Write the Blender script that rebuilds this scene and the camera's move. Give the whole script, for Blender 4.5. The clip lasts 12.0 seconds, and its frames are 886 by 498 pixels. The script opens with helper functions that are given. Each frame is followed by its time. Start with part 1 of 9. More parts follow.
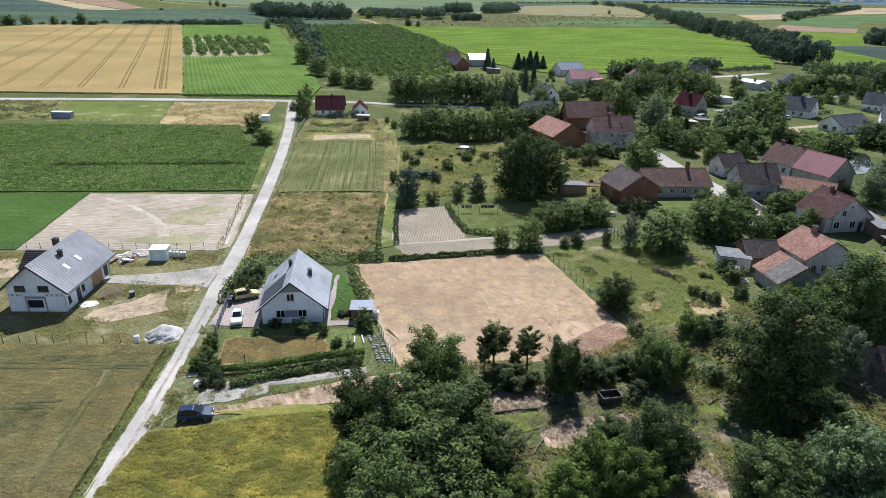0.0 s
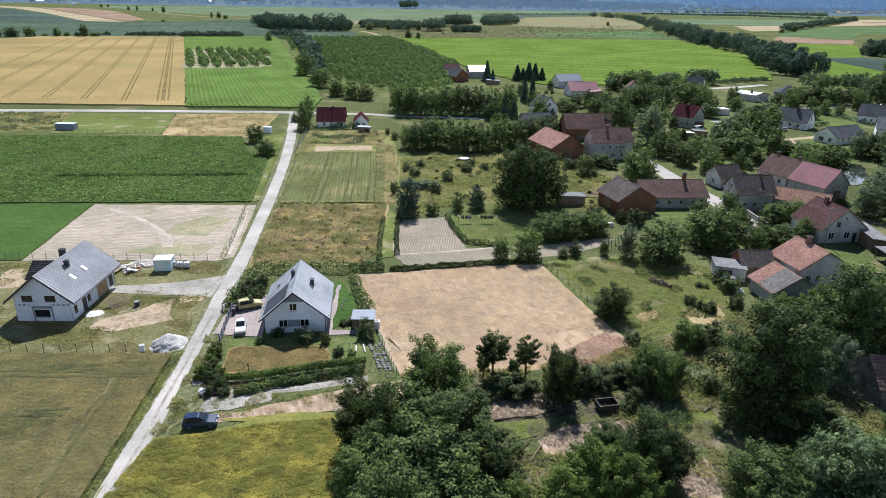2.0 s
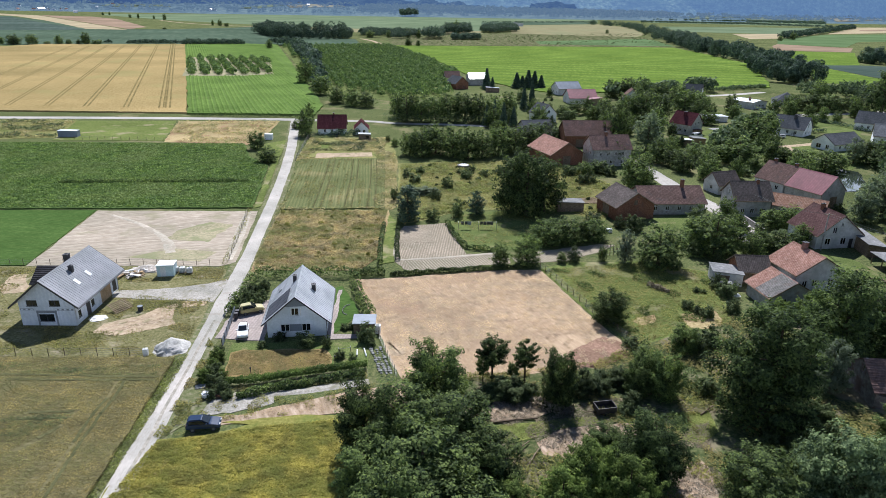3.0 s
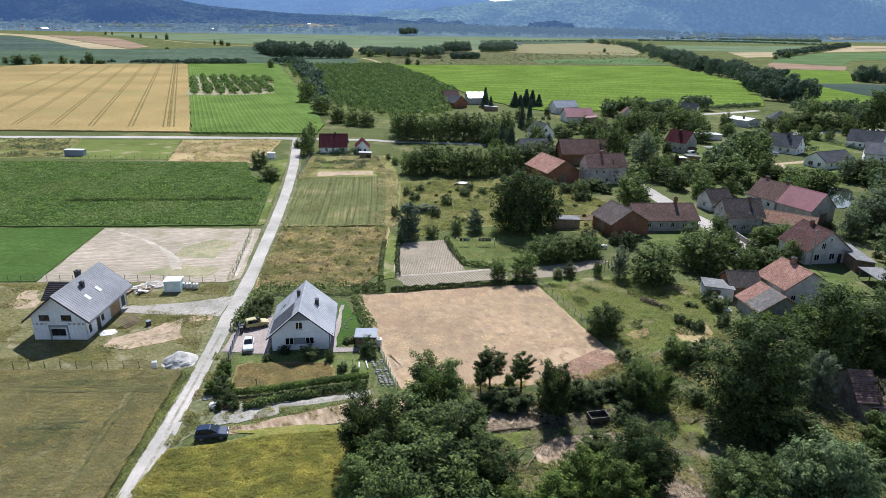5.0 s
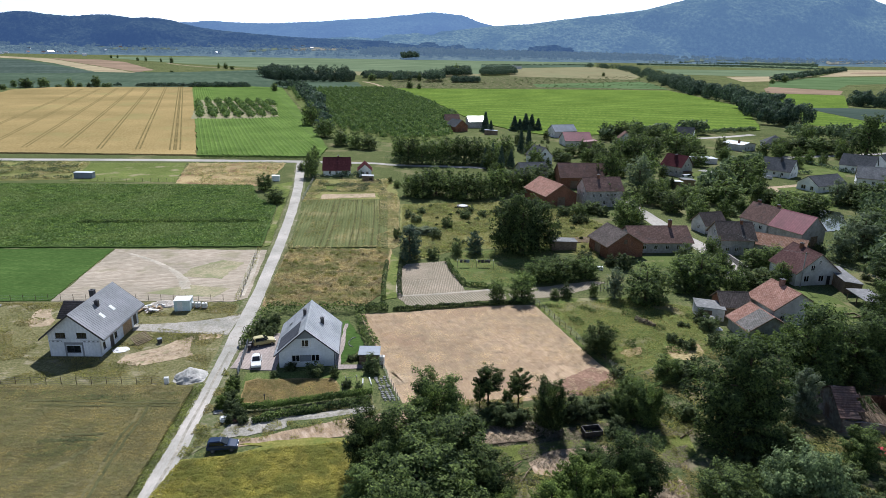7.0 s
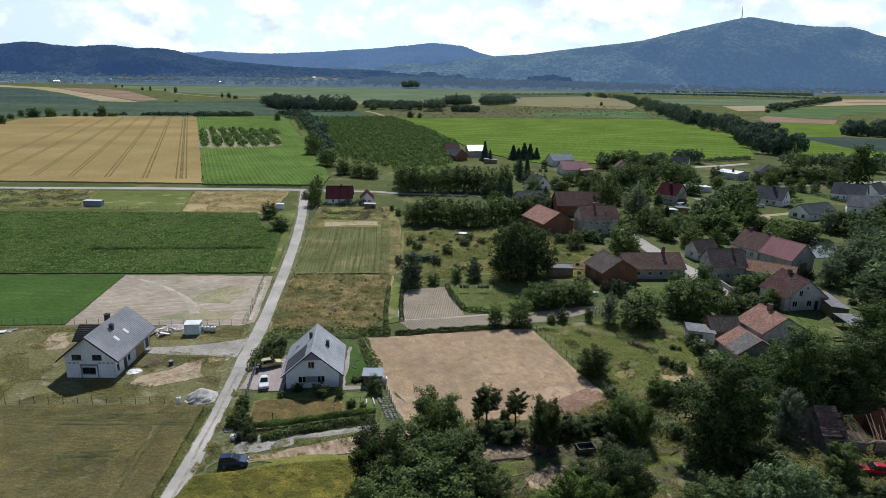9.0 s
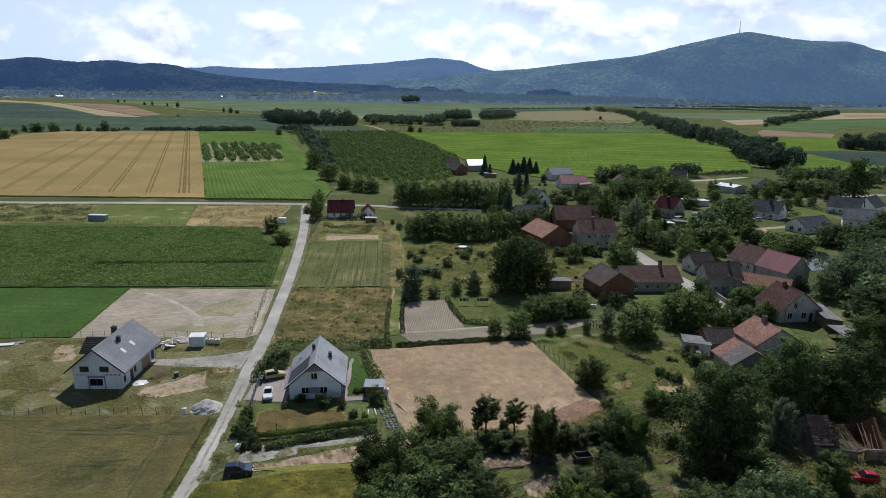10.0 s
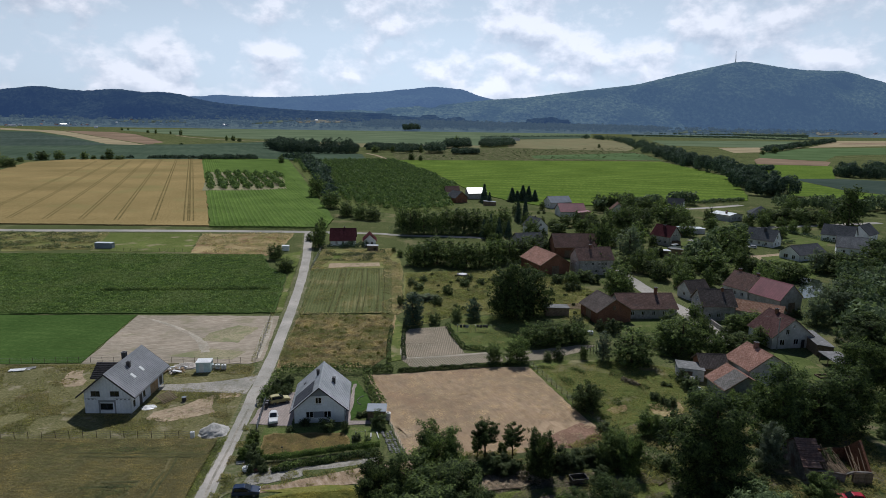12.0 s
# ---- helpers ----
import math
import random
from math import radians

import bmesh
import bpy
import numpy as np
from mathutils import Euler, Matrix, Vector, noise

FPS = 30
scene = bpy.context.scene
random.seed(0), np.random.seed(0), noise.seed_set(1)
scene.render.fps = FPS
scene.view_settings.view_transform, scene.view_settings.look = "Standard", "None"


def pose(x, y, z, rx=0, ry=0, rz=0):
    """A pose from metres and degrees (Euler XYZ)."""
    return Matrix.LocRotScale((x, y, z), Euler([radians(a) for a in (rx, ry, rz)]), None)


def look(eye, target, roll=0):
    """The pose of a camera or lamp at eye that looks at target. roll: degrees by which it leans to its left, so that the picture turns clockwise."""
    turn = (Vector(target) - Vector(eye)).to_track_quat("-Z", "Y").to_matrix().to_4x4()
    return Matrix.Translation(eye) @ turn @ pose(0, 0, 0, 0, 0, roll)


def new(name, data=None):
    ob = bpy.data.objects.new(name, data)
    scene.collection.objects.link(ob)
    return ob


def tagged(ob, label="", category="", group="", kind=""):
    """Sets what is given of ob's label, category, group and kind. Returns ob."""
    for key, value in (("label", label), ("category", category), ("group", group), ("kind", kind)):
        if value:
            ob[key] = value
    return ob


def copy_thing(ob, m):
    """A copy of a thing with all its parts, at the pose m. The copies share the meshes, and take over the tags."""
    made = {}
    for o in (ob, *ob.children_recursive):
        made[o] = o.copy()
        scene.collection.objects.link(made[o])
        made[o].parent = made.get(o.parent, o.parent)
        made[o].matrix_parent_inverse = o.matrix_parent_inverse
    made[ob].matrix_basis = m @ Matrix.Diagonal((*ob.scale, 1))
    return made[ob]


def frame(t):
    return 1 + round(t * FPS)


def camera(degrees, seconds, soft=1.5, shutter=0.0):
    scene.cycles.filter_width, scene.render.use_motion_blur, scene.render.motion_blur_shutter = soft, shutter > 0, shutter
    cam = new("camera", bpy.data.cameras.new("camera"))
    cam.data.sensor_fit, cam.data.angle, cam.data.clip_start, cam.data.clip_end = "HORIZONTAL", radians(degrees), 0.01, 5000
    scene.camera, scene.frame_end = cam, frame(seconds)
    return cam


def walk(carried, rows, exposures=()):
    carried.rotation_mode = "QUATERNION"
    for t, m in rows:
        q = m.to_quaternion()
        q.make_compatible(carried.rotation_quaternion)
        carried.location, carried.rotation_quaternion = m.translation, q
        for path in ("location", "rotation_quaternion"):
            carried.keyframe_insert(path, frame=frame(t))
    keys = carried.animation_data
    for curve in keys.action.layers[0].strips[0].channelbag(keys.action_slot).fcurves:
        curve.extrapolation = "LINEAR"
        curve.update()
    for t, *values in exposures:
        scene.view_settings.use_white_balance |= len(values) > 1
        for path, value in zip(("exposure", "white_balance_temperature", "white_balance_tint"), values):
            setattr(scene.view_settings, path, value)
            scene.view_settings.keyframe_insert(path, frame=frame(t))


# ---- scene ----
cam = camera(70.0, 12.0, soft=0.7)
PATH = [
    (0, (0.0, 0.0, 48.0), (-0.013, 1.849, 47.237), 0.9),
    (0.5, (-0.029, -0.327, 48.153), (-0.042, 1.526, 47.4), 1.0),
    (1, (-0.025, -0.714, 48.358), (-0.037, 1.142, 47.615), 1.0),
    (1.5, (-0.038, -1.127, 48.532), (-0.049, 0.731, 47.793), 0.9),
    (2, (-0.023, -1.661, 48.781), (-0.036, 0.2, 48.047), 0.9),
    (2.5, (-0.038, -2.242, 48.875), (-0.051, -0.379, 48.15), 0.9),
    (4.5, (0.044, -5.479, 49.767), (0.031, -3.596, 49.093), 0.9),
    (5, (0.103, -6.403, 50.147), (0.09, -4.516, 49.483), 0.8),
    (5.5, (0.07, -7.318, 50.494), (0.057, -5.427, 49.843), 0.9),
    (6, (0.109, -8.343, 50.953), (0.095, -6.448, 50.316), 0.9),
    (6.5, (0.092, -9.475, 51.302), (0.077, -7.573, 50.681), 0.9),
    (7, (0.112, -10.791, 51.624), (0.096, -8.883, 51.024), 0.9),
    (9, (0.11, -16.033, 53.0), (0.092, -14.101, 52.482), 0.9),
    (9.5, (0.131, -17.299, 53.343), (0.112, -15.362, 52.846), 0.9),
    (10, (0.202, -18.681, 53.689), (0.182, -16.738, 53.212), 0.8),
    (10.5, (0.17, -20.035, 54.084), (0.149, -18.088, 53.628), 0.8),
    (11, (0.235, -21.353, 54.491), (0.214, -19.401, 54.056), 0.8),
    (11.5, (0.177, -22.378, 54.766), (0.156, -20.421, 54.355), 0.8),
    (12, (0.196, -23.043, 55.063), (0.174, -21.082, 54.668), 0.8),
]
walk(cam, [(t, look(eye, target, roll)) for t, eye, target, roll in PATH],
     [(0, 0.27, 5620, 15), (5.5, 0.26, 5620, 15), (7, 0.05, 5640, 14), (8.2, -0.22, 5680, 14), (9, -0.42, 5700, 13), (10.5, -0.68, 5750, 13), (12, -0.87, 5790, 13)])

# ---- light ----
SUN_EL, SUN_AZ = radians(50), radians(3)   # azimuth clockwise from +y
world = bpy.data.worlds.new("sky")
scene.world = world
world.use_nodes = True
wn, wl = world.node_tree.nodes, world.node_tree.links
bg = wn["Background"]
sky = wn.new("ShaderNodeTexSky")
sky.sky_type, sky.sun_disc = "NISHITA", False
sky.sun_elevation, sky.sun_rotation = SUN_EL, SUN_AZ
sky.air_density, sky.dust_density, sky.ozone_density = 1.0, 0.4, 3.0
# broken fair-weather cumulus: puffs lit from above, under a thin bright veil
tc = wn.new("ShaderNodeTexCoord")
sep = wn.new("ShaderNodeSeparateXYZ")
wl.new(tc.outputs["Generated"], sep.inputs["Vector"])


def cloud_noise(rise, scale, detail):
    mp = wn.new("ShaderNodeMapping")
    mp.inputs["Scale"].default_value = (4.0, 4.0, 6.2)
    mp.inputs["Location"].default_value = (0.35, 0.1, 0.2 + rise)
    wl.new(tc.outputs["Generated"], mp.inputs["Vector"])
    cn = wn.new("ShaderNodeTexNoise")
    cn.inputs["Scale"].default_value, cn.inputs["Detail"].default_value, cn.inputs["Roughness"].default_value = scale, detail, 0.56
    wl.new(mp.outputs["Vector"], cn.inputs["Vector"])
    return cn.outputs["Fac"]


def sky_math(op, a, b, c=0.0):
    m = wn.new("ShaderNodeMath")
    m.operation = op
    for sock, v in zip(m.inputs, (a, b, c)):
        if isinstance(v, float):
            sock.default_value = v
        else:
            wl.new(v, sock)
    return m.outputs["Value"]


def sky_range(v, a, b, c, d):
    m = wn.new("ShaderNodeMapRange")
    for key, x in (("From Min", a), ("From Max", b), ("To Min", c), ("To Max", d)):
        m.inputs[key].default_value = x
    wl.new(v, m.inputs["Value"])
    return m.outputs["Result"]


def sky_mix(mode, fac, a, b):
    m = wn.new("ShaderNodeMixRGB")
    m.blend_type = mode
    for sock, v in zip((m.inputs["Fac"], m.inputs["Color1"], m.inputs["Color2"]), (fac, a, b)):
        if isinstance(v, float):
            sock.default_value = v
        elif isinstance(v, tuple):
            sock.default_value = (*v, 1)
        else:
            wl.new(v, sock)
    return m.outputs["Color"]


here, above = cloud_noise(0.0, 2.6, 10), cloud_noise(0.10, 2.6, 5)
# slanting sight lines meet more of a broken cloud layer, so cover thickens towards the horizon
dense = sky_math("ADD", here, sky_range(sep.outputs["Z"], 0.0, 0.6, 0.05, -0.16))
cover = sky_range(dense, 0.44, 0.58, 0.0, 1.0)
lit_side = sky_math("ADD", sky_math("MULTIPLY", sky_math("SUBTRACT", here, above), 5.0), 0.62)
puff = sky_mix("MIX", sky_range(lit_side, 0.0, 1.0, 0.0, 1.0), (3.85, 4.25, 4.7), (6.5, 6.55, 6.6))
bw = wn.new("ShaderNodeRGBToBW")
wl.new(sky.outputs["Color"], bw.inputs["Color"])
veil = sky_mix("MULTIPLY", 1.0, bw.outputs["Val"], (5.4, 6.15, 6.55))
open_sky = sky_mix("MIX", sky_range(sep.outputs["Z"], 0.12, 0.6, 0.82, 0.08), sky.outputs["Color"], veil)
clouds = sky_mix("MULTIPLY", 1.0, bw.outputs["Val"], puff)
heaven = sky_mix("MIX", cover, open_sky, clouds)
# deeper blue overhead
heaven = sky_mix("MULTIPLY", sky_range(sep.outputs["Z"], 0.25, 0.6, 0.0, 1.0), heaven, (0.8, 1.0, 1.32))
# thick low air dulls the sky next to the horizon
heaven = sky_mix("MULTIPLY", 1.0, heaven, sky_range(sep.outputs["Z"], 0.0, 0.22, 0.6, 1.0))
wl.new(heaven, bg.inputs["Color"])
bg.inputs["Strength"].default_value = 0.044
sun = new("sun", bpy.data.lights.new("sun", "SUN"))
sun.data.energy, sun.data.angle, sun.data.color = 6.0, radians(0.53), (1.0, 0.935, 0.82)
sun.matrix_world = look((0, 0, 100), (-math.sin(SUN_AZ) * math.cos(SUN_EL), -math.cos(SUN_AZ) * math.cos(SUN_EL), 100 - math.sin(SUN_EL)))

# ---- materials ----
def ramp(nt, fac, stops):
    r = nt.nodes.new("ShaderNodeValToRGB")
    e = r.color_ramp.elements
    while len(e) < len(stops):
        e.new(0.5)
    for el, (p, c) in zip(e, stops):
        el.position, el.color = p, (*c, 1)
    nt.links.new(fac, r.inputs["Fac"])
    return r.outputs["Color"]


def mix(nt, mode, fac, a, b):
    m = nt.nodes.new("ShaderNodeMixRGB")
    m.blend_type = mode
    for sock, v in ((m.inputs["Fac"], fac), (m.inputs["Color1"], a), (m.inputs["Color2"], b)):
        if isinstance(v, (int, float)):
            sock.default_value = v
        elif isinstance(v, tuple):
            sock.default_value = (*v, 1)
        else:
            nt.links.new(v, sock)
    return m.outputs["Color"]


def coords(nt, turn=0.0, stretch=(1, 1, 1)):
    t = nt.nodes.new("ShaderNodeTexCoord")
    m = nt.nodes.new("ShaderNodeMapping")
    m.inputs["Rotation"].default_value = (0, 0, radians(turn))
    nt.links.new(t.outputs["Object"], m.inputs["Vector"])
    if stretch == (1, 1, 1):
        return m.outputs["Vector"]
    k = nt.nodes.new("ShaderNodeMapping")
    k.inputs["Scale"].default_value = stretch
    nt.links.new(m.outputs["Vector"], k.inputs["Vector"])
    return k.outputs["Vector"]


def noise_tex(nt, vec, scale, detail=5.0, rough=0.6):
    n = nt.nodes.new("ShaderNodeTexNoise")
    n.inputs["Scale"].default_value, n.inputs["Detail"].default_value, n.inputs["Roughness"].default_value = scale, detail, rough
    nt.links.new(vec, n.inputs["Vector"])
    return n.outputs["Fac"]


def band_tex(nt, vec, period, distort=0.0, dscale=1.0):
    w = nt.nodes.new("ShaderNodeTexWave")
    w.inputs["Scale"].default_value = 0.314 / period
    w.inputs["Distortion"].default_value, w.inputs["Detail"].default_value, w.inputs["Detail Scale"].default_value = distort, 2, dscale
    nt.links.new(vec, w.inputs["Vector"])
    return w.outputs["Fac"]


def surface(name, cols, big=0.05, small=1.5, rough=0.9, bump=0.4, dist=0.1, metal=0.0, rows=None, streak=None, patch=None, vary=0.0, spec=0.0, island=0.0):
    """cols: dark, middle, light of the fine grain. big, small: noise scales per metre. rows: (turn, period, dark colour, amount).
    streak: (turn, stretch) of the grain. patch: (colour, threshold, scale, amount) of stains. vary: change from thing to thing."""
    m = bpy.data.materials.new(name)
    m.use_nodes = True
    nt = m.node_tree
    b = nt.nodes["Principled BSDF"]
    b.inputs["Roughness"].default_value, b.inputs["Metallic"].default_value = rough, metal
    b.inputs["Specular IOR Level"].default_value = spec
    vec = coords(nt)
    gvec = coords(nt, streak[0], (streak[1], 1, 1)) if streak else vec
    fine = noise_tex(nt, gvec, small, 6, 0.65)
    col = ramp(nt, fine, [(0.34, cols[0]), (0.5, cols[1]), (0.66, cols[2])])
    wide = noise_tex(nt, vec, big, 4, 0.55)
    col = mix(nt, "MULTIPLY", 1.0, col, ramp(nt, wide, [(0.3, (0.72, 0.74, 0.70)), (0.7, (1.18, 1.15, 1.12))]))
    height = fine
    if patch:
        pf = noise_tex(nt, vec, patch[2], 5, 0.6)
        col = mix(nt, "MIX", ramp(nt, pf, [(patch[1], (0, 0, 0)), (patch[1] + 0.1, (patch[3],) * 3)]), col, patch[0])
    if rows:
        rf = band_tex(nt, coords(nt, rows[0]), rows[1], 0.6, 0.3)
        col = mix(nt, "MIX", ramp(nt, rf, [(0.25, (rows[3],) * 3), (0.6, (0, 0, 0))]), col, rows[2])
        height = mix(nt, "ADD", 0.6, fine, rf)
    if vary:
        oi = nt.nodes.new("ShaderNodeObjectInfo")
        col = mix(nt, "MULTIPLY", 1.0, col, ramp(nt, oi.outputs["Random"], [(0, (1 - vary,) * 3), (1, (1 + vary,) * 3)]))
    if island:
        gi = nt.nodes.new("ShaderNodeNewGeometry")
        col = mix(nt, "MULTIPLY", 1.0, col, ramp(nt, gi.outputs["Random Per Island"], [(0, (1 - island,) * 3), (1, (1 + island,) * 3)]))
    nt.links.new(col, b.inputs["Base Color"])
    if bump:
        bp = nt.nodes.new("ShaderNodeBump")
        bp.inputs["Strength"].default_value, bp.inputs["Distance"].default_value = bump, dist
        nt.links.new(height, bp.inputs["Height"])
        nt.links.new(bp.outputs["Normal"], b.inputs["Normal"])
    return m


def leafage(name, dark, light, through_light=0.42, vary=0.25, rough=0.7, other=None, gloss=0.07):
    """Leaves: each one its own shade, part of the light shining through."""
    m = bpy.data.materials.new(name)
    m.use_nodes = True
    nt = m.node_tree
    b = nt.nodes["Principled BSDF"]
    b.inputs["Roughness"].default_value, b.inputs["Specular IOR Level"].default_value = rough, gloss
    gi = nt.nodes.new("ShaderNodeNewGeometry")
    col = ramp(nt, gi.outputs["Random Per Island"], [(0, dark), (1, light)])
    oi = nt.nodes.new("ShaderNodeObjectInfo")
    col = mix(nt, "MULTIPLY", 1.0, col, ramp(nt, oi.outputs["Random"], [(0, (1 - vary, 1 - vary * 1.1, 1 - vary)), (1, (1 + vary, 1 + vary * 0.8, 1 + vary * 0.5))]))
    # cool dark and warm bright patches imitate shaded and sunlit foliage
    patchy = noise_tex(nt, coords(nt), 0.35, 3, 0.5)
    col = mix(nt, "MULTIPLY", 1.0, col, ramp(nt, patchy, [(0.34, (0.62, 0.66, 0.68)), (0.66, (1.32, 1.3, 1.12))]))
    if other:
        mottle = noise_tex(nt, coords(nt), other[1], 5, 0.65)
        col = mix(nt, "MIX", ramp(nt, mottle, [(0.46, (0, 0, 0)), (0.58, (other[2],) * 3)]), col, other[0])
    nt.links.new(col, b.inputs["Base Color"])
    tr = nt.nodes.new("ShaderNodeBsdfTranslucent")
    nt.links.new(mix(nt, "MULTIPLY", 1.0, col, (1.3, 1.35, 0.95)), tr.inputs["Color"])
    ms = nt.nodes.new("ShaderNodeMixShader")
    ms.inputs["Fac"].default_value = through_light
    nt.links.new(b.outputs["BSDF"], ms.inputs[1])
    nt.links.new(tr.outputs["BSDF"], ms.inputs[2])
    nt.links.new(ms.outputs["Shader"], nt.nodes["Material Output"].inputs["Surface"])
    return m


def plain(name, col, rough=0.5, metal=0.0, grain=0.12, scale=6.0, vary=0.0):
    d = tuple(c * (1 - grain) for c in col)
    l = tuple(c * (1 + grain) for c in col)
    return surface(name, (d, col, l), 0.3, scale, rough, 0.15, 0.02, metal, vary=vary, spec=0.5)


m_ground = surface("ground_grass", ((0.05, 0.07, 0.028), (0.10, 0.122, 0.05), (0.19, 0.19, 0.085)), 0.02, 2.2, patch=((0.21, 0.19, 0.10), 0.54, 0.07, 0.65), bump=0.8)
m_scrub = surface("scrub", ((0.04, 0.06, 0.0239), (0.08, 0.1, 0.0399), (0.16, 0.16, 0.0798)), 0.05, 1.2, patch=((0.24, 0.2, 0.132), 0.5, 0.16, 0.75), bump=0.8)
# far greens shifted towards blue: haze mixed into their base colours
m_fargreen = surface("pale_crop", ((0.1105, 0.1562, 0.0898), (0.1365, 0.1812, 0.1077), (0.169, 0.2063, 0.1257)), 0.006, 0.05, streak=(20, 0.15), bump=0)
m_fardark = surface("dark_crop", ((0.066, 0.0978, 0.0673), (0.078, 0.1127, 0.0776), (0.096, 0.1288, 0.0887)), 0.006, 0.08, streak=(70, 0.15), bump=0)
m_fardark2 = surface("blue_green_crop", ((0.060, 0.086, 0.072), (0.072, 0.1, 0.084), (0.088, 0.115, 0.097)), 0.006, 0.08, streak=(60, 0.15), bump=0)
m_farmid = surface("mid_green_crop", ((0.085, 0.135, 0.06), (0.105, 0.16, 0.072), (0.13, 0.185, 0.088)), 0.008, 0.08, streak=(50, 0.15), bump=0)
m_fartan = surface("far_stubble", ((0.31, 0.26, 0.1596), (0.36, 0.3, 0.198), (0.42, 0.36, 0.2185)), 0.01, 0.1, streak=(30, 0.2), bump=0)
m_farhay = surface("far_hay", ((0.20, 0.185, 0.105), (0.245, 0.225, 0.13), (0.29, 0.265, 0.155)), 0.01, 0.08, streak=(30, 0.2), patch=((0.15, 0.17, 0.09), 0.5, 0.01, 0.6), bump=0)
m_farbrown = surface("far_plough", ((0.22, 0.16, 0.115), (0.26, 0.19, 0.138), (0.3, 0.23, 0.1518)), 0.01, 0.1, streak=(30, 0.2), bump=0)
m_lush = surface("lush_crop", ((0.096, 0.153, 0.028), (0.132, 0.197, 0.037), (0.178, 0.24, 0.049)), 0.02, 0.6, streak=(103, 0.2), rows=(103, 22.0, (0.08, 0.132, 0.03), 0.55), bump=0.4)
m_maize = surface("maize", ((0.0804, 0.1341, 0.0322), (0.1178, 0.1838, 0.0469), (0.1607, 0.2236, 0.0659)), 0.03, 0.8, rows=(-22, 9.0, (0.09, 0.135, 0.045), 0.3), patch=((0.257, 0.2186, 0.117), 0.62, 0.05, 0.25), bump=0.2)
m_maizerow = surface("maize_leaves", ((0.085, 0.145, 0.034), (0.13, 0.205, 0.05), (0.185, 0.26, 0.075)), 0.03, 0.8, bump=0.4)
m_wheat = surface("wheat", ((0.253, 0.1906, 0.0813), (0.3082, 0.2353, 0.1058), (0.3588, 0.2818, 0.1352)), 0.012, 0.35, streak=(-22, 4.0), patch=((0.2484, 0.2278, 0.0931), 0.55, 0.018, 0.5), bump=0.3)
m_track = surface("wheel_track", ((0.14, 0.112, 0.05), (0.185, 0.148, 0.066), (0.23, 0.185, 0.084)), 0.1, 1.0)
m_orchfloor = surface("orchard_floor", ((0.0765, 0.1071, 0.0362), (0.1275, 0.1547, 0.0542), (0.1913, 0.2023, 0.0904)), 0.05, 0.8)
m_dry = surface("dry_grass", ((0.14, 0.15, 0.05), (0.215, 0.215, 0.085), (0.32, 0.295, 0.14)), 0.05, 1.6, patch=((0.125, 0.16, 0.05), 0.52, 0.09, 0.65), bump=0.7)
m_meadow = surface("meadow", ((0.085, 0.12, 0.036), (0.135, 0.168, 0.05), (0.195, 0.21, 0.082)), 0.05, 1.3, patch=((0.32, 0.275, 0.1729), 0.55, 0.11, 0.7), bump=0.6)
m_heath = surface("heath", ((0.25, 0.2, 0.1), (0.37, 0.295, 0.155), (0.48, 0.40, 0.225)), 0.06, 1.8, patch=((0.27, 0.175, 0.105), 0.5, 0.11, 0.8), bump=0.9, dist=0.2)
m_beet = surface("beet", ((0.0472, 0.0825, 0.0242), (0.0885, 0.1408, 0.0418), (0.1475, 0.209, 0.066)), 0.03, 2.2, streak=(2, 0.35), rows=(92, 1.5, (0.0472, 0.0682, 0.0242), 0.6), patch=((0.177, 0.22, 0.077), 0.56, 0.05, 0.5), bump=1.0, dist=0.2)
m_grassfield = surface("grass_field", ((0.048, 0.09, 0.024), (0.066, 0.115, 0.031), (0.095, 0.148, 0.043)), 0.05, 3.0, streak=(2, 0.3), rows=(92, 3.0, (0.055, 0.105, 0.027), 0.35), bump=0.4)
m_bare = surface("bare_soil", ((0.27, 0.23, 0.175), (0.37, 0.32, 0.255), (0.48, 0.425, 0.345)), 0.05, 2.2, streak=(2, 0.2), patch=((0.20, 0.20, 0.10), 0.57, 0.12, 0.5), rows=(92, 0.9, (0.29, 0.25, 0.195), 0.35), bump=0.6)
m_rye = surface("rye", ((0.12, 0.108, 0.055), (0.165, 0.148, 0.074), (0.22, 0.195, 0.102)), 0.07, 2.4, streak=(4, 0.25), patch=((0.11, 0.12, 0.052), 0.55, 0.2, 0.4), bump=0.8, dist=0.1)
m_cereal = surface("cereal", ((0.085, 0.108, 0.045), (0.14, 0.155, 0.066), (0.225, 0.215, 0.1)), 0.05, 1.6, streak=(-7, 6.0), patch=((0.29, 0.25, 0.125), 0.55, 0.06, 0.6), rows=(-7, 0.9, (0.08, 0.105, 0.044), 0.4))
m_dryedge = surface("dry_grass_edge", ((0.20, 0.17, 0.078), (0.275, 0.235, 0.115), (0.36, 0.31, 0.16)), 0.12, 1.5, patch=((0.17, 0.185, 0.07), 0.52, 0.2, 0.7), bump=0.7)
m_straw = surface("straw", ((0.36, 0.265, 0.172), (0.435, 0.327, 0.218), (0.515, 0.4, 0.28)), 0.06, 3.2, streak=(64, 0.2), patch=((0.3399, 0.2178, 0.1455), 0.56, 0.07, 0.5), rows=(-26, 2.3, (0.36, 0.26, 0.17), 0.35), bump=0.5, dist=0.05)
m_straindark = surface("trampled_straw", ((0.18, 0.112, 0.08), (0.245, 0.158, 0.115), (0.33, 0.225, 0.165)), 0.15, 2.2, bump=0.6)
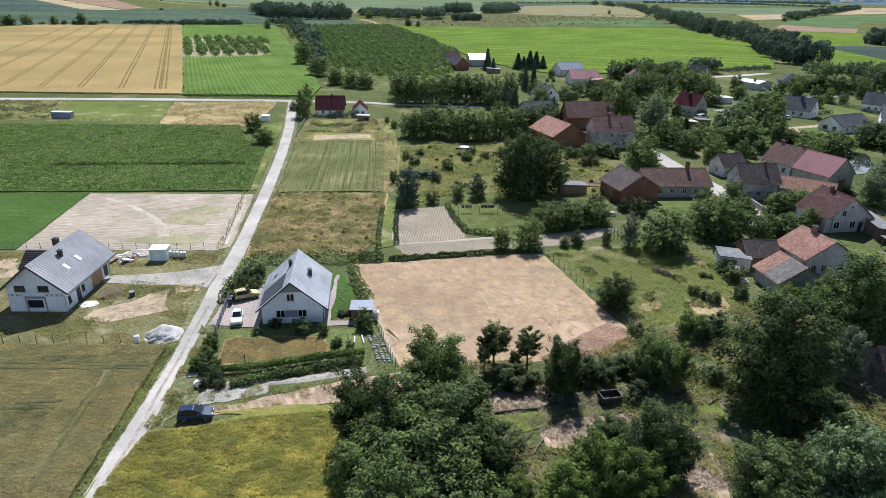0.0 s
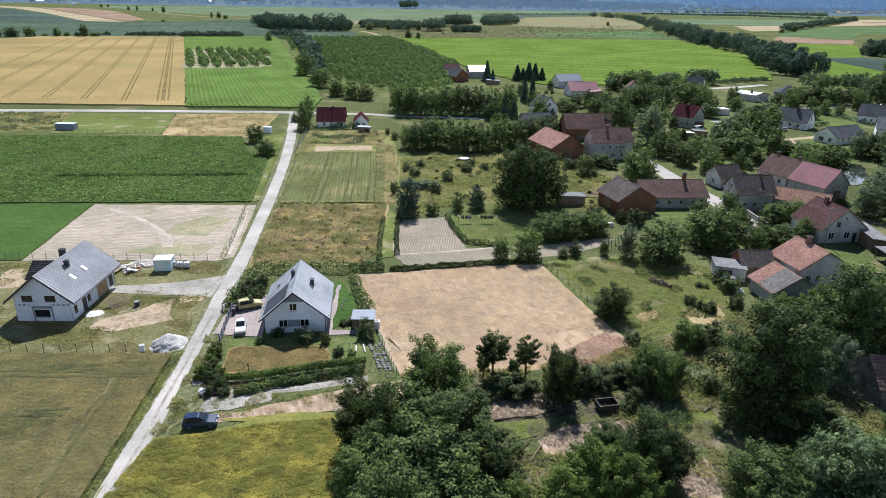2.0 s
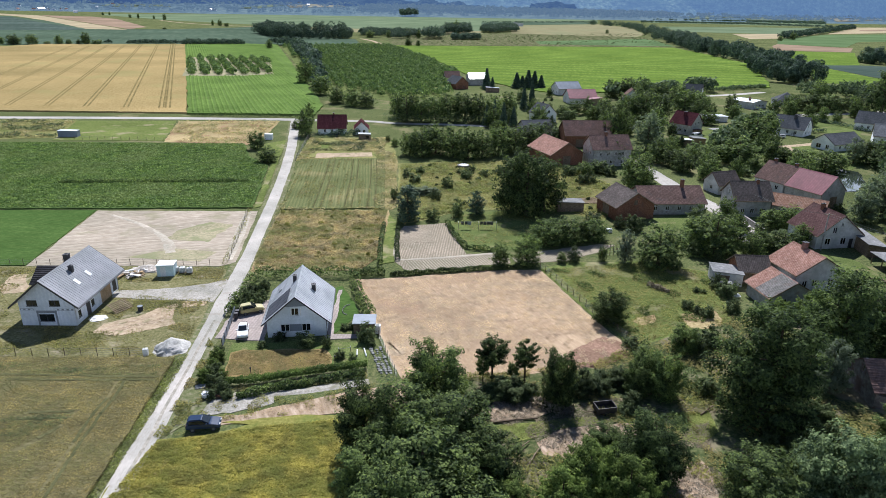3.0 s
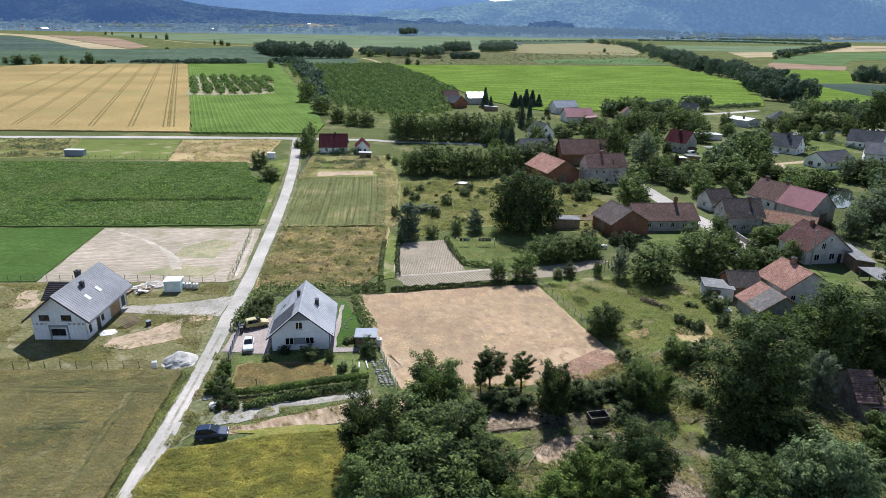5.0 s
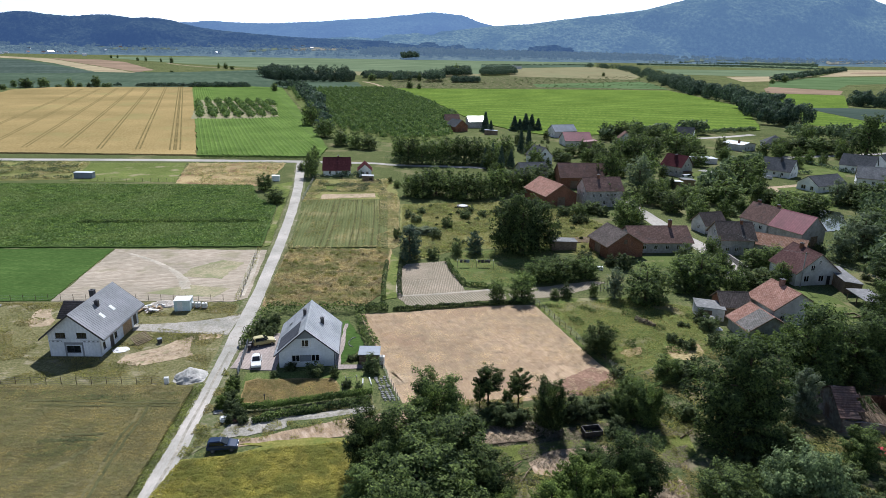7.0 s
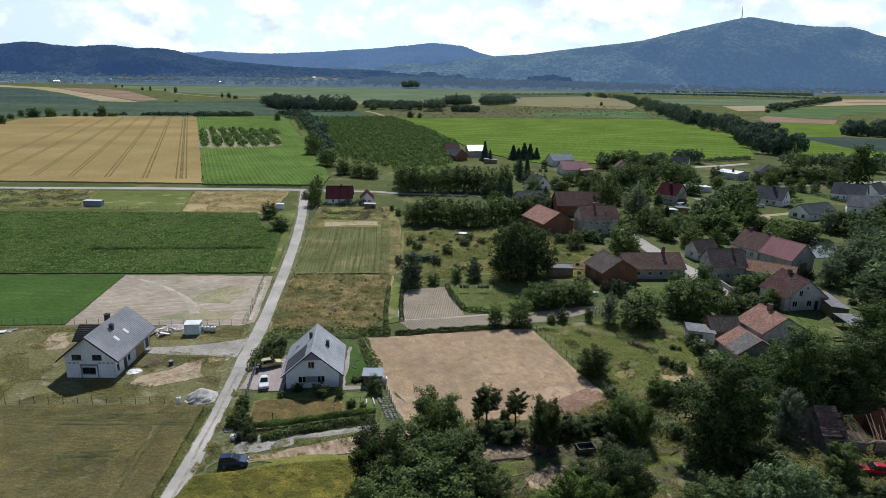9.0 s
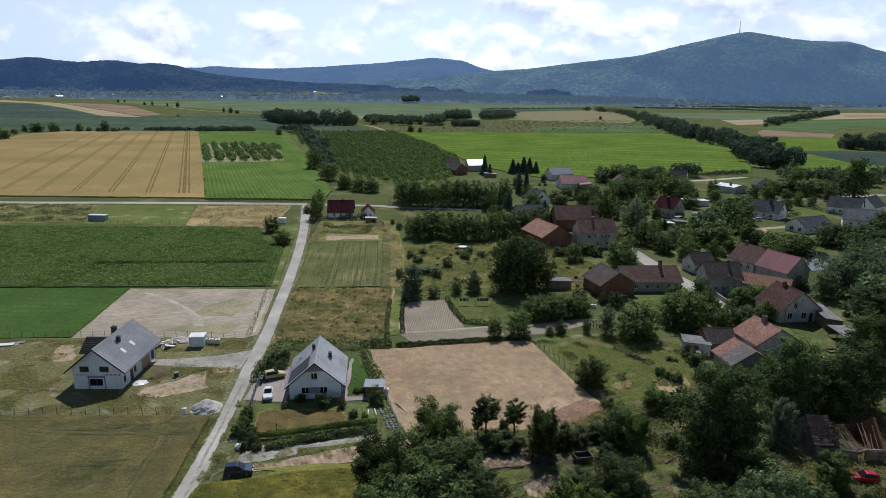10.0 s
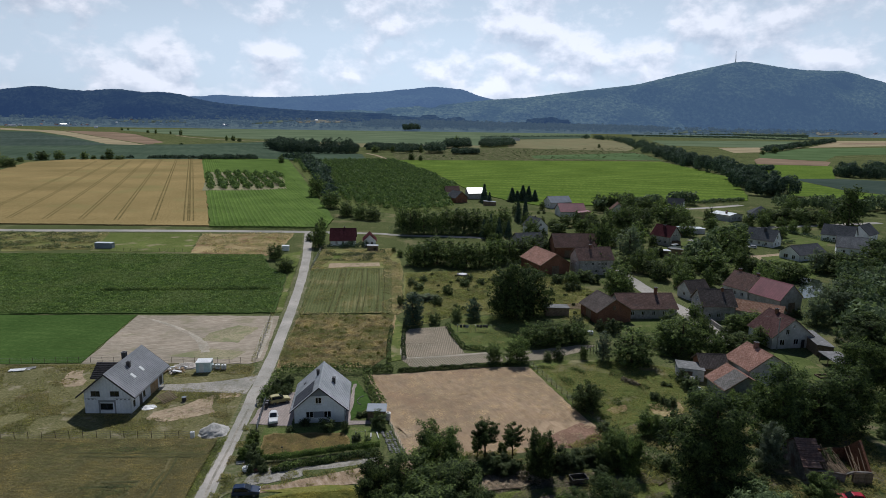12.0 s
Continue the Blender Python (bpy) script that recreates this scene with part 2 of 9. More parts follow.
m_tilled = surface("tilled_soil", ((0.24, 0.20, 0.15), (0.33, 0.28, 0.22), (0.42, 0.37, 0.30)), 0.1, 2.0, rows=(4, 0.55, (0.16, 0.15, 0.099), 0.55), patch=((0.16, 0.19, 0.0931), 0.62, 0.3, 0.6), bump=0.8)
m_lawn = surface("lawn", ((0.07, 0.10, 0.03), (0.115, 0.148, 0.05), (0.17, 0.20, 0.075)), 0.12, 4.0, patch=((0.22, 0.205, 0.10), 0.56, 0.25, 0.6), bump=0.6, dist=0.06)
m_glade = surface("glade_grass", ((0.115, 0.15, 0.04), (0.175, 0.21, 0.06), (0.25, 0.275, 0.09)), 0.15, 2.5, bump=0.6, dist=0.06)
m_drylawn = surface("dried_lawn", ((0.2, 0.15, 0.0665), (0.29, 0.215, 0.0998), (0.37, 0.285, 0.1463)), 0.2, 2.0, patch=((0.12, 0.14, 0.0599), 0.56, 0.35, 0.75), bump=0.6)
m_gold = surface("golden_grass", ((0.145, 0.15, 0.04), (0.205, 0.20, 0.058), (0.28, 0.26, 0.085)), 0.1, 2.2, patch=((0.13, 0.165, 0.04), 0.5, 0.14, 0.7), bump=0.5)
m_palesoil = surface("trodden_soil", ((0.38, 0.34, 0.28), (0.45, 0.405, 0.335), (0.52, 0.47, 0.40)), 0.15, 1.4, patch=((0.33, 0.29, 0.225), 0.5, 0.3, 0.8), bump=0.4)
m_sand = surface("sand", ((0.30, 0.235, 0.155), (0.40, 0.315, 0.22), (0.49, 0.40, 0.29)), 0.15, 1.4, patch=((0.16, 0.18, 0.0798), 0.56, 0.4, 0.7), bump=0.4)
m_dirt = surface("dirt_straw", ((0.27, 0.2, 0.132), (0.38, 0.29, 0.207), (0.5, 0.4, 0.3105)), 0.15, 1.6, streak=(60, 0.35), patch=((0.13, 0.15, 0.0665), 0.57, 0.25, 0.75), bump=0.6)
m_gravel = surface("gravel", ((0.24, 0.225, 0.195), (0.35, 0.33, 0.295), (0.46, 0.44, 0.40)), 0.15, 4.0, patch=((0.20, 0.19, 0.12), 0.55, 0.5, 0.75), bump=0.8, dist=0.04)
m_lane = surface("lane_gravel", ((0.38, 0.36, 0.325), (0.43, 0.405, 0.37), (0.48, 0.455, 0.42)), 0.12, 1.4, streak=(-6, 4.0), patch=((0.29, 0.26, 0.215), 0.57, 0.6, 0.6), bump=0.5, dist=0.03)
m_verge = surface("dusty_verge", ((0.09, 0.11, 0.0466), (0.15, 0.16, 0.0798), (0.24, 0.225, 0.1485)), 0.1, 1.4, patch=((0.36, 0.32, 0.25), 0.58, 0.28, 0.7), bump=0.6)
m_crown = surface("lane_middle", ((0.25, 0.23, 0.19), (0.35, 0.325, 0.28), (0.45, 0.42, 0.37)), 0.2, 2.0, bump=0.5)
# pressed crop, darkened further for the shade inside the wheel gaps
m_lodged = surface("pressed_crop", ((0.07, 0.072, 0.034), (0.098, 0.1, 0.047), (0.135, 0.135, 0.064)), 0.2, 2.0, bump=0.8)
m_asph = surface("worn_asphalt", ((0.34, 0.32, 0.29), (0.40, 0.38, 0.35), (0.46, 0.44, 0.41)), 0.05, 1.5, bump=0.2, dist=0.02)
m_yard = surface("worn_grass", ((0.10, 0.105, 0.048), (0.16, 0.155, 0.073), (0.245, 0.222, 0.12)), 0.08, 2.2, patch=((0.36, 0.31, 0.22), 0.56, 0.3, 0.55), bump=0.7)
m_weedy = surface("weedy_soil", ((0.24, 0.23, 0.1518), (0.33, 0.30, 0.19), (0.42, 0.37, 0.27)), 0.1, 1.6, patch=((0.19, 0.21, 0.1064), 0.48, 0.2, 0.7), bump=0.5)
m_paving = surface("paving", ((0.30, 0.26, 0.24), (0.36, 0.31, 0.29), (0.43, 0.38, 0.35)), 0.2, 2.0, rows=(7, 0.5, (0.24, 0.21, 0.2), 0.4), rough=0.8, bump=0.3, dist=0.02)
# block colour lowered and blued for the blue shade on the gable
m_block = surface("aerated_block", ((0.53, 0.57, 0.63), (0.62, 0.66, 0.72), (0.68, 0.72, 0.78)), 0.2, 2.2, rows=(0, 0.6, (0.50, 0.54, 0.60), 0.35), bump=0.25, dist=0.02)
m_grout = plain("grey_mortar", (0.22, 0.24, 0.27), 0.9)
# white render lowered and blued for shaded fronts; m_whitewall is the brighter copy
m_render = surface("white_render", ((0.62, 0.67, 0.73), (0.68, 0.73, 0.79), (0.73, 0.78, 0.84)), 0.2, 3.0, bump=0.1, dist=0.01)
m_whitewall = surface("bright_white_render", ((0.74, 0.76, 0.78), (0.81, 0.83, 0.85), (0.86, 0.88, 0.90)), 0.2, 3.0, bump=0.1, dist=0.01)
m_greyrender = surface("old_grey_render", ((0.2924, 0.2871, 0.279), (0.3784, 0.3741, 0.36), (0.4558, 0.4524, 0.441)), 0.25, 1.2, patch=((0.2236, 0.1827, 0.153), 0.58, 0.5, 0.7), vary=0.1)
m_cream = surface("old_white_render", ((0.4472, 0.4524, 0.459), (0.5332, 0.5394, 0.54), (0.602, 0.609, 0.612)), 0.25, 1.2, patch=((0.3612, 0.348, 0.333), 0.6, 0.4, 0.6), vary=0.08)
# the ruin's render, darkened for the deep shade it stands in
m_ruinwall = surface("shaded_crumbling_render", ((0.13, 0.125, 0.12), (0.19, 0.18, 0.172), (0.26, 0.25, 0.24)), 0.3, 1.4, patch=((0.12, 0.085, 0.07), 0.5, 0.5, 0.8), vary=0.1)
m_brick = surface("brick", ((0.13, 0.065, 0.045), (0.20, 0.10, 0.065), (0.28, 0.15, 0.10)), 0.3, 3.0, patch=((0.10, 0.08, 0.07), 0.57, 0.5, 0.6), vary=0.12)
m_panelgrey = plain("grey_panel", (0.18, 0.21, 0.25), 0.6)
m_metalroof = surface("grey_metal_roof", ((0.19, 0.20, 0.22), (0.215, 0.225, 0.245), (0.24, 0.25, 0.27)), 0.15, 1.0, rough=0.5, bump=0.05, metal=0.1, spec=0.3)
m_silverroof = surface("silver_metal_roof", ((0.38, 0.40, 0.43), (0.42, 0.44, 0.47), (0.46, 0.48, 0.51)), 0.15, 1.0, rough=0.5, bump=0.05, metal=0.1)
m_whiteroof = surface("white_metal_roof", ((0.62, 0.63, 0.64), (0.7, 0.71, 0.72), (0.76, 0.77, 0.78)), 0.1, 0.8, rough=0.3, bump=0.05, metal=0.5, spec=0.6)


def tiles(name, cols, patch=None, rough=0.75):
    """Old roof tiles: courses along the slope and pans across it."""
    return surface(name, cols, 0.35, 2.2, rough, 0.7, 0.06, rows=(90, 0.34, tuple(c * 0.6 for c in cols[0]), 0.35), patch=patch, vary=0.1)


m_redtile = tiles("red_tiles", ((0.24, 0.13, 0.10), (0.34, 0.20, 0.16), (0.44, 0.29, 0.245)), ((0.20, 0.14, 0.115), 0.56, 0.4, 0.7))
m_plumtile = tiles("plum_tiles", ((0.07, 0.042, 0.042), (0.10, 0.06, 0.058), (0.14, 0.09, 0.085)), ((0.08, 0.06, 0.055), 0.56, 0.4, 0.6))
m_oldtile = tiles("weathered_tiles", ((0.11, 0.075, 0.068), (0.16, 0.108, 0.095), (0.22, 0.155, 0.135)), ((0.10, 0.085, 0.08), 0.55, 0.4, 0.7))
m_darktile = tiles("dark_tiles", ((0.075, 0.065, 0.06), (0.11, 0.095, 0.09), (0.16, 0.14, 0.13)), ((0.15, 0.10, 0.08), 0.6, 0.4, 0.6))
m_orangetile = tiles("orange_tiles", ((0.22, 0.125, 0.085), (0.31, 0.19, 0.14), (0.40, 0.28, 0.22)), ((0.22, 0.18, 0.15), 0.55, 0.35, 0.7))
m_maroon = surface("maroon_metal", ((0.065, 0.026, 0.03), (0.085, 0.033, 0.038), (0.115, 0.045, 0.05)), 0.2, 1.5, 0.85, 0.2, rows=(90, 0.5, (0.045, 0.018, 0.022), 0.5), spec=0.0)
m_crimson = surface("crimson_metal", ((0.175, 0.055, 0.07), (0.21, 0.067, 0.085), (0.25, 0.085, 0.10)), 0.2, 1.5, 0.6, 0.2, rows=(90, 0.7, (0.15, 0.045, 0.055), 0.4), spec=0.2)
m_slate = surface("slate_roof", ((0.075, 0.08, 0.09), (0.10, 0.105, 0.115), (0.13, 0.135, 0.145)), 0.2, 1.6, 0.6, 0.3, rows=(90, 0.4, (0.06, 0.065, 0.07), 0.4), vary=0.12)
m_felt = surface("roofing_felt", ((0.17, 0.175, 0.18), (0.22, 0.225, 0.23), (0.28, 0.28, 0.285)), 0.3, 1.5, 0.8, 0.3)
m_blueroof = plain("blue_grey_sheet", (0.16, 0.195, 0.245), 0.6)
m_dark = plain("dark_trim", (0.035, 0.035, 0.04), 0.55)
m_white = plain("white_plastic", (0.75, 0.76, 0.77), 0.4)
m_offwhite = plain("white_sheet_metal", (0.66, 0.71, 0.73), 0.4)
m_lightblue = plain("pale_blue_sheet", (0.50, 0.64, 0.68), 0.4)
m_timber = surface("weathered_timber", ((0.13, 0.10, 0.075), (0.20, 0.155, 0.11), (0.28, 0.22, 0.17)), 0.5, 5.0, 0.8, streak=(0, 0.3), vary=0.15)
m_newwood = surface("raw_timber", ((0.28, 0.19, 0.11), (0.36, 0.26, 0.16), (0.45, 0.34, 0.22)), 0.5, 5.0, 0.8)
m_post = surface("fence_timber", ((0.10, 0.08, 0.06), (0.15, 0.12, 0.09), (0.2, 0.17, 0.13)), 0.5, 6.0, 0.85)
m_wire = plain("galvanised_wire", (0.20, 0.21, 0.20), 0.5, 0.6)
m_bark = surface("bark", ((0.06, 0.045, 0.03), (0.10, 0.08, 0.06), (0.16, 0.13, 0.1)), 0.8, 5.0, 0.9, 0.8, 0.04)
m_heap = surface("gravel_heap", ((0.36, 0.35, 0.33), (0.45, 0.44, 0.42), (0.54, 0.53, 0.51)), 0.5, 2.5, bump=0.8, dist=0.08)
m_rubble = surface("rubble", ((0.3, 0.26, 0.22), (0.42, 0.38, 0.34), (0.55, 0.52, 0.48)), 0.5, 2.5, vary=0.25)
m_glass = bpy.data.materials.new("window_glass")
m_glass.use_nodes = True
g = m_glass.node_tree.nodes["Principled BSDF"]
g.inputs["Base Color"].default_value, g.inputs["Roughness"].default_value = (0.02, 0.025, 0.03, 1), 0.06
g.inputs["Specular IOR Level"].default_value, g.inputs["Transmission Weight"].default_value = 0.5, 0.35
m_solar = surface("solar_cells", ((0.05, 0.055, 0.07), (0.06, 0.065, 0.08), (0.075, 0.08, 0.095)), 0.4, 2.0, 0.7, 0.0, rows=(90, 0.55, (0.09, 0.10, 0.11), 0.4), spec=0.03)
m_water = bpy.data.materials.new("pond_water")
m_water.use_nodes = True
g = m_water.node_tree.nodes["Principled BSDF"]
g.inputs["Base Color"].default_value, g.inputs["Roughness"].default_value = (0.03, 0.04, 0.03, 1), 0.05
g.inputs["Specular IOR Level"].default_value = 0.6
# dark end bluish as in shade, light end yellowish as in sun
l_broad = leafage("leaves_broad", (0.026, 0.046, 0.027), (0.185, 0.255, 0.085), 0.34, 0.34)
l_ash = leafage("leaves_ash", (0.022, 0.038, 0.022), (0.135, 0.19, 0.065), 0.36, vary=0.2)
l_silver = leafage("leaves_silver", (0.12, 0.16, 0.11), (0.26, 0.31, 0.23))
l_willow = leafage("leaves_willow", (0.09, 0.125, 0.0825), (0.18, 0.225, 0.1485))
l_shrub = leafage("leaves_shrub", (0.055, 0.08, 0.042), (0.155, 0.2, 0.1), vary=0.35)
l_spruce = leafage("needles", (0.036, 0.066, 0.048), (0.105, 0.155, 0.105), 0.14)
l_wood = leafage("leaves_wood", (0.052, 0.082, 0.05), (0.178, 0.232, 0.125), 0.25, 0.1)
l_orch = leafage("leaves_orchard", (0.06, 0.108, 0.045), (0.215, 0.3, 0.105), 0.25, 0.1)
# distance haze put into the leaf colour: darker and bluer
l_far = leafage("leaves_far_hazed", (0.032, 0.056, 0.05), (0.115, 0.165, 0.115), 0.2, 0.1)
l_creeper = leafage("leaves_creeper", (0.05, 0.08, 0.045), (0.21, 0.275, 0.135), 0.3, 0.1)
l_hedge = leafage("leaves_hedge", (0.055, 0.09, 0.0293), (0.13, 0.18, 0.0665), 0.3, 0.2)
l_beet = leafage("leaves_beet", (0.06, 0.115, 0.034), (0.23, 0.315, 0.1), 0.25, 0.1, other=((0.2185, 0.264, 0.099), 0.05, 0.5))
l_gold = leafage("blades_gold", (0.23, 0.215, 0.047), (0.52, 0.46, 0.14), 0.4, 0.05, other=((0.21, 0.235, 0.06), 0.22, 0.6))
l_rye = leafage("ears_rye", (0.18, 0.156, 0.064), (0.46, 0.38, 0.17), 0.35, 0.05, other=((0.20, 0.215, 0.09), 0.09, 0.6))
l_vergegreen = leafage("blades_verge", (0.14, 0.17, 0.05), (0.31, 0.34, 0.12), 0.4, 0.05, other=((0.26, 0.24, 0.1), 0.3, 0.4))
l_green = leafage("blades_green", (0.1474, 0.1632, 0.05), (0.2948, 0.2754, 0.1), 0.4, 0.05, other=((0.3856, 0.2958, 0.14), 0.12, 0.42))
l_heath = leafage("blades_heath", (0.265, 0.212, 0.112), (0.59, 0.505, 0.305), 0.4, 0.05, other=((0.22, 0.24, 0.09), 0.13, 0.85))
l_straw = leafage("straw_wisps", (0.385, 0.288, 0.187), (0.58, 0.455, 0.315), 0.2, 0.05, other=((0.3672, 0.2525, 0.1697), 0.1, 0.5))


l_lush = leafage("leaves_bright", (0.05, 0.085, 0.024), (0.21, 0.285, 0.08))
l_vine = leafage("leaves_vine", (0.091, 0.143, 0.045), (0.234, 0.3055, 0.1063), 0.35, 0.1)
l_dead = leafage("dry_brush", (0.13, 0.105, 0.075), (0.34, 0.29, 0.22), 0.1, 0.1)
l_drylawn = leafage("blades_dried", (0.22, 0.175, 0.075), (0.35, 0.28, 0.13), 0.35, 0.05, other=((0.16, 0.165, 0.065), 0.3, 0.6))
m_rows_across = surface("seed_rows", ((0.24, 0.20, 0.155), (0.33, 0.28, 0.22), (0.42, 0.37, 0.30)), 0.1, 2.4, rows=(92, 0.5, (0.15, 0.14, 0.09), 0.6), bump=0.8)
m_rows_slant = surface("slanting_rows", ((0.25, 0.215, 0.165), (0.35, 0.30, 0.24), (0.43, 0.38, 0.31)), 0.1, 2.4, rows=(-24, 0.6, (0.14, 0.14, 0.085), 0.7), bump=0.8)
m_sheetroof = surface("grey_sheet_roof", ((0.17, 0.172, 0.175), (0.225, 0.228, 0.232), (0.29, 0.293, 0.297)), 0.3, 1.5, 0.7, 0.3, rows=(0, 0.9, (0.2, 0.2, 0.21), 0.35))
m_greytile = tiles("grey_tiles", ((0.12, 0.115, 0.11), (0.18, 0.172, 0.165), (0.25, 0.24, 0.235)), ((0.16, 0.12, 0.10), 0.58, 0.4, 0.6))
m_palestone = surface("pale_concrete", ((0.16, 0.16, 0.155), (0.27, 0.27, 0.26), (0.41, 0.41, 0.40)), 0.5, 4.0, 0.85, vary=0.15)


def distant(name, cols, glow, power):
    """Far wooded hills: crowns, and stands of darker conifers. The glow stands in for haze over kilometres of air."""
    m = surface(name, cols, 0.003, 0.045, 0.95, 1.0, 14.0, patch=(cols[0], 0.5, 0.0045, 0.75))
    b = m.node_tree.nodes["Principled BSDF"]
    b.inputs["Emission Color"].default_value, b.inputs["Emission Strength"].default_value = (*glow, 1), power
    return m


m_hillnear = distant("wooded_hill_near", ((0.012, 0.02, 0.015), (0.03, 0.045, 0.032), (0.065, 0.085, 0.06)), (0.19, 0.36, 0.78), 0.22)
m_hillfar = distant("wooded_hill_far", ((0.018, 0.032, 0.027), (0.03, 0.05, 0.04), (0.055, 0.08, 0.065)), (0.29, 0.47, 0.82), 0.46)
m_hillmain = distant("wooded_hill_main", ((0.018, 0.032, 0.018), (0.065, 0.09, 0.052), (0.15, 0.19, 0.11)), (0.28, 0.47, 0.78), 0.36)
# haze mixed into the base colours: paler and greyer than near fields
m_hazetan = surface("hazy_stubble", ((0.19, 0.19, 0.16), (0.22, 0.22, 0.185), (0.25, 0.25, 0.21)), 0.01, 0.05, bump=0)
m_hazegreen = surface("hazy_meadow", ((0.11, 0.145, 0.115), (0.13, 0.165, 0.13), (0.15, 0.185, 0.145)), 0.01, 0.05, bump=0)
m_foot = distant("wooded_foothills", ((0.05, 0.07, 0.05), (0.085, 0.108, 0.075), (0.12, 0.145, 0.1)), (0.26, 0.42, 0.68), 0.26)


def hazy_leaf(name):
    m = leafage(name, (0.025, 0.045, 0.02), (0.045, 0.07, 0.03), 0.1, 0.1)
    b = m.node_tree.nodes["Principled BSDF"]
    # blue emission on the leaves stands in for distance haze
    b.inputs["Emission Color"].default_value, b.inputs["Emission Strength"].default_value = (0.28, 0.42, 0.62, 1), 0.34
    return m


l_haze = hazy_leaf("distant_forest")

# ---- builders ----
rng = np.random.default_rng(7)


def mesh_from(name, verts, faces, material):
    me = bpy.data.meshes.new(name)
    me.from_pydata([tuple(v) for v in verts], [], [tuple(f) for f in faces])
    me.materials.append(material)
    me.update()
    return me


def part(name, bm, material, parent=None, label=""):
    """Links a bmesh as one mesh object under a thing or part."""
    bmesh.ops.recalc_face_normals(bm, faces=bm.faces)
    me = bpy.data.meshes.new(name)
    bm.to_mesh(me)
    bm.free()
    me.materials.append(material)
    ob = new(name, me)
    ob.parent = parent
    if label:
        tagged(ob, label)
    return ob


def base(name, m, label, category, group=""):
    ob = new(name)
    ob.empty_display_size = 0.3
    ob.matrix_basis = m
    return tagged(ob, label, category, group)


def add_box(bm, x0, x1, y0, y1, z0, z1, m=None):
    vs = [bm.verts.new(v) for v in ((x0, y0, z0), (x1, y0, z0), (x1, y1, z0), (x0, y1, z0), (x0, y0, z1), (x1, y0, z1), (x1, y1, z1), (x0, y1, z1))]
    for f in ((0, 3, 2, 1), (4, 5, 6, 7), (0, 1, 5, 4), (1, 2, 6, 5), (2, 3, 7, 6), (3, 0, 4, 7)):
        bm.faces.new([vs[i] for i in f])
    if m:
        bmesh.ops.transform(bm, matrix=m, verts=vs)
    return vs


def box(*a, bevel=0.0):
    bm = bmesh.new()
    add_box(bm, *a)
    if bevel:
        bmesh.ops.bevel(bm, geom=bm.edges[:], offset=bevel, segments=2, affect="EDGES")
    return bm


def add_prism(bm, poly, thick):
    """Extrudes a list of 3D corners along the vector thick."""
    a = [bm.verts.new(p) for p in poly]
    b = [bm.verts.new(Vector(p) + Vector(thick)) for p in poly]
    bm.faces.new(a)
    bm.faces.new(b[::-1])
    for i in range(len(a)):
        j = (i + 1) % len(a)
        bm.faces.new((a[i], b[i], b[j], a[j]))


def add_tube(bm, pts, radii, sides=7):
    """A tapered limb through the points."""
    rings = []
    for k, p in enumerate(pts):
        d = (Vector(pts[min(k + 1, len(pts) - 1)]) - Vector(pts[max(k - 1, 0)])).normalized()
        u = d.orthogonal().normalized()
        v = d.cross(u)
        rings.append([bm.verts.new(Vector(p) + radii[k] * (math.cos(a) * u + math.sin(a) * v)) for a in np.linspace(0, 2 * math.pi, sides, endpoint=False)])
    for r, s in zip(rings, rings[1:]):
        for i in range(sides):
            bm.faces.new((r[i], r[(i + 1) % sides], s[(i + 1) % sides], s[i]))
    bm.faces.new(rings[-1])
    bm.faces.new(rings[0][::-1])


def leaf_mesh(name, at, size, material, lean=None, flat=0.6, r=rng, slim=0.7):
    """One small pointed leaf (or spray of leaves) at each place. lean: the way each one faces."""
    n = len(at)
    nor = r.normal(size=(n, 3))
    if lean is not None:
        nor = nor * flat + lean
    nor /= np.linalg.norm(nor, axis=1, keepdims=True) + 1e-9
    u = np.cross(nor, r.normal(size=(n, 3)))
    u /= np.linalg.norm(u, axis=1, keepdims=True) + 1e-9
    v = np.cross(nor, u)
    s = (np.asarray(size) * r.uniform(0.6, 1.3, n))[:, None]
    verts = np.stack([at + u * s * 0.8, at - u * s * 0.45 + v * s * 0.62 * slim, at - u * s * 0.45 - v * s * 0.62 * slim], 1).reshape(-1, 3)
    return soup_mesh(name, verts, material, 3)


def soup_mesh(name, verts, material, k):
    """A mesh of loose faces with k corners each."""
    n = len(verts) // k
    me = bpy.data.meshes.new(name)
    me.vertices.add(k * n)
    me.vertices.foreach_set("co", np.ascontiguousarray(verts, dtype=np.float32).ravel())
    me.loops.add(k * n)
    me.loops.foreach_set("vertex_index", np.arange(k * n, dtype=np.int32))
    me.polygons.add(n)
    me.polygons.foreach_set("loop_start", np.arange(0, k * n, k, dtype=np.int32))
    me.materials.append(material)
    me.update(calc_edges=True)
    return me


def inside(pts, x, y):
    """Which of the places lie in the outline."""
    pts = np.array(pts)
    hit = np.zeros(len(x), bool)
    for (x0, y0), (x1, y1) in zip(pts, np.roll(pts, -1, 0)):
        cross = ((y0 > y) != (y1 > y)) & (x < (x1 - x0) * (y - y0) / (y1 - y0 + 1e-12) + x0)
        hit ^= cross
    return hit


def scatter(pts, density, r=rng, limit=200000):
    p = np.array(pts)
    lo, hi = p.min(0), p.max(0)
    n = min(int(np.prod(hi - lo) * density), limit)
    xy = r.uniform(lo, hi, (n, 2))
    return xy[inside(pts, xy[:, 0], xy[:, 1])]


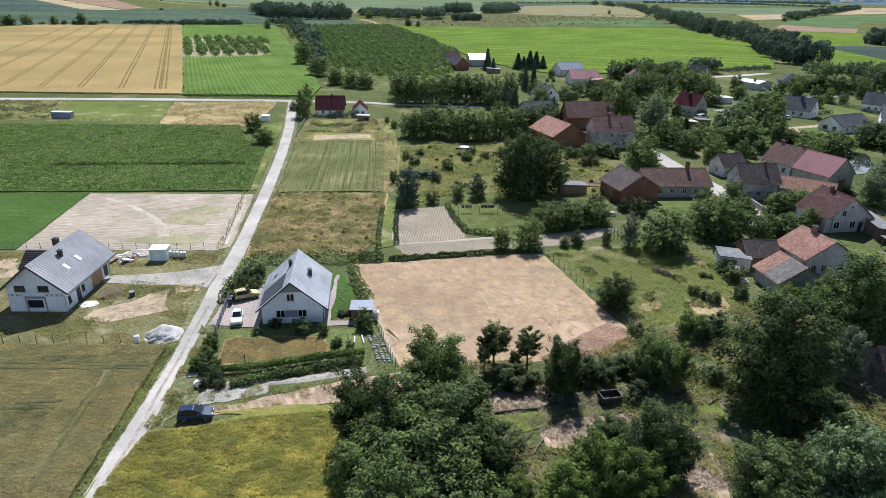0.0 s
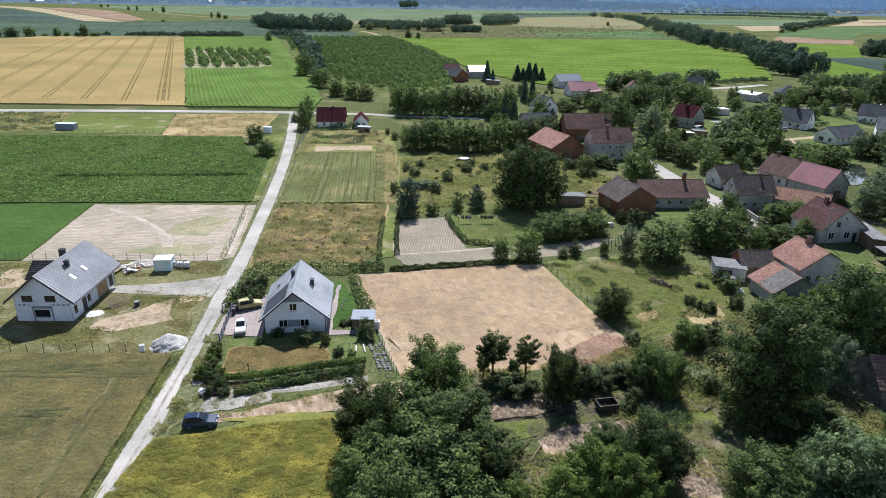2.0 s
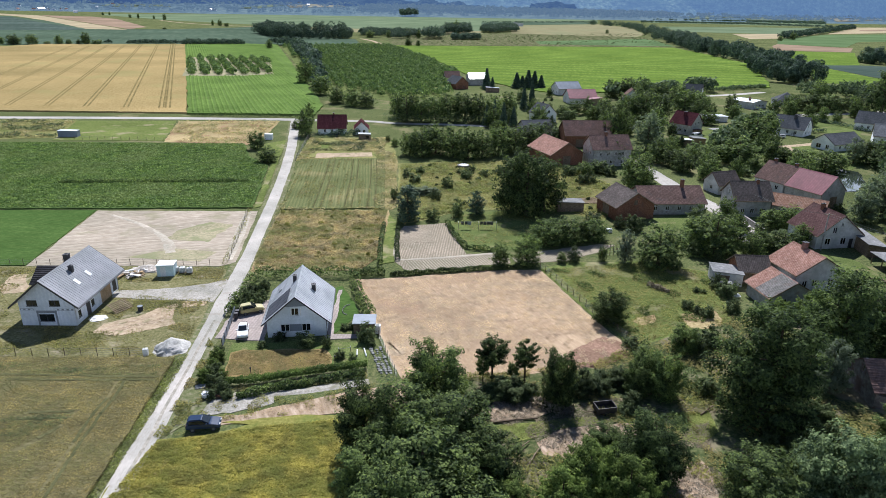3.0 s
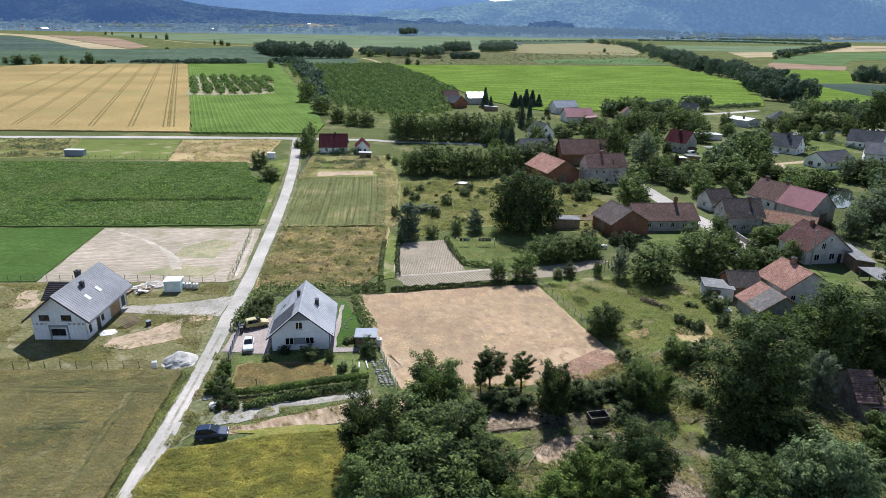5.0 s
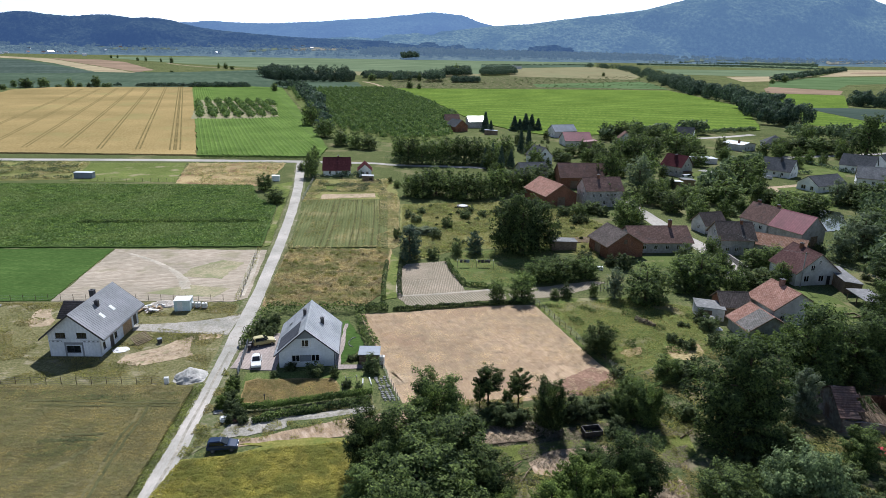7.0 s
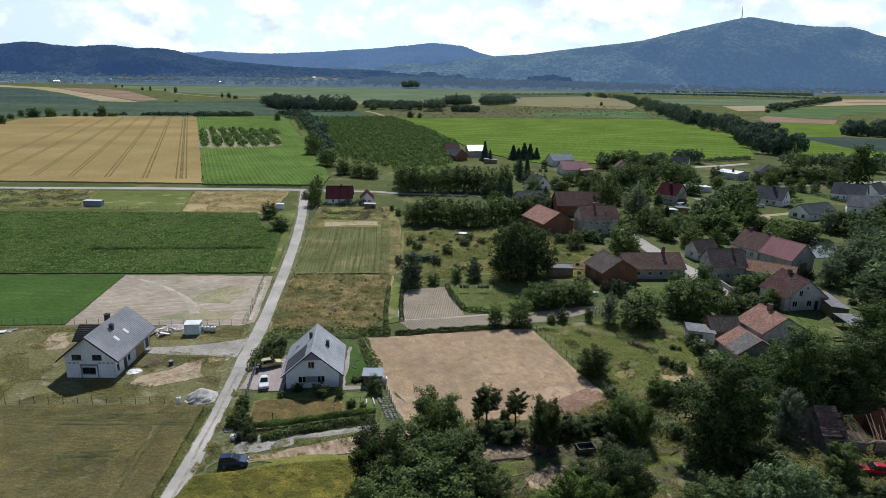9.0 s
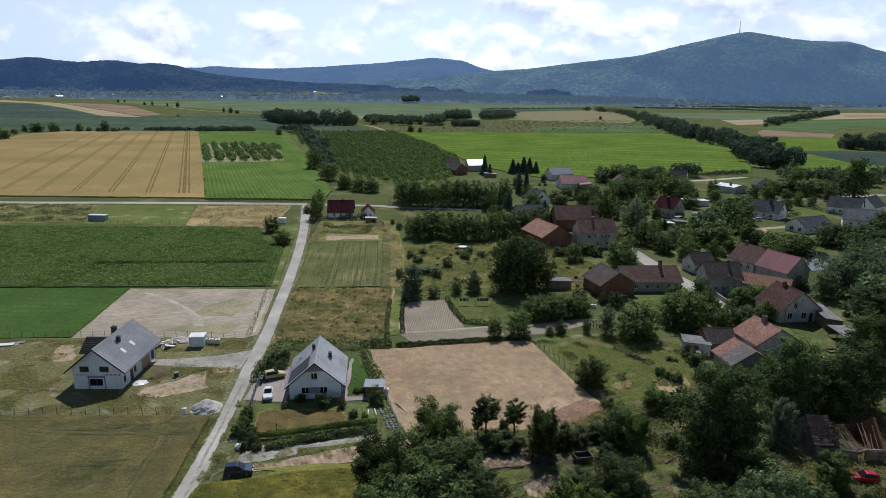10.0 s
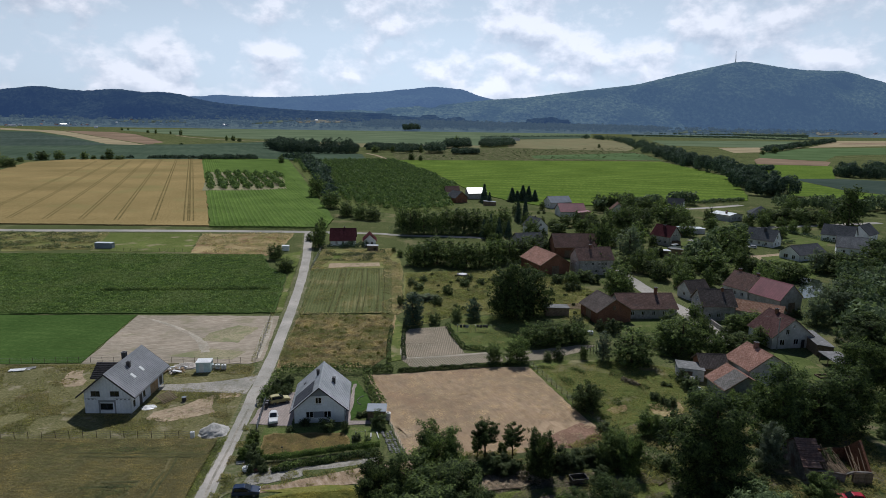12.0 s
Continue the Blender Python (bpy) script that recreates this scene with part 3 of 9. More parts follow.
def rim(pts, step, jag):
    """The outline cut into steps, with an uneven edge."""
    out = []
    for (x0, y0), (x1, y1) in zip(pts, pts[1:] + pts[:1]):
        length = math.hypot(x1 - x0, y1 - y0)
        k = max(1, min(60, int(length / step)))
        for i in range(k):
            f = i / k
            x, y = x0 + f * (x1 - x0), y0 + f * (y1 - y0)
            j = jag * noise.noise((x * 0.23, y * 0.23, 3.1)) + 0.6 * jag * noise.noise((x * 0.8, y * 0.8, 7.7)) + 0.3 * jag * noise.noise((x * 2.3, y * 2.3, 5.0))
            out.append((x + j * (y1 - y0) / length, y - j * (x1 - x0) / length))
    return out


def field(name, pts, material, height, label):
    far = max(1.0, min(p[1] for p in pts) / 120)
    size = max(max(p[k] for p in pts) - min(p[k] for p in pts) for k in (0, 1))
    step, jag = (0.5, 0.7) if size < 14 * far else (1.2 * far, 0.36 * far)
    bm = bmesh.new()
    add_prism(bm, [(x, y, -0.05) for x, y in rim(pts, step, jag)], (0, 0, height + 0.05))
    ob = part(name, bm, material)
    return tagged(ob, label, "field", kind="structure")


def water_sheet(name, pts):
    bm = bmesh.new()
    add_prism(bm, [(x, y, -0.3) for x, y in rim(pts, 2.0, 0.8)], (0, 0, 0.42))
    return tagged(part(name, bm, m_water), "still village pond reflecting the bright sky", "pond", kind="structure")


def ribbon(name, pts, half, material, height, label):
    """A road along a smoothed centre line, with slightly ragged edges."""
    p = [Vector((*q[:2], 0)) for q in pts]
    wide = [q[2] if len(q) > 2 else half for q in pts]
    line, halves = [], []
    for i in range(len(p) - 1):
        a, b, c, d = p[max(i - 1, 0)], p[i], p[i + 1], p[min(i + 2, len(p) - 1)]
        k = max(4, min(24, int((c - b).length / 1.5)))
        for j in range(k):
            t = j / k
            halves.append(wide[i] + t * (wide[i + 1] - wide[i]))
            line.append(0.5 * ((2 * b) + (c - a) * t + (2 * a - 5 * b + 4 * c - d) * t * t + (3 * b - a - 3 * c + d) * t ** 3))
    line.append(p[-1])
    halves.append(wide[-1])
    bm = bmesh.new()
    rows_ = []
    for i, q in enumerate(line):
        d = (line[min(i + 1, len(line) - 1)] - line[max(i - 1, 0)]).normalized()
        s = Vector((d.y, -d.x, 0))
        w = halves[i] * (1 + 0.12 * noise.noise((q.x * 0.3, q.y * 0.3, 1.0)))
        v = halves[i] * (1 + 0.12 * noise.noise((q.x * 0.3, q.y * 0.3, 9.0)))
        rows_.append([bm.verts.new(q + s * o + Vector((0, 0, z))) for o, z in ((-v - 0.5, -0.05), (-v, height - 0.03), (-0.2, height + 0.03), (0.2, height + 0.03), (w, height - 0.03), (w + 0.5, -0.05))])
    for r, s in zip(rows_, rows_[1:]):
        for i in range(5):
            bm.faces.new((r[i], r[i + 1], s[i + 1], s[i]))
    return tagged(part(name, bm, material), label, "road", kind="structure")


# ---- plants ----
SPECIES = {
    # name: height, radius, crown's lowest share, leaves, leaf size, leaf material, clumps, label, category
    "broad": (9.0, 4.0, 0.02, 9500, 0.245, l_broad, 90, "leafy dark green broadleaf tree in full summer foliage", "tree"),
    "ash": (14.0, 5.5, 0.03, 14000, 0.30, l_ash, 120, "tall dark ash tree with a dense layered crown", "tree"),
    "silver": (7.5, 2.6, 0.03, 5200, 0.24, l_silver, 60, "silvery grey-green willow-like tree", "tree"),
    "willow": (12.0, 5.0, 0.03, 9000, 0.31, l_willow, 90, "pale green willow tree with drooping foliage", "tree"),
    "vine": (10.0, 5.0, 0.02, 9000, 0.3, l_creeper, 90, "pale green climbing plant smothering a tree", "tree"),
    "young": (7.0, 2.0, 0.36, 2600, 0.22, l_broad, 70, "slender young tree with a bare trunk and airy crown", "tree"),
    "lush": (6.5, 3.0, 0.02, 7000, 0.21, l_lush, 70, "bright green young broadleaf tree", "tree"),
    "shrub": (3.0, 2.0, 0.0, 1500, 0.25, l_shrub, 26, "rounded wild green bush", "bush"),
    "fir": (8.0, 3.2, 0.02, 8000, 0.22, l_spruce, 80, "dense dark ovoid conifer", "conifer"),
    "spruce": (10.0, 2.6, 0.04, 4200, 0.34, l_spruce, 0, "dark pointed spruce tree", "conifer"),
}
built = {}


def crown_points(h, rad, low, n, clumps, r):
    """Places and outward ways of the leaves of an uneven crown: boughs that rise from the stem and end in feathery sprays."""
    foot, tall = h * low, h * (1 - low)
    count = max(16, clumps // 3)
    cs, cr, ways, axes = [], [], [], []
    for k in range(count):
        f = (k + 0.5) / count
        ang = k * 2.4 + r.uniform(-0.5, 0.5)
        z0 = foot + tall * (0.03 + 0.6 * f)
        rise = 0.15 + 0.95 * f + r.uniform(-0.15, 0.2)
        z1 = min(foot + tall * (0.16 + 0.78 * f + r.uniform(-0.06, 0.12)), h * 1.02)
        g_ = (z1 - foot) / tall
        reach = rad * math.sqrt(max(0.03, 1 - abs(g_ - 0.42) ** 2 / 0.36)) * r.uniform(0.72, 1.08)
        tip = np.array((math.cos(ang) * reach, math.sin(ang) * reach, z1))
        root = np.array((math.cos(ang) * reach * 0.25, math.sin(ang) * reach * 0.25, max(z0, z1 - reach * 0.9)))
        d = tip - root
        d /= np.linalg.norm(d) + 1e-6
        for j in range(7):
            q = 0.35 + 0.65 * j / 6
            side = r.normal(size=3) * rad * 0.13 * (1.25 - 0.6 * q)
            cs.append(root + (tip - root) * q + side)
            cr.append(rad * (0.25 - 0.15 * q) * r.uniform(0.75, 1.3))
            ways.append(d + side / rad * 3 + np.array((0, 0, 0.5)))
            axes.append(d)
    cs, cr, ways, axes = (np.array(a) for a in (cs, cr, ways, axes))
    pick = r.choice(len(cr), n, p=cr ** 1.6 / (cr ** 1.6).sum())
    d = r.normal(size=(n, 3))
    d[:, 2] = np.abs(d[:, 2]) * 0.9 - 0.25
    d /= np.linalg.norm(d, axis=1, keepdims=True)
    stretch = (r.uniform(-0.6, 1.0, n) * cr[pick])[:, None] * axes[pick]
    at = cs[pick] + d * (cr[pick] * r.uniform(0.25, 1.05, n) ** 0.7)[:, None] + stretch
    # thin foliage deep inside the crown
    k = n // 9
    e = r.normal(size=(k, 3))
    e /= np.linalg.norm(e, axis=1, keepdims=True)
    q = r.uniform(0.25, 0.68, k)
    at[-k:] = np.stack([e[:, 0] * rad * q, e[:, 1] * rad * q, foot + tall * (0.45 + 0.42 * e[:, 2] * q)], 1)
    # lower boughs, down to the ground
    if low < 0.2:
        k = n // 9
        ang, q = r.uniform(0, 2 * math.pi, k), r.uniform(0.2, 0.8, k) ** 0.7
        at[:k] = np.stack([np.cos(ang) * rad * q, np.sin(ang) * rad * q, h * r.uniform(0.04, 0.3, k)], 1)
        d[:k] = np.stack([np.cos(ang), np.sin(ang), np.full(k, 0.5)], 1)
    at[:, 2] = np.maximum(at[:, 2], 0.12)
    return at, 0.6 * d + 0.6 * ways[pick]


def make_tree(kind, variant, far=0):
    h, rad, low, n, size, mat_, clumps, label, cat = SPECIES[kind]
    if far:
        n, size = int(n * (0, 0.5, 0.24, 0.11, 1.05, 2.2)[far]), size * (0, 1.5, 2.1, 3.1, 1.17, 0.92)[far]
    r = np.random.default_rng(len(kind) * 31 + variant * 7 + ord(kind[0]))
    tree = base("tree" if cat == "tree" else cat, Matrix(), label, cat)
    bm = bmesh.new()
    if kind == "spruce":
        add_tube(bm, [(0, 0, -0.2), (0, 0, h * 0.5), (0, 0, h * 0.97)], [0.2, 0.12, 0.02])
        z = h * (low + (1 - low) * r.uniform(0, 1, n) ** 1.25)
        ang, tier = r.uniform(0, 2 * math.pi, n), np.sin(z * 2 * math.pi / 0.8)
        reach = rad * (1 - (z / h) ** 1.05) * (0.86 + 0.16 * tier + 0.12 * np.sin(ang * 5 + z)) * r.uniform(0.35, 1, n) ** 0.5 + 0.08
        at = np.stack([np.cos(ang) * reach, np.sin(ang) * reach, z - reach * 0.22 + 0.3], 1)
        way = np.stack([np.cos(ang), np.sin(ang), np.full(n, 0.9)], 1)
    else:
        at, way = crown_points(h, rad, low, n, clumps, r)
        if kind == "willow":
            at[:, 2] -= 0.05 * (np.hypot(at[:, 0], at[:, 1]) ** 1.5)
            at[:, 2] = np.maximum(at[:, 2], 0.3)
        if kind == "shrub":
            for k in range(4):
                a = k * 1.6 + variant
                add_tube(bm, [(0, 0, -0.1), (math.cos(a) * 0.3, math.sin(a) * 0.3, h * 0.35), (math.cos(a) * 0.8, math.sin(a) * 0.8, h * 0.7)], [0.06, 0.045, 0.02], 5)
        else:
            t = h * (0.017 if kind == "young" else 0.028)
            sway = r.uniform(-0.3, 0.3, 2)
            add_tube(bm, [(0, 0, -0.3), (sway[0] * 0.3, sway[1] * 0.3, h * 0.25), (sway[0], sway[1], h * 0.55), (sway[0] * 1.4, sway[1] * 1.2, h * 0.85)], [t * 1.35, t, t * 0.65, t * 0.2], 8)
            for k in range(7):
                a, z0 = k * 2.4 + variant, h * (0.22 + 0.06 * k)
                out = rad * r.uniform(0.5, 0.75)
                add_tube(bm, [(sway[0] * 0.5, sway[1] * 0.5, z0), (math.cos(a) * out * 0.5, math.sin(a) * out * 0.5, z0 + h * 0.10), (math.cos(a) * out, math.sin(a) * out, z0 + h * 0.16)], [t * 0.5, t * 0.33, t * 0.1], 5)
    part("trunk" if cat != "bush" else "stem", bm, m_bark, tree, "brown bark")
    crown = new("crown", leaf_mesh("crown", at, size, mat_, way, 0.34, r))
    crown.parent = tree
    return tree


planted = []


def grow(kind, places):
    """Trees of one kind: x, y, height, crown radius."""
    h0, r0 = SPECIES[kind][:2]
    for x, y, h, rad in places:
        k = int(abs(x * 7 + y * 13)) % (3 if kind in ("broad", "shrub") else 2)
        turn = (x * 37 + y * 91) % 360
        m = pose(x, y, 0, 0, 0, turn) @ Matrix.Diagonal((rad / r0, rad / r0 * (0.9 + 0.2 * ((x * 3.3) % 1)), h / h0, 1))
        planted.append((x, y, rad))
        far = 5 if y < 74 else 4 if y < 105 else 1 if y < 185 else 2 if y < 700 else 3
        if (kind, k, far) not in built:
            built[kind, k, far] = make_tree(kind, k, far)
            built[kind, k, far].matrix_basis = m
        else:
            src = built[kind, k, far]
            twin = copy_thing(src, Matrix())
            twin.matrix_basis = m


def wood(name, pts, spacing, height, label, leaf=None, rows=None, material=None, grain=34, gaps=0.0, fleck=0.62, lift=None):
    """Far trees that nobody could count: every crown a clump of leaf sprays."""
    r = np.random.default_rng(len(name) + int(abs(pts[0][0])))
    p = np.array(pts)
    lo, hi = p.min(0), p.max(0)
    if rows:
        turn, apart, along = rows
        reach = np.hypot(*(hi - lo))
        gx, gy = np.meshgrid(np.arange(-reach, reach, apart), np.arange(-reach, reach, along))
        gx, gy = gx + r.normal(size=gx.shape) * 0.25, gy + r.normal(size=gy.shape) * 0.3
        c, s = math.cos(radians(turn)), math.sin(radians(turn))
        xy = np.stack([(gx * c - gy * s).ravel(), (gx * s + gy * c).ravel()], 1) + (lo + hi) / 2
        spacing = along * 1.3
    else:
        gx, gy = np.meshgrid(np.arange(lo[0], hi[0] + spacing, spacing * 0.85), np.arange(lo[1], hi[1] + spacing, spacing * 0.85))
        xy = np.stack([gx.ravel(), gy.ravel()], 1) + r.normal(size=(gx.size, 2)) * spacing * 0.3
    xy = xy[inside(pts, xy[:, 0], xy[:, 1])]
    if gaps:
        xy = xy[np.array([noise.noise((x * 0.021, y * 0.021, 4.0)) for x, y in xy]) > -0.5 + gaps]
    if not len(xy):
        xy = p.mean(0, keepdims=True)
    n, grain, fleck = len(xy), int(grain * 1.7), fleck * 0.8
    h = height * r.uniform(0.6, 1.2, n)
    rad = np.minimum(spacing * 0.62, h * 0.55) * r.uniform(0.75, 1.2, n)
    d = r.normal(size=(n, grain, 3))
    d[..., 2] = np.abs(d[..., 2]) * 1.0 - 0.15
    d /= np.linalg.norm(d, axis=2, keepdims=True)
    lump = 1 + 0.25 * np.sin(d[..., 0] * 5 + h[:, None]) * np.cos(d[..., 1] * 4 + rad[:, None])
    q = r.uniform(0.75, 1.05, (n, grain)) * lump
    at = np.stack([xy[:, None, 0] + d[..., 0] * rad[:, None] * q, xy[:, None, 1] + d[..., 1] * rad[:, None] * q, h[:, None] * 0.45 + d[..., 2] * h[:, None] * 0.52 * q], 2)
    at[..., 2] = np.maximum(at[..., 2], 0.2)
    if lift:
        at[..., 2] += np.array([lift(x, y) for x, y in xy])[:, None]
    size = np.repeat(leaf or rad * fleck, grain) if not leaf else leaf
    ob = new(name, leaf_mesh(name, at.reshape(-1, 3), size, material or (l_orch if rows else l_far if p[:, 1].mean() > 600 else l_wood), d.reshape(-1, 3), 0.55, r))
    return tagged(ob, label, "trees", kind="stuff")


def hedge(name, pts, half, height, label, material=None, density=60):
    """A clipped or wild hedge along a line."""
    r = np.random.default_rng(int(abs(pts[0][0] * 10)) + len(pts))
    ats, ways = [], []
    for (x0, y0), (x1, y1) in zip(pts, pts[1:]):
        length = math.hypot(x1 - x0, y1 - y0)
        n = int(length * density)
        t, ang = r.uniform(0, 1, n), r.uniform(-0.25, math.pi + 0.25, n)
        lump = 1 + 0.28 * np.sin(t * length * 1.7 + x0) * np.cos(t * length * 0.63 + y0)
        q = r.uniform(0.7, 1.0, n) * lump
        ex, ey = (x1 - x0) / length, (y1 - y0) / length
        off = np.cos(ang) * half * q
        ats.append(np.stack([x0 + t * (x1 - x0) + ey * off, y0 + t * (y1 - y0) - ex * off, np.maximum(0.1, height * (0.35 + 0.62 * np.sin(ang)) * lump * r.uniform(0.8, 1.05, n))], 1))
        ways.append(np.stack([ey * np.cos(ang), -ex * np.cos(ang), np.sin(ang) + 0.3], 1))
    ob = new(name, leaf_mesh(name, np.concatenate(ats), 0.3, material or l_hedge, np.concatenate(ways), 0.6, r))
    return tagged(ob, label, "hedge")


def tufts(name, pts, density, height, size, material, label, keep=None, seed=1, floor=0.03, slim=0.3, flat=0.33, swell=(0.35, 0.35, 0.5), bare=()):
    """Leaning blades and ears that stand in waves; kind stuff. swell: the waves per metre along x and y, and their share of the height."""
    r = np.random.default_rng(seed)
    xy = scatter(pts, density, r)
    if keep:
        xy = xy[np.array([keep(x, y) for x, y in xy], bool)]
    for line, half in bare:
        for (x0, y0), (x1, y1) in zip(line, line[1:]):
            run = np.array((x1 - x0, y1 - y0))
            f = np.clip(((xy - (x0, y0)) @ run) / (run @ run), 0, 1)[:, None]
            xy = xy[np.linalg.norm(xy - (x0, y0) - f * run, axis=1) > half * r.uniform(0.5, 1.5, len(xy))]
    n = len(xy)
    hump = np.array([noise.noise((x * swell[0], y * swell[1], seed)) + 0.6 * noise.noise((x * swell[0] * 2.7, y * swell[1] * 2.7, seed + 9)) for x, y in xy])
    at = np.column_stack([xy, floor + height * np.clip(r.uniform(0.2, 1.0, n) + swell[2] * hump, 0.05, 1.0 + 0.9 * swell[2])])
    lean = np.stack([np.full(n, 0.25) * np.sign(hump) * np.abs(hump), -0.35 * hump, np.ones(n)], 1)
    return tagged(new(name, leaf_mesh(name, at, size, material, lean, flat, r, slim)), label, "grass", kind="stuff")


sites = [(126, 193, 11), (140, 235, 12), (66, 206, 4), (66, 197, 4), (67, 187, 4), (68, 176, 4), (70, 166, 4), (72, 156, 4), (138, 262, 6), (108, 262, 9), (33.5, 65, 5)]   # kept clear: pond, lawn, road, glade


def fill(pts, kinds, count, seed, small=0.5):
    """Garden trees and bushes standing between the houses."""
    r = np.random.default_rng(seed)
    made = 0
    for x, y in scatter(pts, 1.0, r):
        if made == count:
            break
        kind = kinds[int(r.integers(len(kinds)))]
        h0, r0 = SPECIES[kind][:2]
        s = r.uniform(small, 1.05)
        rad = r0 * s
        if any(math.hypot(x - a, y - b) < c + rad * 0.8 for a, b, c in sites) or any(math.hypot(x - a, y - b) < (c + rad) * 0.62 for a, b, c in planted):
            continue
        grow(kind, [(round(float(x), 1), round(float(y), 1), h0 * s * r.uniform(0.85, 1.15), rad)])
        made += 1


# ---- houses ----
def wall_cells(bm, length, top, holes, thick, m):
    """A wall with openings, in its own plane: along x from 0, up z, thick into +y. top(x) is the height there."""
    cuts = sorted({0.0, length, *(h[0] for h in holes), *(h[0] + h[2] for h in holes), *([length / 2] if top(length / 2) > top(0) + 0.1 else [])})
    for a, b in zip(cuts, cuts[1:]):
        if b - a < 1e-4:
            continue
        mid, z = (a + b) / 2, -0.3
        for h in sorted((h for h in holes if h[0] - 1e-6 <= mid <= h[0] + h[2] + 1e-6), key=lambda h: h[1]) + [None]:
            za, zb = (top(a + 1e-6), top(b - 1e-6)) if h is None else (h[1], h[1])
            if max(za, zb) > z + 1e-3:
                vs = [bm.verts.new(m @ Vector(v)) for v in ((a, 0, z), (b, 0, z), (b, 0, zb), (a, 0, za), (a, thick, z), (b, thick, z), (b, thick, zb), (a, thick, za))]
                for f in ((0, 1, 2, 3), (5, 4, 7, 6), (4, 0, 3, 7), (1, 5, 6, 2), (3, 2, 6, 7), (0, 4, 5, 1)):
                    bm.faces.new([vs[i] for i in f])
            if h:
                z = h[1] + h[3]
    bmesh.ops.remove_doubles(bm, verts=bm.verts, dist=0.002)


def house(name, label, x, y, yaw, width, length, eave, rise, roof_mat, wall_mat, side=0.5, gable=0.4, holes=None, chimneys=(), category="house", trim=None, gable_mat=None, seams=0.0, hip=0.0, thick=0.16, win_mat=None, ridge=True):
    """A gabled building. The ridge runs along its own y; the front gable faces -y. holes: for 'front', 'back', 'left', 'right'
    rows of (along, sill, width, height, kind). eave: the wall's height at the side. rise: ridge over eave."""
    home = base(name, pose(x, y, 0, 0, 0, yaw), label, category)
    sites.append((x, y, max(width, length) * 0.55))
    holes = holes or {}
    w, l = width / 2, length / 2
    slope = rise / w
    sides = {
        "front": (pose(-w, -l, 0), width, lambda u: eave + (w - abs(u - w)) * slope * (0 if hip else 1)),
        "back": (pose(w, l, 0, 0, 0, 180), width, lambda u: eave + (w - abs(u - w)) * slope * (0 if hip else 1)),
        "left": (pose(-w, l - 0.002, 0, 0, 0, -90), length, lambda u: eave),
        "right": (pose(w, -l + 0.002, 0, 0, 0, 90), length, lambda u: eave),
    }
    for key, (m, run, top) in sides.items():
        bm = bmesh.new()
        mine = holes.get(key, ())
        wall_cells(bm, run, top, mine, 0.3, m)
        wall = part("wall", bm, (gable_mat if gable_mat and key in ("front", "back") else wall_mat), home)
        for u, z, ww, hh, kind in mine:
            bm = bmesh.new()
            f = 0.07
            y0, y1 = 0.06, 0.16
            if kind == "window":
                for b in ((u, u + f, z, z + hh), (u + ww - f, u + ww, z, z + hh), (u + f, u + ww - f, z, z + f), (u + f, u + ww - f, z + hh - f, z + hh), (u + ww / 2 - 0.035, u + ww / 2 + 0.035, z + f, z + hh - f)):
                    add_box(bm, b[0], b[1], y0, y1, b[2], b[3], m)
                win = part("window", bm, win_mat or m_white, home)
                bm = bmesh.new()
                add_box(bm, u + f, u + ww - f, y0 + 0.03, y0 + 0.06, z + f, z + hh - f, m)
                part("pane", bm, m_glass, win)
                bm = bmesh.new()
                add_box(bm, u - 0.06, u + ww + 0.06, -0.07, y0, z - 0.05, z - 0.003, m)
                part("sill", bm, m_dark if win_mat else m_greyrender, win)
            else:
                add_box(bm, u + 0.01, u + ww - 0.01, y0, y1, z, z + hh - 0.01, m)
                part("door", bm, {"door": m_dark, "wood": m_newwood, "gate": m_timber}[kind], home)
    # roof slabs
    run = math.hypot(w + side, (w + side) * slope)
    apex, low = eave + rise, eave - side * slope
    over = l + gable
    if hip:
        bm = bmesh.new()
        e = [(-w - side, -l - side, low), (w + side, -l - side, low), (w + side, l + side, low), (-w - side, l + side, low)]
        t = [(0, -max(l - w, 0.3), apex), (0, max(l - w, 0.3), apex)]
        vs = [bm.verts.new(v) for v in e + t]
        vb = [bm.verts.new(Vector(v) - Vector((0, 0, thick))) for v in e]
        for f in ((0, 1, 4), (1, 2, 5, 4), (2, 3, 5), (3, 0, 4, 5)):
            bm.faces.new([vs[i] for i in f])
        for i in range(4):
            bm.faces.new((vs[i], vb[i], vb[(i + 1) % 4], vs[(i + 1) % 4]))
        bm.faces.new(vb[::-1])
        part("roof", bm, roof_mat, home)
    else:
        for s in (-1, 1):
            bm = bmesh.new()
            add_prism(bm, [(0, -over, apex + thick), (s * (w + side), -over, low + thick), (s * (w + side), -over, low), (0, -over, apex)], (0, 2 * over, 0))
            slab = part("roof", bm, roof_mat, home)
            if seams:
                for yy in np.arange(-over + 0.02, over, seams):
                    bm = bmesh.new()
                    add_prism(bm, [(0, yy, apex + thick), (s * (w + side), yy, low + thick), (s * (w + side), yy, low + thick + 0.05), (0, yy, apex + thick + 0.05)], (0, 0.06, 0))
                    part("roof_seam", bm, roof_mat, slab)
            for yy in (-over - 0.05, over + 0.003):
                bm = bmesh.new()
                add_prism(bm, [(0, yy, apex + thick + 0.03), (s * (w + side), yy, low + thick + 0.03), (s * (w + side), yy, low - 0.06), (0, yy, apex - 0.06)], (0, 0.047, 0))
                part("bargeboard", bm, trim or m_timber, home)
            bm = bmesh.new()
            add_tube(bm, [(s * (w + side + 0.07), -over, low + 0.05), (s * (w + side + 0.07), over, low + 0.03)], [0.07, 0.07], 6)
            part("gutter", bm, trim or m_timber, home)
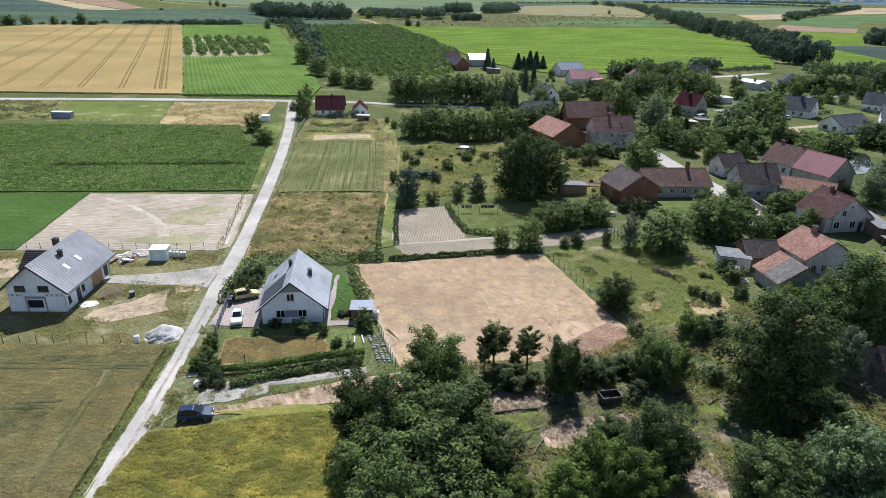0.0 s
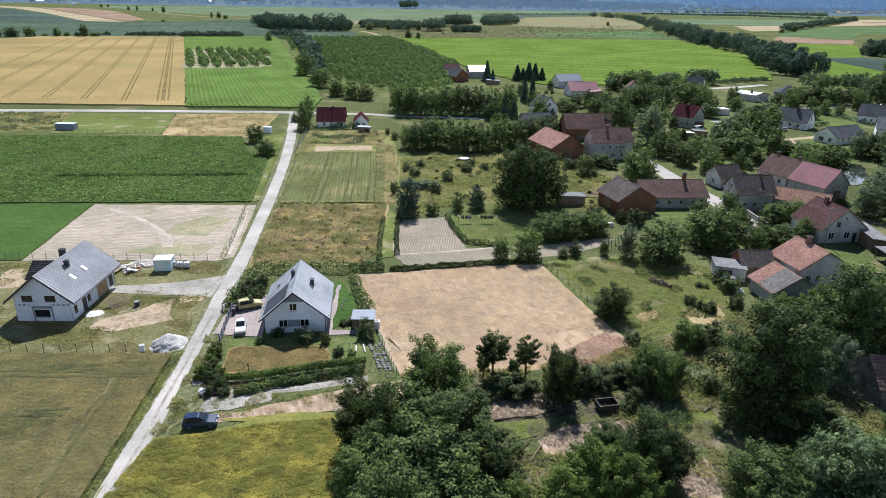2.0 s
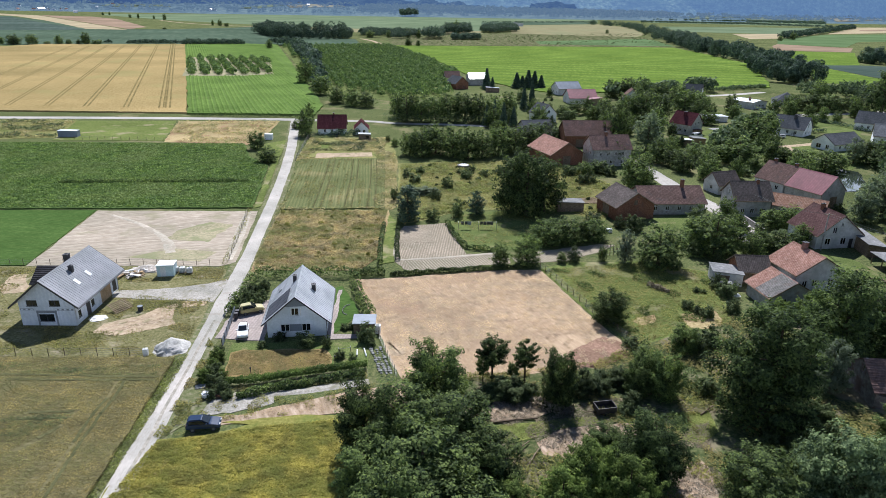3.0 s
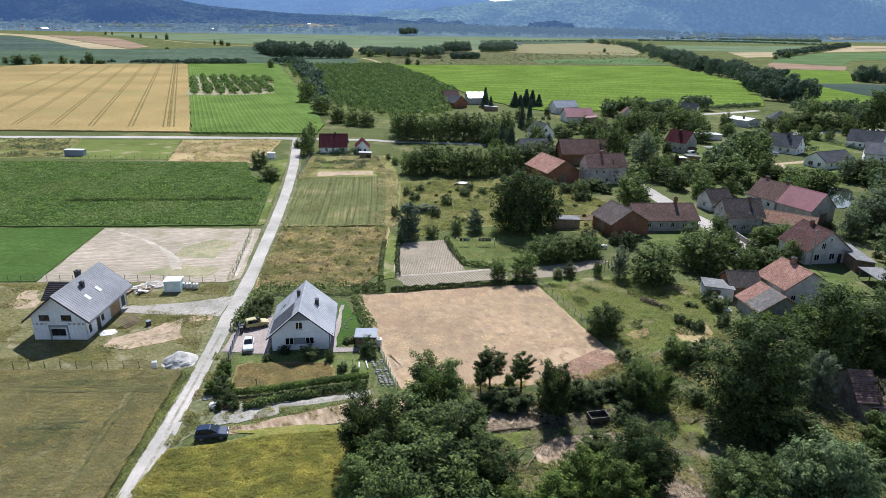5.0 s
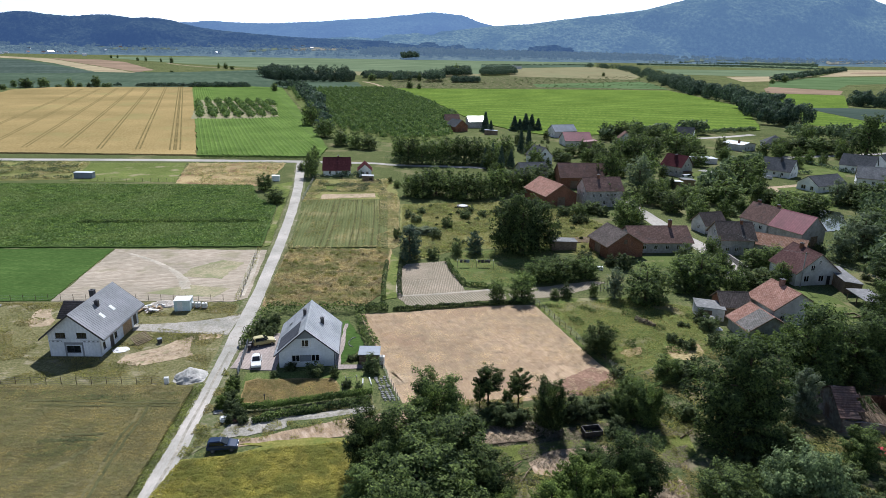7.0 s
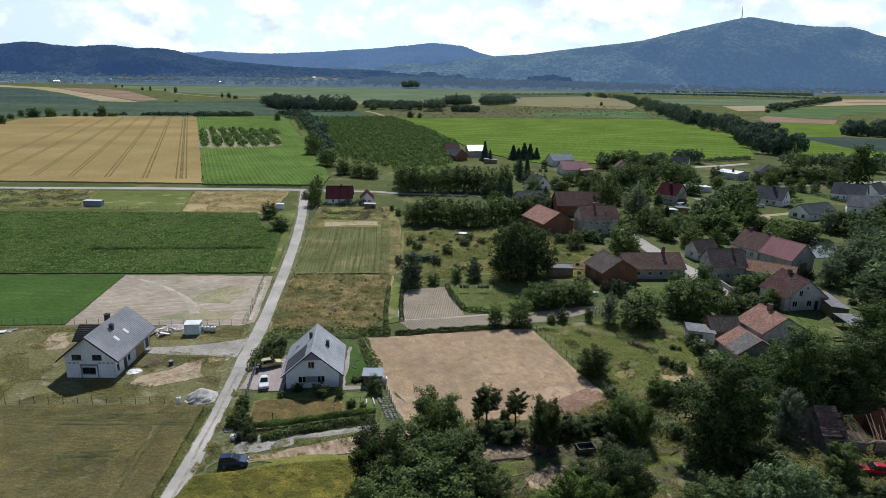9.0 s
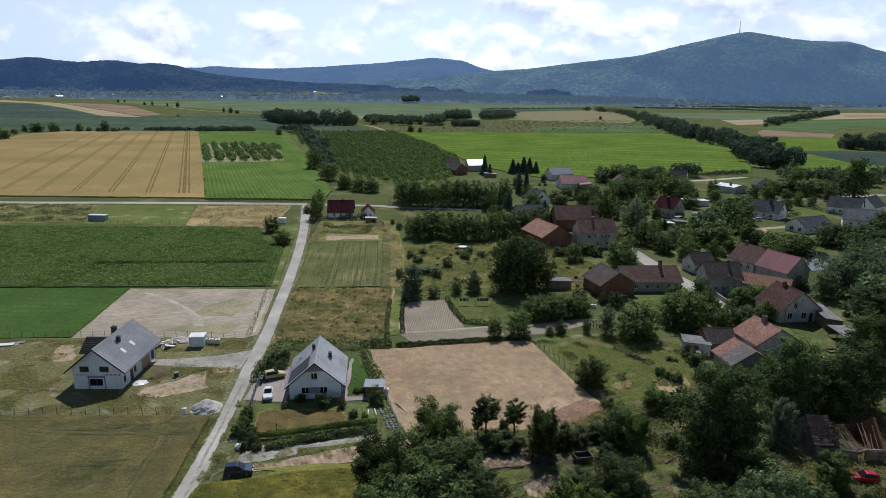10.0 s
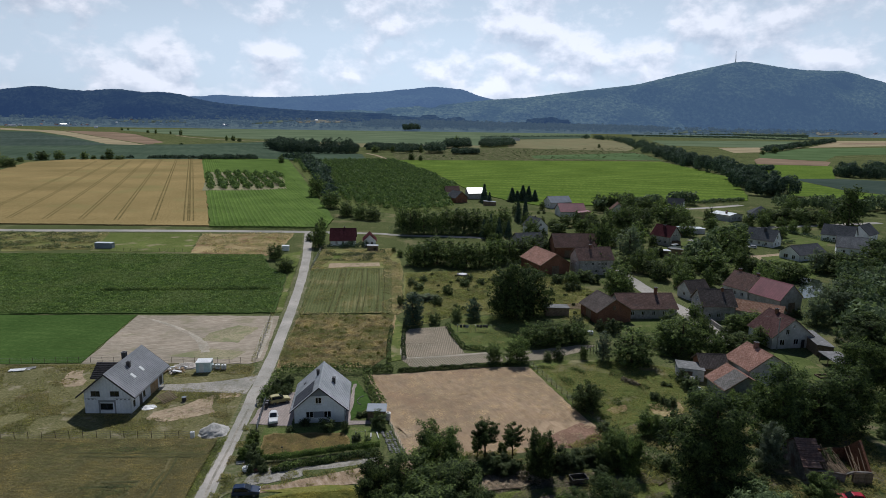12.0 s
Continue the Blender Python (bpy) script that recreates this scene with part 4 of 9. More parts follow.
        if ridge:
            bm = bmesh.new()
            add_prism(bm, [(-0.2, -over, apex + thick - 0.2 * slope + 0.03), (0, -over, apex + thick + 0.06), (0.2, -over, apex + thick - 0.2 * slope + 0.03)], (0, 2 * over, 0))
            part("ridge_cap", bm, roof_mat, home)
    for cx, cy, tall, wide, cm in chimneys:
        bm = bmesh.new()
        zb = apex - abs(cx) * slope
        add_box(bm, cx - wide / 2, cx + wide / 2, cy - wide / 2, cy + wide / 2, zb - 0.3, zb + tall)
        ch = part("chimney", bm, cm, home)
        bm = bmesh.new()
        add_box(bm, cx - wide / 2 - 0.07, cx + wide / 2 + 0.07, cy - wide / 2 - 0.07, cy + wide / 2 + 0.07, zb + tall + 0.002, zb + tall + 0.09)
        add_box(bm, cx - wide / 5, cx + wide / 5, cy - wide / 5, cy + wide / 5, zb + tall + 0.09, zb + tall + 0.22)
        part("chimney_cap", bm, m_dark, ch)
    return home


def flat_shed(name, label, x, y, yaw, width, length, height, fall, roof_mat, wall_mat, category="shed", holes=None, over=0.2):
    """A shed with one roof pitch that falls towards its own +x by fall."""
    ob = base(name, pose(x, y, 0, 0, 0, yaw), label, category)
    sites.append((x, y, max(width, length) * 0.5))
    w, l = width / 2, length / 2
    tops = {"front": (pose(-w, -l, 0), width, lambda u: height - fall * u / width), "back": (pose(w, l, 0, 0, 0, 180), width, lambda u: height - fall * (1 - u / width)),
            "left": (pose(-w, l - 0.002, 0, 0, 0, -90), length, lambda u: height), "right": (pose(w, -l + 0.002, 0, 0, 0, 90), length, lambda u: height - fall)}
    for key, (m, run, top) in tops.items():
        bm = bmesh.new()
        mine = (holes or {}).get(key, ())
        wall_cells(bm, run, top, mine, 0.12, m)
        part("wall", bm, wall_mat, ob)
        for u, z, ww, hh, kind in mine:
            bm = bmesh.new()
            add_box(bm, u + 0.01, u + ww - 0.01, 0.03, 0.09, z, z + hh - 0.01, m)
            part("door" if kind != "window" else "pane", bm, m_timber if kind != "window" else m_glass, ob)
    bm = bmesh.new()
    k = fall / width
    add_prism(bm, [(-w - over, -l - over, height + over * k), (w + over, -l - over, height - fall - over * k), (w + over, -l - over, height - fall - over * k + 0.12), (-w - over, -l - over, height + over * k + 0.12)], (0, length + 2 * over, 0))
    part("roof", bm, roof_mat, ob)
    return ob


def fence(name, pts, step, height, label, wires=4, thick=0.05, post_mat=None):
    ob = base(name, pose(pts[0][0], pts[0][1], 0), label, "fence")
    ox, oy = pts[0]
    posts = []
    for (x0, y0), (x1, y1) in zip(pts, pts[1:]):
        length = math.hypot(x1 - x0, y1 - y0)
        k = max(1, round(length / step))
        posts += [(x0 + i / k * (x1 - x0) - ox, y0 + i / k * (y1 - y0) - oy) for i in range(k)]
    posts.append((pts[-1][0] - ox, pts[-1][1] - oy))
    me = None
    for x, y in posts:
        if me is None:
            bm = bmesh.new()
            add_tube(bm, [(0, 0, -0.3), (0, 0, height)], [thick, thick * 0.9], 6)
            first = part("post", bm, post_mat or m_post, ob)
            me = first.data
            first.location = (x, y, 0)
        else:
            p = new("post", me)
            p.parent, p.location = ob, (x, y, 0)
    for k in range(wires):
        z = height * (k + 0.6) / wires
        bm = bmesh.new()
        add_tube(bm, [(x, y, z) for x, y in posts], [0.012] * len(posts), 4)
        part("wire", bm, m_wire, ob)
    return ob


def car(name, label, x, y, yaw, paint, length=4.3, width=1.76, height=1.5, estate=0.5, van=False):
    """A car that faces its own +y."""
    ob = base(name, pose(x, y, 0.12, 0, 0, yaw), label, "van" if van else "car")
    l, w, h = length / 2, width / 2, height
    nose = 0.62 if van else 0.56
    side = [(-l, 0.35), (-l, 0.85), (-l + 0.06, h * 0.62), (l - 1.1 if not van else l - 0.7, h * 0.62), (l - 0.15, h * nose * 0.88), (l, 0.55), (l - 0.02, 0.3)]
    bm = bmesh.new()
    add_prism(bm, [(-w, a, z) for a, z in side], (2 * w, 0, 0))
    bmesh.ops.bevel(bm, geom=bm.edges[:], offset=0.2, segments=3, affect="EDGES", clamp_overlap=True)
    body = part("body", bm, paint, ob)
    top = [(-l + 0.08, h * 0.6), (-l + (0.12 if van else 0.45 - 0.3 * estate), h - 0.03), (l - (1.5 if van else 2.15), h), (l - (0.75 if van else 1.25), h * 0.6)]
    bm = bmesh.new()
    add_prism(bm, [(-w + 0.09, a, z) for a, z in top], (2 * w - 0.18, 0, 0))
    for v in bm.verts:
        if v.co.z > h * 0.8:
            v.co.x *= 0.86
    bmesh.ops.bevel(bm, geom=bm.edges[:], offset=0.14, segments=3, affect="EDGES", clamp_overlap=True)
    part("cabin", bm, paint, ob)
    # glass just proud of the cabin
    def glass(pts, t):
        b2 = bmesh.new()
        add_prism(b2, pts, t)
        part("car_window", b2, m_glass, ob)
    wt = (w - 0.09) * 0.93
    a0, a1, a2, a3 = top[0][0], top[1][0], top[2][0], top[3][0]
    for s in (-1, 1):
        glass([(s * (w - 0.085), a0 + (0.3 if not van else 1.9), h * 0.64), (s * (w - 0.085), a3 - 0.2, h * 0.64), (s * wt * 0.935, a2 - 0.02, h * 0.93), (s * wt * 0.935, a1 + (0.22 if not van else 1.8), h * 0.93)], (s * 0.012, 0, 0))
    glass([(-wt * 0.93, a3 - 0.06, h * 0.645), (wt * 0.93, a3 - 0.06, h * 0.645), (wt * 0.86, a2 + 0.07, h * 0.965), (-wt * 0.86, a2 + 0.07, h * 0.965)], (0, 0.03, 0.03))
    glass([(-wt * 0.9, a0 + 0.0, h * 0.66), (wt * 0.9, a0 + 0.0, h * 0.66), (wt * 0.84, a1 - 0.03, h * 0.93), (-wt * 0.84, a1 - 0.03, h * 0.93)], (0, -0.03, 0.02))
    for s in (-1, 1):
        for yy in (-l + 0.75, l - 0.8):
            bm = bmesh.new()
            add_tube(bm, [(s * (w - 0.2), yy, 0.2), (s * (w + 0.01), yy, 0.2)], [0.32, 0.32], 14)
            wheel = part("wheel", bm, m_dark, ob)
            bm = bmesh.new()
            add_tube(bm, [(s * (w - 0.1), yy, 0.2), (s * (w + 0.02), yy, 0.2)], [0.19, 0.17], 10)
            part("rim", bm, m_wire, wheel)
        bm = bmesh.new()
        add_box(bm, s * (w - 0.42) - 0.17, s * (w - 0.42) + 0.17, l - 0.09, l + 0.005, 0.58, 0.72)
        part("headlight", bm, m_white, ob)
        bm = bmesh.new()
        add_box(bm, s * (w - 0.2) - 0.1, s * (w - 0.2) + 0.1, -l - 0.005, -l + 0.05, 0.7, 0.88)
        part("tail_light", bm, m_crimson, ob)
        bm = bmesh.new()
        add_box(bm, s * (w + 0.08) - 0.1, s * (w + 0.08) + 0.1, a3 - 0.35, a3 - 0.2, h * 0.62, h * 0.72)
        part("mirror", bm, paint, ob)
    return ob

# ---- ground and distance ----
bm = bmesh.new()
xs = [-4800, -2400, -1000, -400, -150, 0, 150, 400, 1000, 2400, 4800]
ys = [-1500, -400, -60, 60, 160, 320, 700, 1500, 2800, 3900, 4980]
gv = [[bm.verts.new((x, y, 0)) for x in xs] for y in ys]
for a, b in zip(gv, gv[1:]):
    for i in range(len(xs) - 1):
        bm.faces.new((a[i], a[i + 1], b[i + 1], b[i]))
tagged(part("ground", bm, m_ground), "green grassy ground reaching to the hills", "ground", kind="structure")


def apron(x, y):
    """Height of the gently rising land at the foot of the hills."""
    return 95 * (0.9 - 0.45 * min(max((x + 200) / 1600, 0), 1)) * min(max((y - 3480) / 700, 0), 1.25) ** 1.3


def hills(name, skyline, y, depth, material, label, seed):
    """A wooded range: its crest follows the skyline (x, height) at y, and falls towards the plain over depth."""
    sx, sz = [p[0] for p in skyline], [p[1] for p in skyline]
    n, k = 520, 30
    xs_ = np.linspace(sx[0], sx[-1], n)
    crest = np.interp(xs_, sx, sz)
    crest = np.convolve(np.pad(crest, 6, mode="edge"), np.ones(13) / 13, mode="valid")
    verts, faces = [], []
    for j in range(k + 2):
        f = j / k
        for i, x in enumerate(xs_):
            if j <= k:
                fall = math.cos(f * math.pi / 2) ** 1.25
                z = crest[i] * fall
                z += 0.2 * crest[i] * math.sin(f * math.pi) * noise.noise((x * 0.0024, f * 2.2, seed)) + 9 * noise.noise((x * 0.011, f * 9, seed)) * (0.2 + math.sin(f * math.pi))
                z += 3.5 * noise.noise((x * 0.06, f * 31, seed))
                if j == 0:
                    z += 3.0 * noise.noise((x * 0.03, seed, 0.3)) + 2.5 * noise.noise((x * 0.11, seed, 4.3))
                verts.append((x, y - depth * f + 40 * noise.noise((x * 0.004, f * 3, seed + 5)), z if j < k else -3))
            else:
                verts.append((x, y + 30, -5))
    for j in range(k):
        for i in range(n - 1):
            a = j * n + i
            faces.append((a, a + 1, a + n + 1, a + n))
    me = mesh_from(name, verts, faces, material)
    for p in me.polygons:
        p.use_smooth = True
    return tagged(new(name, me), label, "hill", kind="structure")


axs, ays = np.linspace(-3900, 3900, 70), np.linspace(3470, 4380, 26)
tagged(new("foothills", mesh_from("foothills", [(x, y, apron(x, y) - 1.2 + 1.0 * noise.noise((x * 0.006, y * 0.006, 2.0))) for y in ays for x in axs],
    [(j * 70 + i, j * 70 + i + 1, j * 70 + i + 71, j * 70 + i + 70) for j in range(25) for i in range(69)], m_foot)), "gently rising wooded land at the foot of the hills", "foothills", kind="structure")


def slope_field(name, pts, material, label):
    bm = bmesh.new()
    bmesh.ops.triangulate(bm, faces=[bm.faces.new([bm.verts.new((x, y, apron(x, y) + 0.8)) for x, y in pts])])
    bmesh.ops.subdivide_edges(bm, edges=bm.edges[:], cuts=3)
    for v in bm.verts:
        v.co.z = apron(v.co.x, v.co.y) + 0.8
    geom = bmesh.ops.extrude_face_region(bm, geom=bm.faces[:])["geom"]
    bmesh.ops.translate(bm, vec=(0, 0, -3), verts=[v for v in geom if isinstance(v, bmesh.types.BMVert)])
    tagged(part(name, bm, material), label, "field", kind="structure")


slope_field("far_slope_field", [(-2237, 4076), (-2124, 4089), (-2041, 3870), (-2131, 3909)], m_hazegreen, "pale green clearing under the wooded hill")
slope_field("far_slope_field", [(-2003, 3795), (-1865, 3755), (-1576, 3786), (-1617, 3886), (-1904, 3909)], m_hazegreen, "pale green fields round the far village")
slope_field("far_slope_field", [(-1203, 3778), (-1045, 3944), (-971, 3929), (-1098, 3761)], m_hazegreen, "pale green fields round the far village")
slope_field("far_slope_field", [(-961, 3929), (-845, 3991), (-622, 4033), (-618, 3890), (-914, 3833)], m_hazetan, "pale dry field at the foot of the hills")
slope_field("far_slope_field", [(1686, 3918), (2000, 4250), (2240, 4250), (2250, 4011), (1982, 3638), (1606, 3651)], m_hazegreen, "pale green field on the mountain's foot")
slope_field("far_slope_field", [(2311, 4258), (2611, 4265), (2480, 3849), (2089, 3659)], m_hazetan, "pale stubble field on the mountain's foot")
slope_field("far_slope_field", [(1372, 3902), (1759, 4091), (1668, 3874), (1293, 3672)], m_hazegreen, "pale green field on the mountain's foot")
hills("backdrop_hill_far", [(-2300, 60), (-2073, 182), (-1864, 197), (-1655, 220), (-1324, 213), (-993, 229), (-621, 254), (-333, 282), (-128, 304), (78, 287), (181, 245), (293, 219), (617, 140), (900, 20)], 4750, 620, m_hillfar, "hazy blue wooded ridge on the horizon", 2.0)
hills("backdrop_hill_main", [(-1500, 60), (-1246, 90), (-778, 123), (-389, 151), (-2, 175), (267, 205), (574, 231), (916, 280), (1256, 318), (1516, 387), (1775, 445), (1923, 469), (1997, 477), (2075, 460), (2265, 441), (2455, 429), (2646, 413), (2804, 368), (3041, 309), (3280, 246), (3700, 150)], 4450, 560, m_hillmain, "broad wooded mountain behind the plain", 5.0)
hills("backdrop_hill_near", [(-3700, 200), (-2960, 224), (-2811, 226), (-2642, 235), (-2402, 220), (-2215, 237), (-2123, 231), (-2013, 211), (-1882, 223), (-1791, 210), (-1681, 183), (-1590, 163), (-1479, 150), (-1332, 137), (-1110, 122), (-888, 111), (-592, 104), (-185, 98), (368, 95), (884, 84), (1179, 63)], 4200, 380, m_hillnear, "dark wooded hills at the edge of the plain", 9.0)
mast = base("radio_mast", pose(1905, 4430, 455), "tall thin radio mast on the mountain top", "mast")
bm = bmesh.new()
add_tube(bm, [(0, 0, -20), (-2, 0, 45), (-5, 0, 92)], [3.4, 2.2, 0.9], 6)
part("tower", bm, m_panelgrey, mast)
bm = bmesh.new()
add_box(bm, -8, 8, -8, 8, -10, 8)
part("mast_base", bm, m_cream, mast)

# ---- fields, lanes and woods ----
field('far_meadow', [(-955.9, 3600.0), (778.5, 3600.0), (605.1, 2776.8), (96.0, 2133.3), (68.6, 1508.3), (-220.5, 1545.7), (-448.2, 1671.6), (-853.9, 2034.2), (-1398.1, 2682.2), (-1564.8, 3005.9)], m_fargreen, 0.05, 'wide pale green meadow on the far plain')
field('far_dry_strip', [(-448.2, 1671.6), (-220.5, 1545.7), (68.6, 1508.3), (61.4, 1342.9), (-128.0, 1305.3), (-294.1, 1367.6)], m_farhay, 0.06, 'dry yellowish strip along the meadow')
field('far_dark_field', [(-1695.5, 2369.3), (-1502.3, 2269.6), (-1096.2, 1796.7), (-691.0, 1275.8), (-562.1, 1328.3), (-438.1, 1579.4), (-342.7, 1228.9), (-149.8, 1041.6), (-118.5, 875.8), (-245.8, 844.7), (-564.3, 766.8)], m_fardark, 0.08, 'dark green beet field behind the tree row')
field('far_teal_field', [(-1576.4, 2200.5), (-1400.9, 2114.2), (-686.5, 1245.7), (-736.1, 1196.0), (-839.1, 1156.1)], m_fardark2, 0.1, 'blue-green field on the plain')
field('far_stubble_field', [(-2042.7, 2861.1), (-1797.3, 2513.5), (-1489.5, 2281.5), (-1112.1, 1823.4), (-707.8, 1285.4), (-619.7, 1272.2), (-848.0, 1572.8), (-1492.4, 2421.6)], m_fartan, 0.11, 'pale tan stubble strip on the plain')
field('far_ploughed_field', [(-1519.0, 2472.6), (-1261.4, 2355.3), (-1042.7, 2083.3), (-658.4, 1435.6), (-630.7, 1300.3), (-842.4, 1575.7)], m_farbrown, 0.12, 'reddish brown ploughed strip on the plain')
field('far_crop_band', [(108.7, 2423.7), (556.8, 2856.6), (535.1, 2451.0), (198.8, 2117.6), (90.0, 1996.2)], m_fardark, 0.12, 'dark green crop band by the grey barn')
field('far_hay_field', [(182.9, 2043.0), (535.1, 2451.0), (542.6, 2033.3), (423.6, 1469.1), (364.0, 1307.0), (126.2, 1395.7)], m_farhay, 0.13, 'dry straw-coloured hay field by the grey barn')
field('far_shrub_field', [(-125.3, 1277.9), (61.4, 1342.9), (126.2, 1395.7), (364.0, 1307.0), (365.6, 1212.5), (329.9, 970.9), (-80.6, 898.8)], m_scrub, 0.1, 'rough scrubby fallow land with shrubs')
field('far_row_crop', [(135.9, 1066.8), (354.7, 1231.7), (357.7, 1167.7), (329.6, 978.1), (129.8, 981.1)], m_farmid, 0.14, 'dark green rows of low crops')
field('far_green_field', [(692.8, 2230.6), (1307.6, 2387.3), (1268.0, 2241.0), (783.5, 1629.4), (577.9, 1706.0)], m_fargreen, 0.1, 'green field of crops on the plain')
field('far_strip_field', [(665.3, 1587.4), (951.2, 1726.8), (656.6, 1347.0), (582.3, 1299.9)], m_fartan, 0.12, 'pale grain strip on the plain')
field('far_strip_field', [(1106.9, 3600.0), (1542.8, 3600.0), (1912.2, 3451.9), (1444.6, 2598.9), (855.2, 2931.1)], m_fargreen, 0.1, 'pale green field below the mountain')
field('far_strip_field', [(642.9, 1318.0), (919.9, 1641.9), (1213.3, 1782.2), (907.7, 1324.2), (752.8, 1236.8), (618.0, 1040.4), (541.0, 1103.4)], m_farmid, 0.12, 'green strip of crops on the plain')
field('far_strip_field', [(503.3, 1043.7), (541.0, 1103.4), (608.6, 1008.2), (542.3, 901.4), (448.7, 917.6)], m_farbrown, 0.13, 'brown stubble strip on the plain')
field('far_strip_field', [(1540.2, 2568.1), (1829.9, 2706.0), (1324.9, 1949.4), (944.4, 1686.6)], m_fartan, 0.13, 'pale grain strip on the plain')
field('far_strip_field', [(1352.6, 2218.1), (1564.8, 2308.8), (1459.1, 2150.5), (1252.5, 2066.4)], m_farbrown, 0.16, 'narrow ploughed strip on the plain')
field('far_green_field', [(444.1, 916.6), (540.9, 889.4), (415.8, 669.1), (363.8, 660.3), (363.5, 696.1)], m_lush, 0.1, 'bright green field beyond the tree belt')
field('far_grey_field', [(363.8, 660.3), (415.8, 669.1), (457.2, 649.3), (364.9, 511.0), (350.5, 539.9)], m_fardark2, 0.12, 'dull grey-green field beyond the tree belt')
field('far_lime_field', [(342.9, 637.1), (361.2, 653.2), (347.5, 534.9), (361.9, 506.4), (329.0, 457.1), (277.5, 495.2)], m_lush, 0.14, 'lime green strip beside the grey-green field')
field('wheat_field', [(-330, 293), (-125, 299.3), (-336.7, 838), (-489.8, 797.2), (-507.8, 735.2), (-459.9, 618.9), (-420, 520)], m_wheat, 0.7, 'ripe golden wheat field with tractor tracks')
field('maize_field', [(-123.5, 297.1), (-342.7, 849.5), (-271.4, 869.8), (-224.6, 855.9), (-66.1, 331.2), (-63.7, 299.7)], m_maize, 0.8, 'bright green field of young maize rows')
field('orchard_soil', [(-250, 628), (-170, 616), (-131, 480), (-150, 466), (-190, 458)], m_weedy, 0.84, 'dry weedy soil between young fruit trees')
field('lush_field', [(-87.3, 883.4), (207.8, 927.6), (315.4, 939.4), (309.6, 788.7), (300.7, 670.5), (267.3, 567.3), (237.6, 485.9), (222, 450), (178.8, 441), (111.2, 410), (63.5, 400), (42.8, 425), (25.2, 465.3), (15.9, 492.5), (-17.0, 657.6), (-71.3, 836.3)], m_lush, 0.5, 'bright lime green crop field behind the village')
field('orchard_ground', [(-215.1, 832.9), (-82.8, 895), (9.1, 531), (1.7, 380.6), (-30.2, 352.5), (-78.8, 389.3)], m_orchfloor, 0.06, 'shaded grassy orchard floor')
field('verge_meadow', [(-184.4, 229.9), (-151.7, 237.2), (-163.8, 275.4), (-216, 273.4)], m_dry, 0.05, 'dry uncut meadow strip beside the lane')
field('mown_meadow', [(-149.6, 232.9), (-163.8, 275.4), (-121, 278.1), (-108.6, 235.2)], m_meadow, 0.07, 'mown green meadow beside a metal container')
field('brown_meadow', [(-107.7, 233.1), (-120.2, 278.1), (-76.4, 282.4), (-73.6, 251), (-75.2, 230.4)], m_heath, 0.06, 'brown weedy fallow meadow')
field('beet_field', [(-196, 225), (-76.5, 231.3), (-68, 209.6), (-58.4, 197.7), (-50.2, 152), (-138, 145.6)], m_beet, 0.35, 'dark green beet field in level rows')
field('beet_headland', [(-73.1, 228.4), (-63, 240.1), (-48.5, 153.6), (-49.8, 152), (-57.9, 197.7)], m_meadow, 0.15, 'green headland strip beside the lane')
field('grass_field', [(-137.6, 145.3), (-88.4, 148), (-83.5, 111.9), (-108, 110.0)], m_grassfield, 0.12, 'smooth deep green grass field')
field('bare_field', [(-87.9, 147.8), (-48.1, 149.6), (-42.9, 115.6), (-45.5, 113.3), (-65.1, 112.7), (-83.1, 111.6)], m_bare, 0.06, 'bare pale tan harrowed field')
field('rye_field', [(-96, 74.8), (-67.6, 76.7), (-52.3, 77), (-39.8, 77.7), (-39.3, 72), (-38.9, 67.5), (-38.2, 59), (-37.6, 50), (-37.3, 43), (-78, 42)], m_rye, 0.5, 'greenish brown ripening rye field')
field('cereal_plot', [(-50.2, 207.4), (-22.1, 211.3), (-16.4, 153.4), (-42.9, 151.4)], m_cereal, 0.3, 'yellow-green cereal plot with wheel tracks')
field('cereal_edge', [(-22.3, 213), (-17.6, 212.3), (-15.6, 180), (-13.0, 156.5), (-14.6, 152.6), (-16.4, 152.9)], m_dryedge, 0.1, 'dry yellow grass edge of the cereal plot')
field('house_plot', [(-51.2, 205.6), (-55.1, 245.4), (-24, 249.2), (-17.9, 213.4), (-18.5, 210.7)], m_dry, 0.07, 'dry yellowish garden plot below the red-roofed house')
field('sand_strip', [(-46.5, 217.7), (-27.6, 221), (-26.9, 214.5), (-45.9, 210.4)], m_sand, 0.1, 'pale sandy strip on the dry plot')
field('green_strip', [(-49.8, 233.5), (-31.6, 236.1), (-29.6, 228.8), (-50.3, 226.2)], m_meadow, 0.09, 'green grassy strip on the dry plot')
field('heath_plot', [(-42.5, 149.9), (-15.1, 152.5), (-14.2, 139.1), (-14.7, 118.6), (-17.3, 112.5), (-38.5, 111.5), (-39.8, 119)], m_heath, 0.1, 'brown and green overgrown heath plot')
field('heath_border', [(-14.7, 148.1), (-12.5, 143.6), (-11, 117.2), (-13.9, 115.4)], m_meadow, 0.12, 'fresh green grass border of the heath plot')
field('straw_field', [(-17.6, 107.9), (-10.1, 109.1), (9.4, 113.8), (18.6, 114.5), (25.1, 93.4), (28.8, 83.5), (22, 78), (9.6, 75), (-5.9, 73.3), (-8.5, 79.7), (-11.9, 91)], m_straw, 0.05, 'mown field covered with pale pinkish straw')
field('vegetable_plot', [(-11.9, 135.1), (-10.5, 140.2), (-0.4, 142.9), (4, 122.5), (10.2, 122.8), (9.9, 118.1), (-7.7, 111.8), (-10.5, 117.2)], m_tilled, 0.05, 'tilled grey-brown vegetable plot with rows')
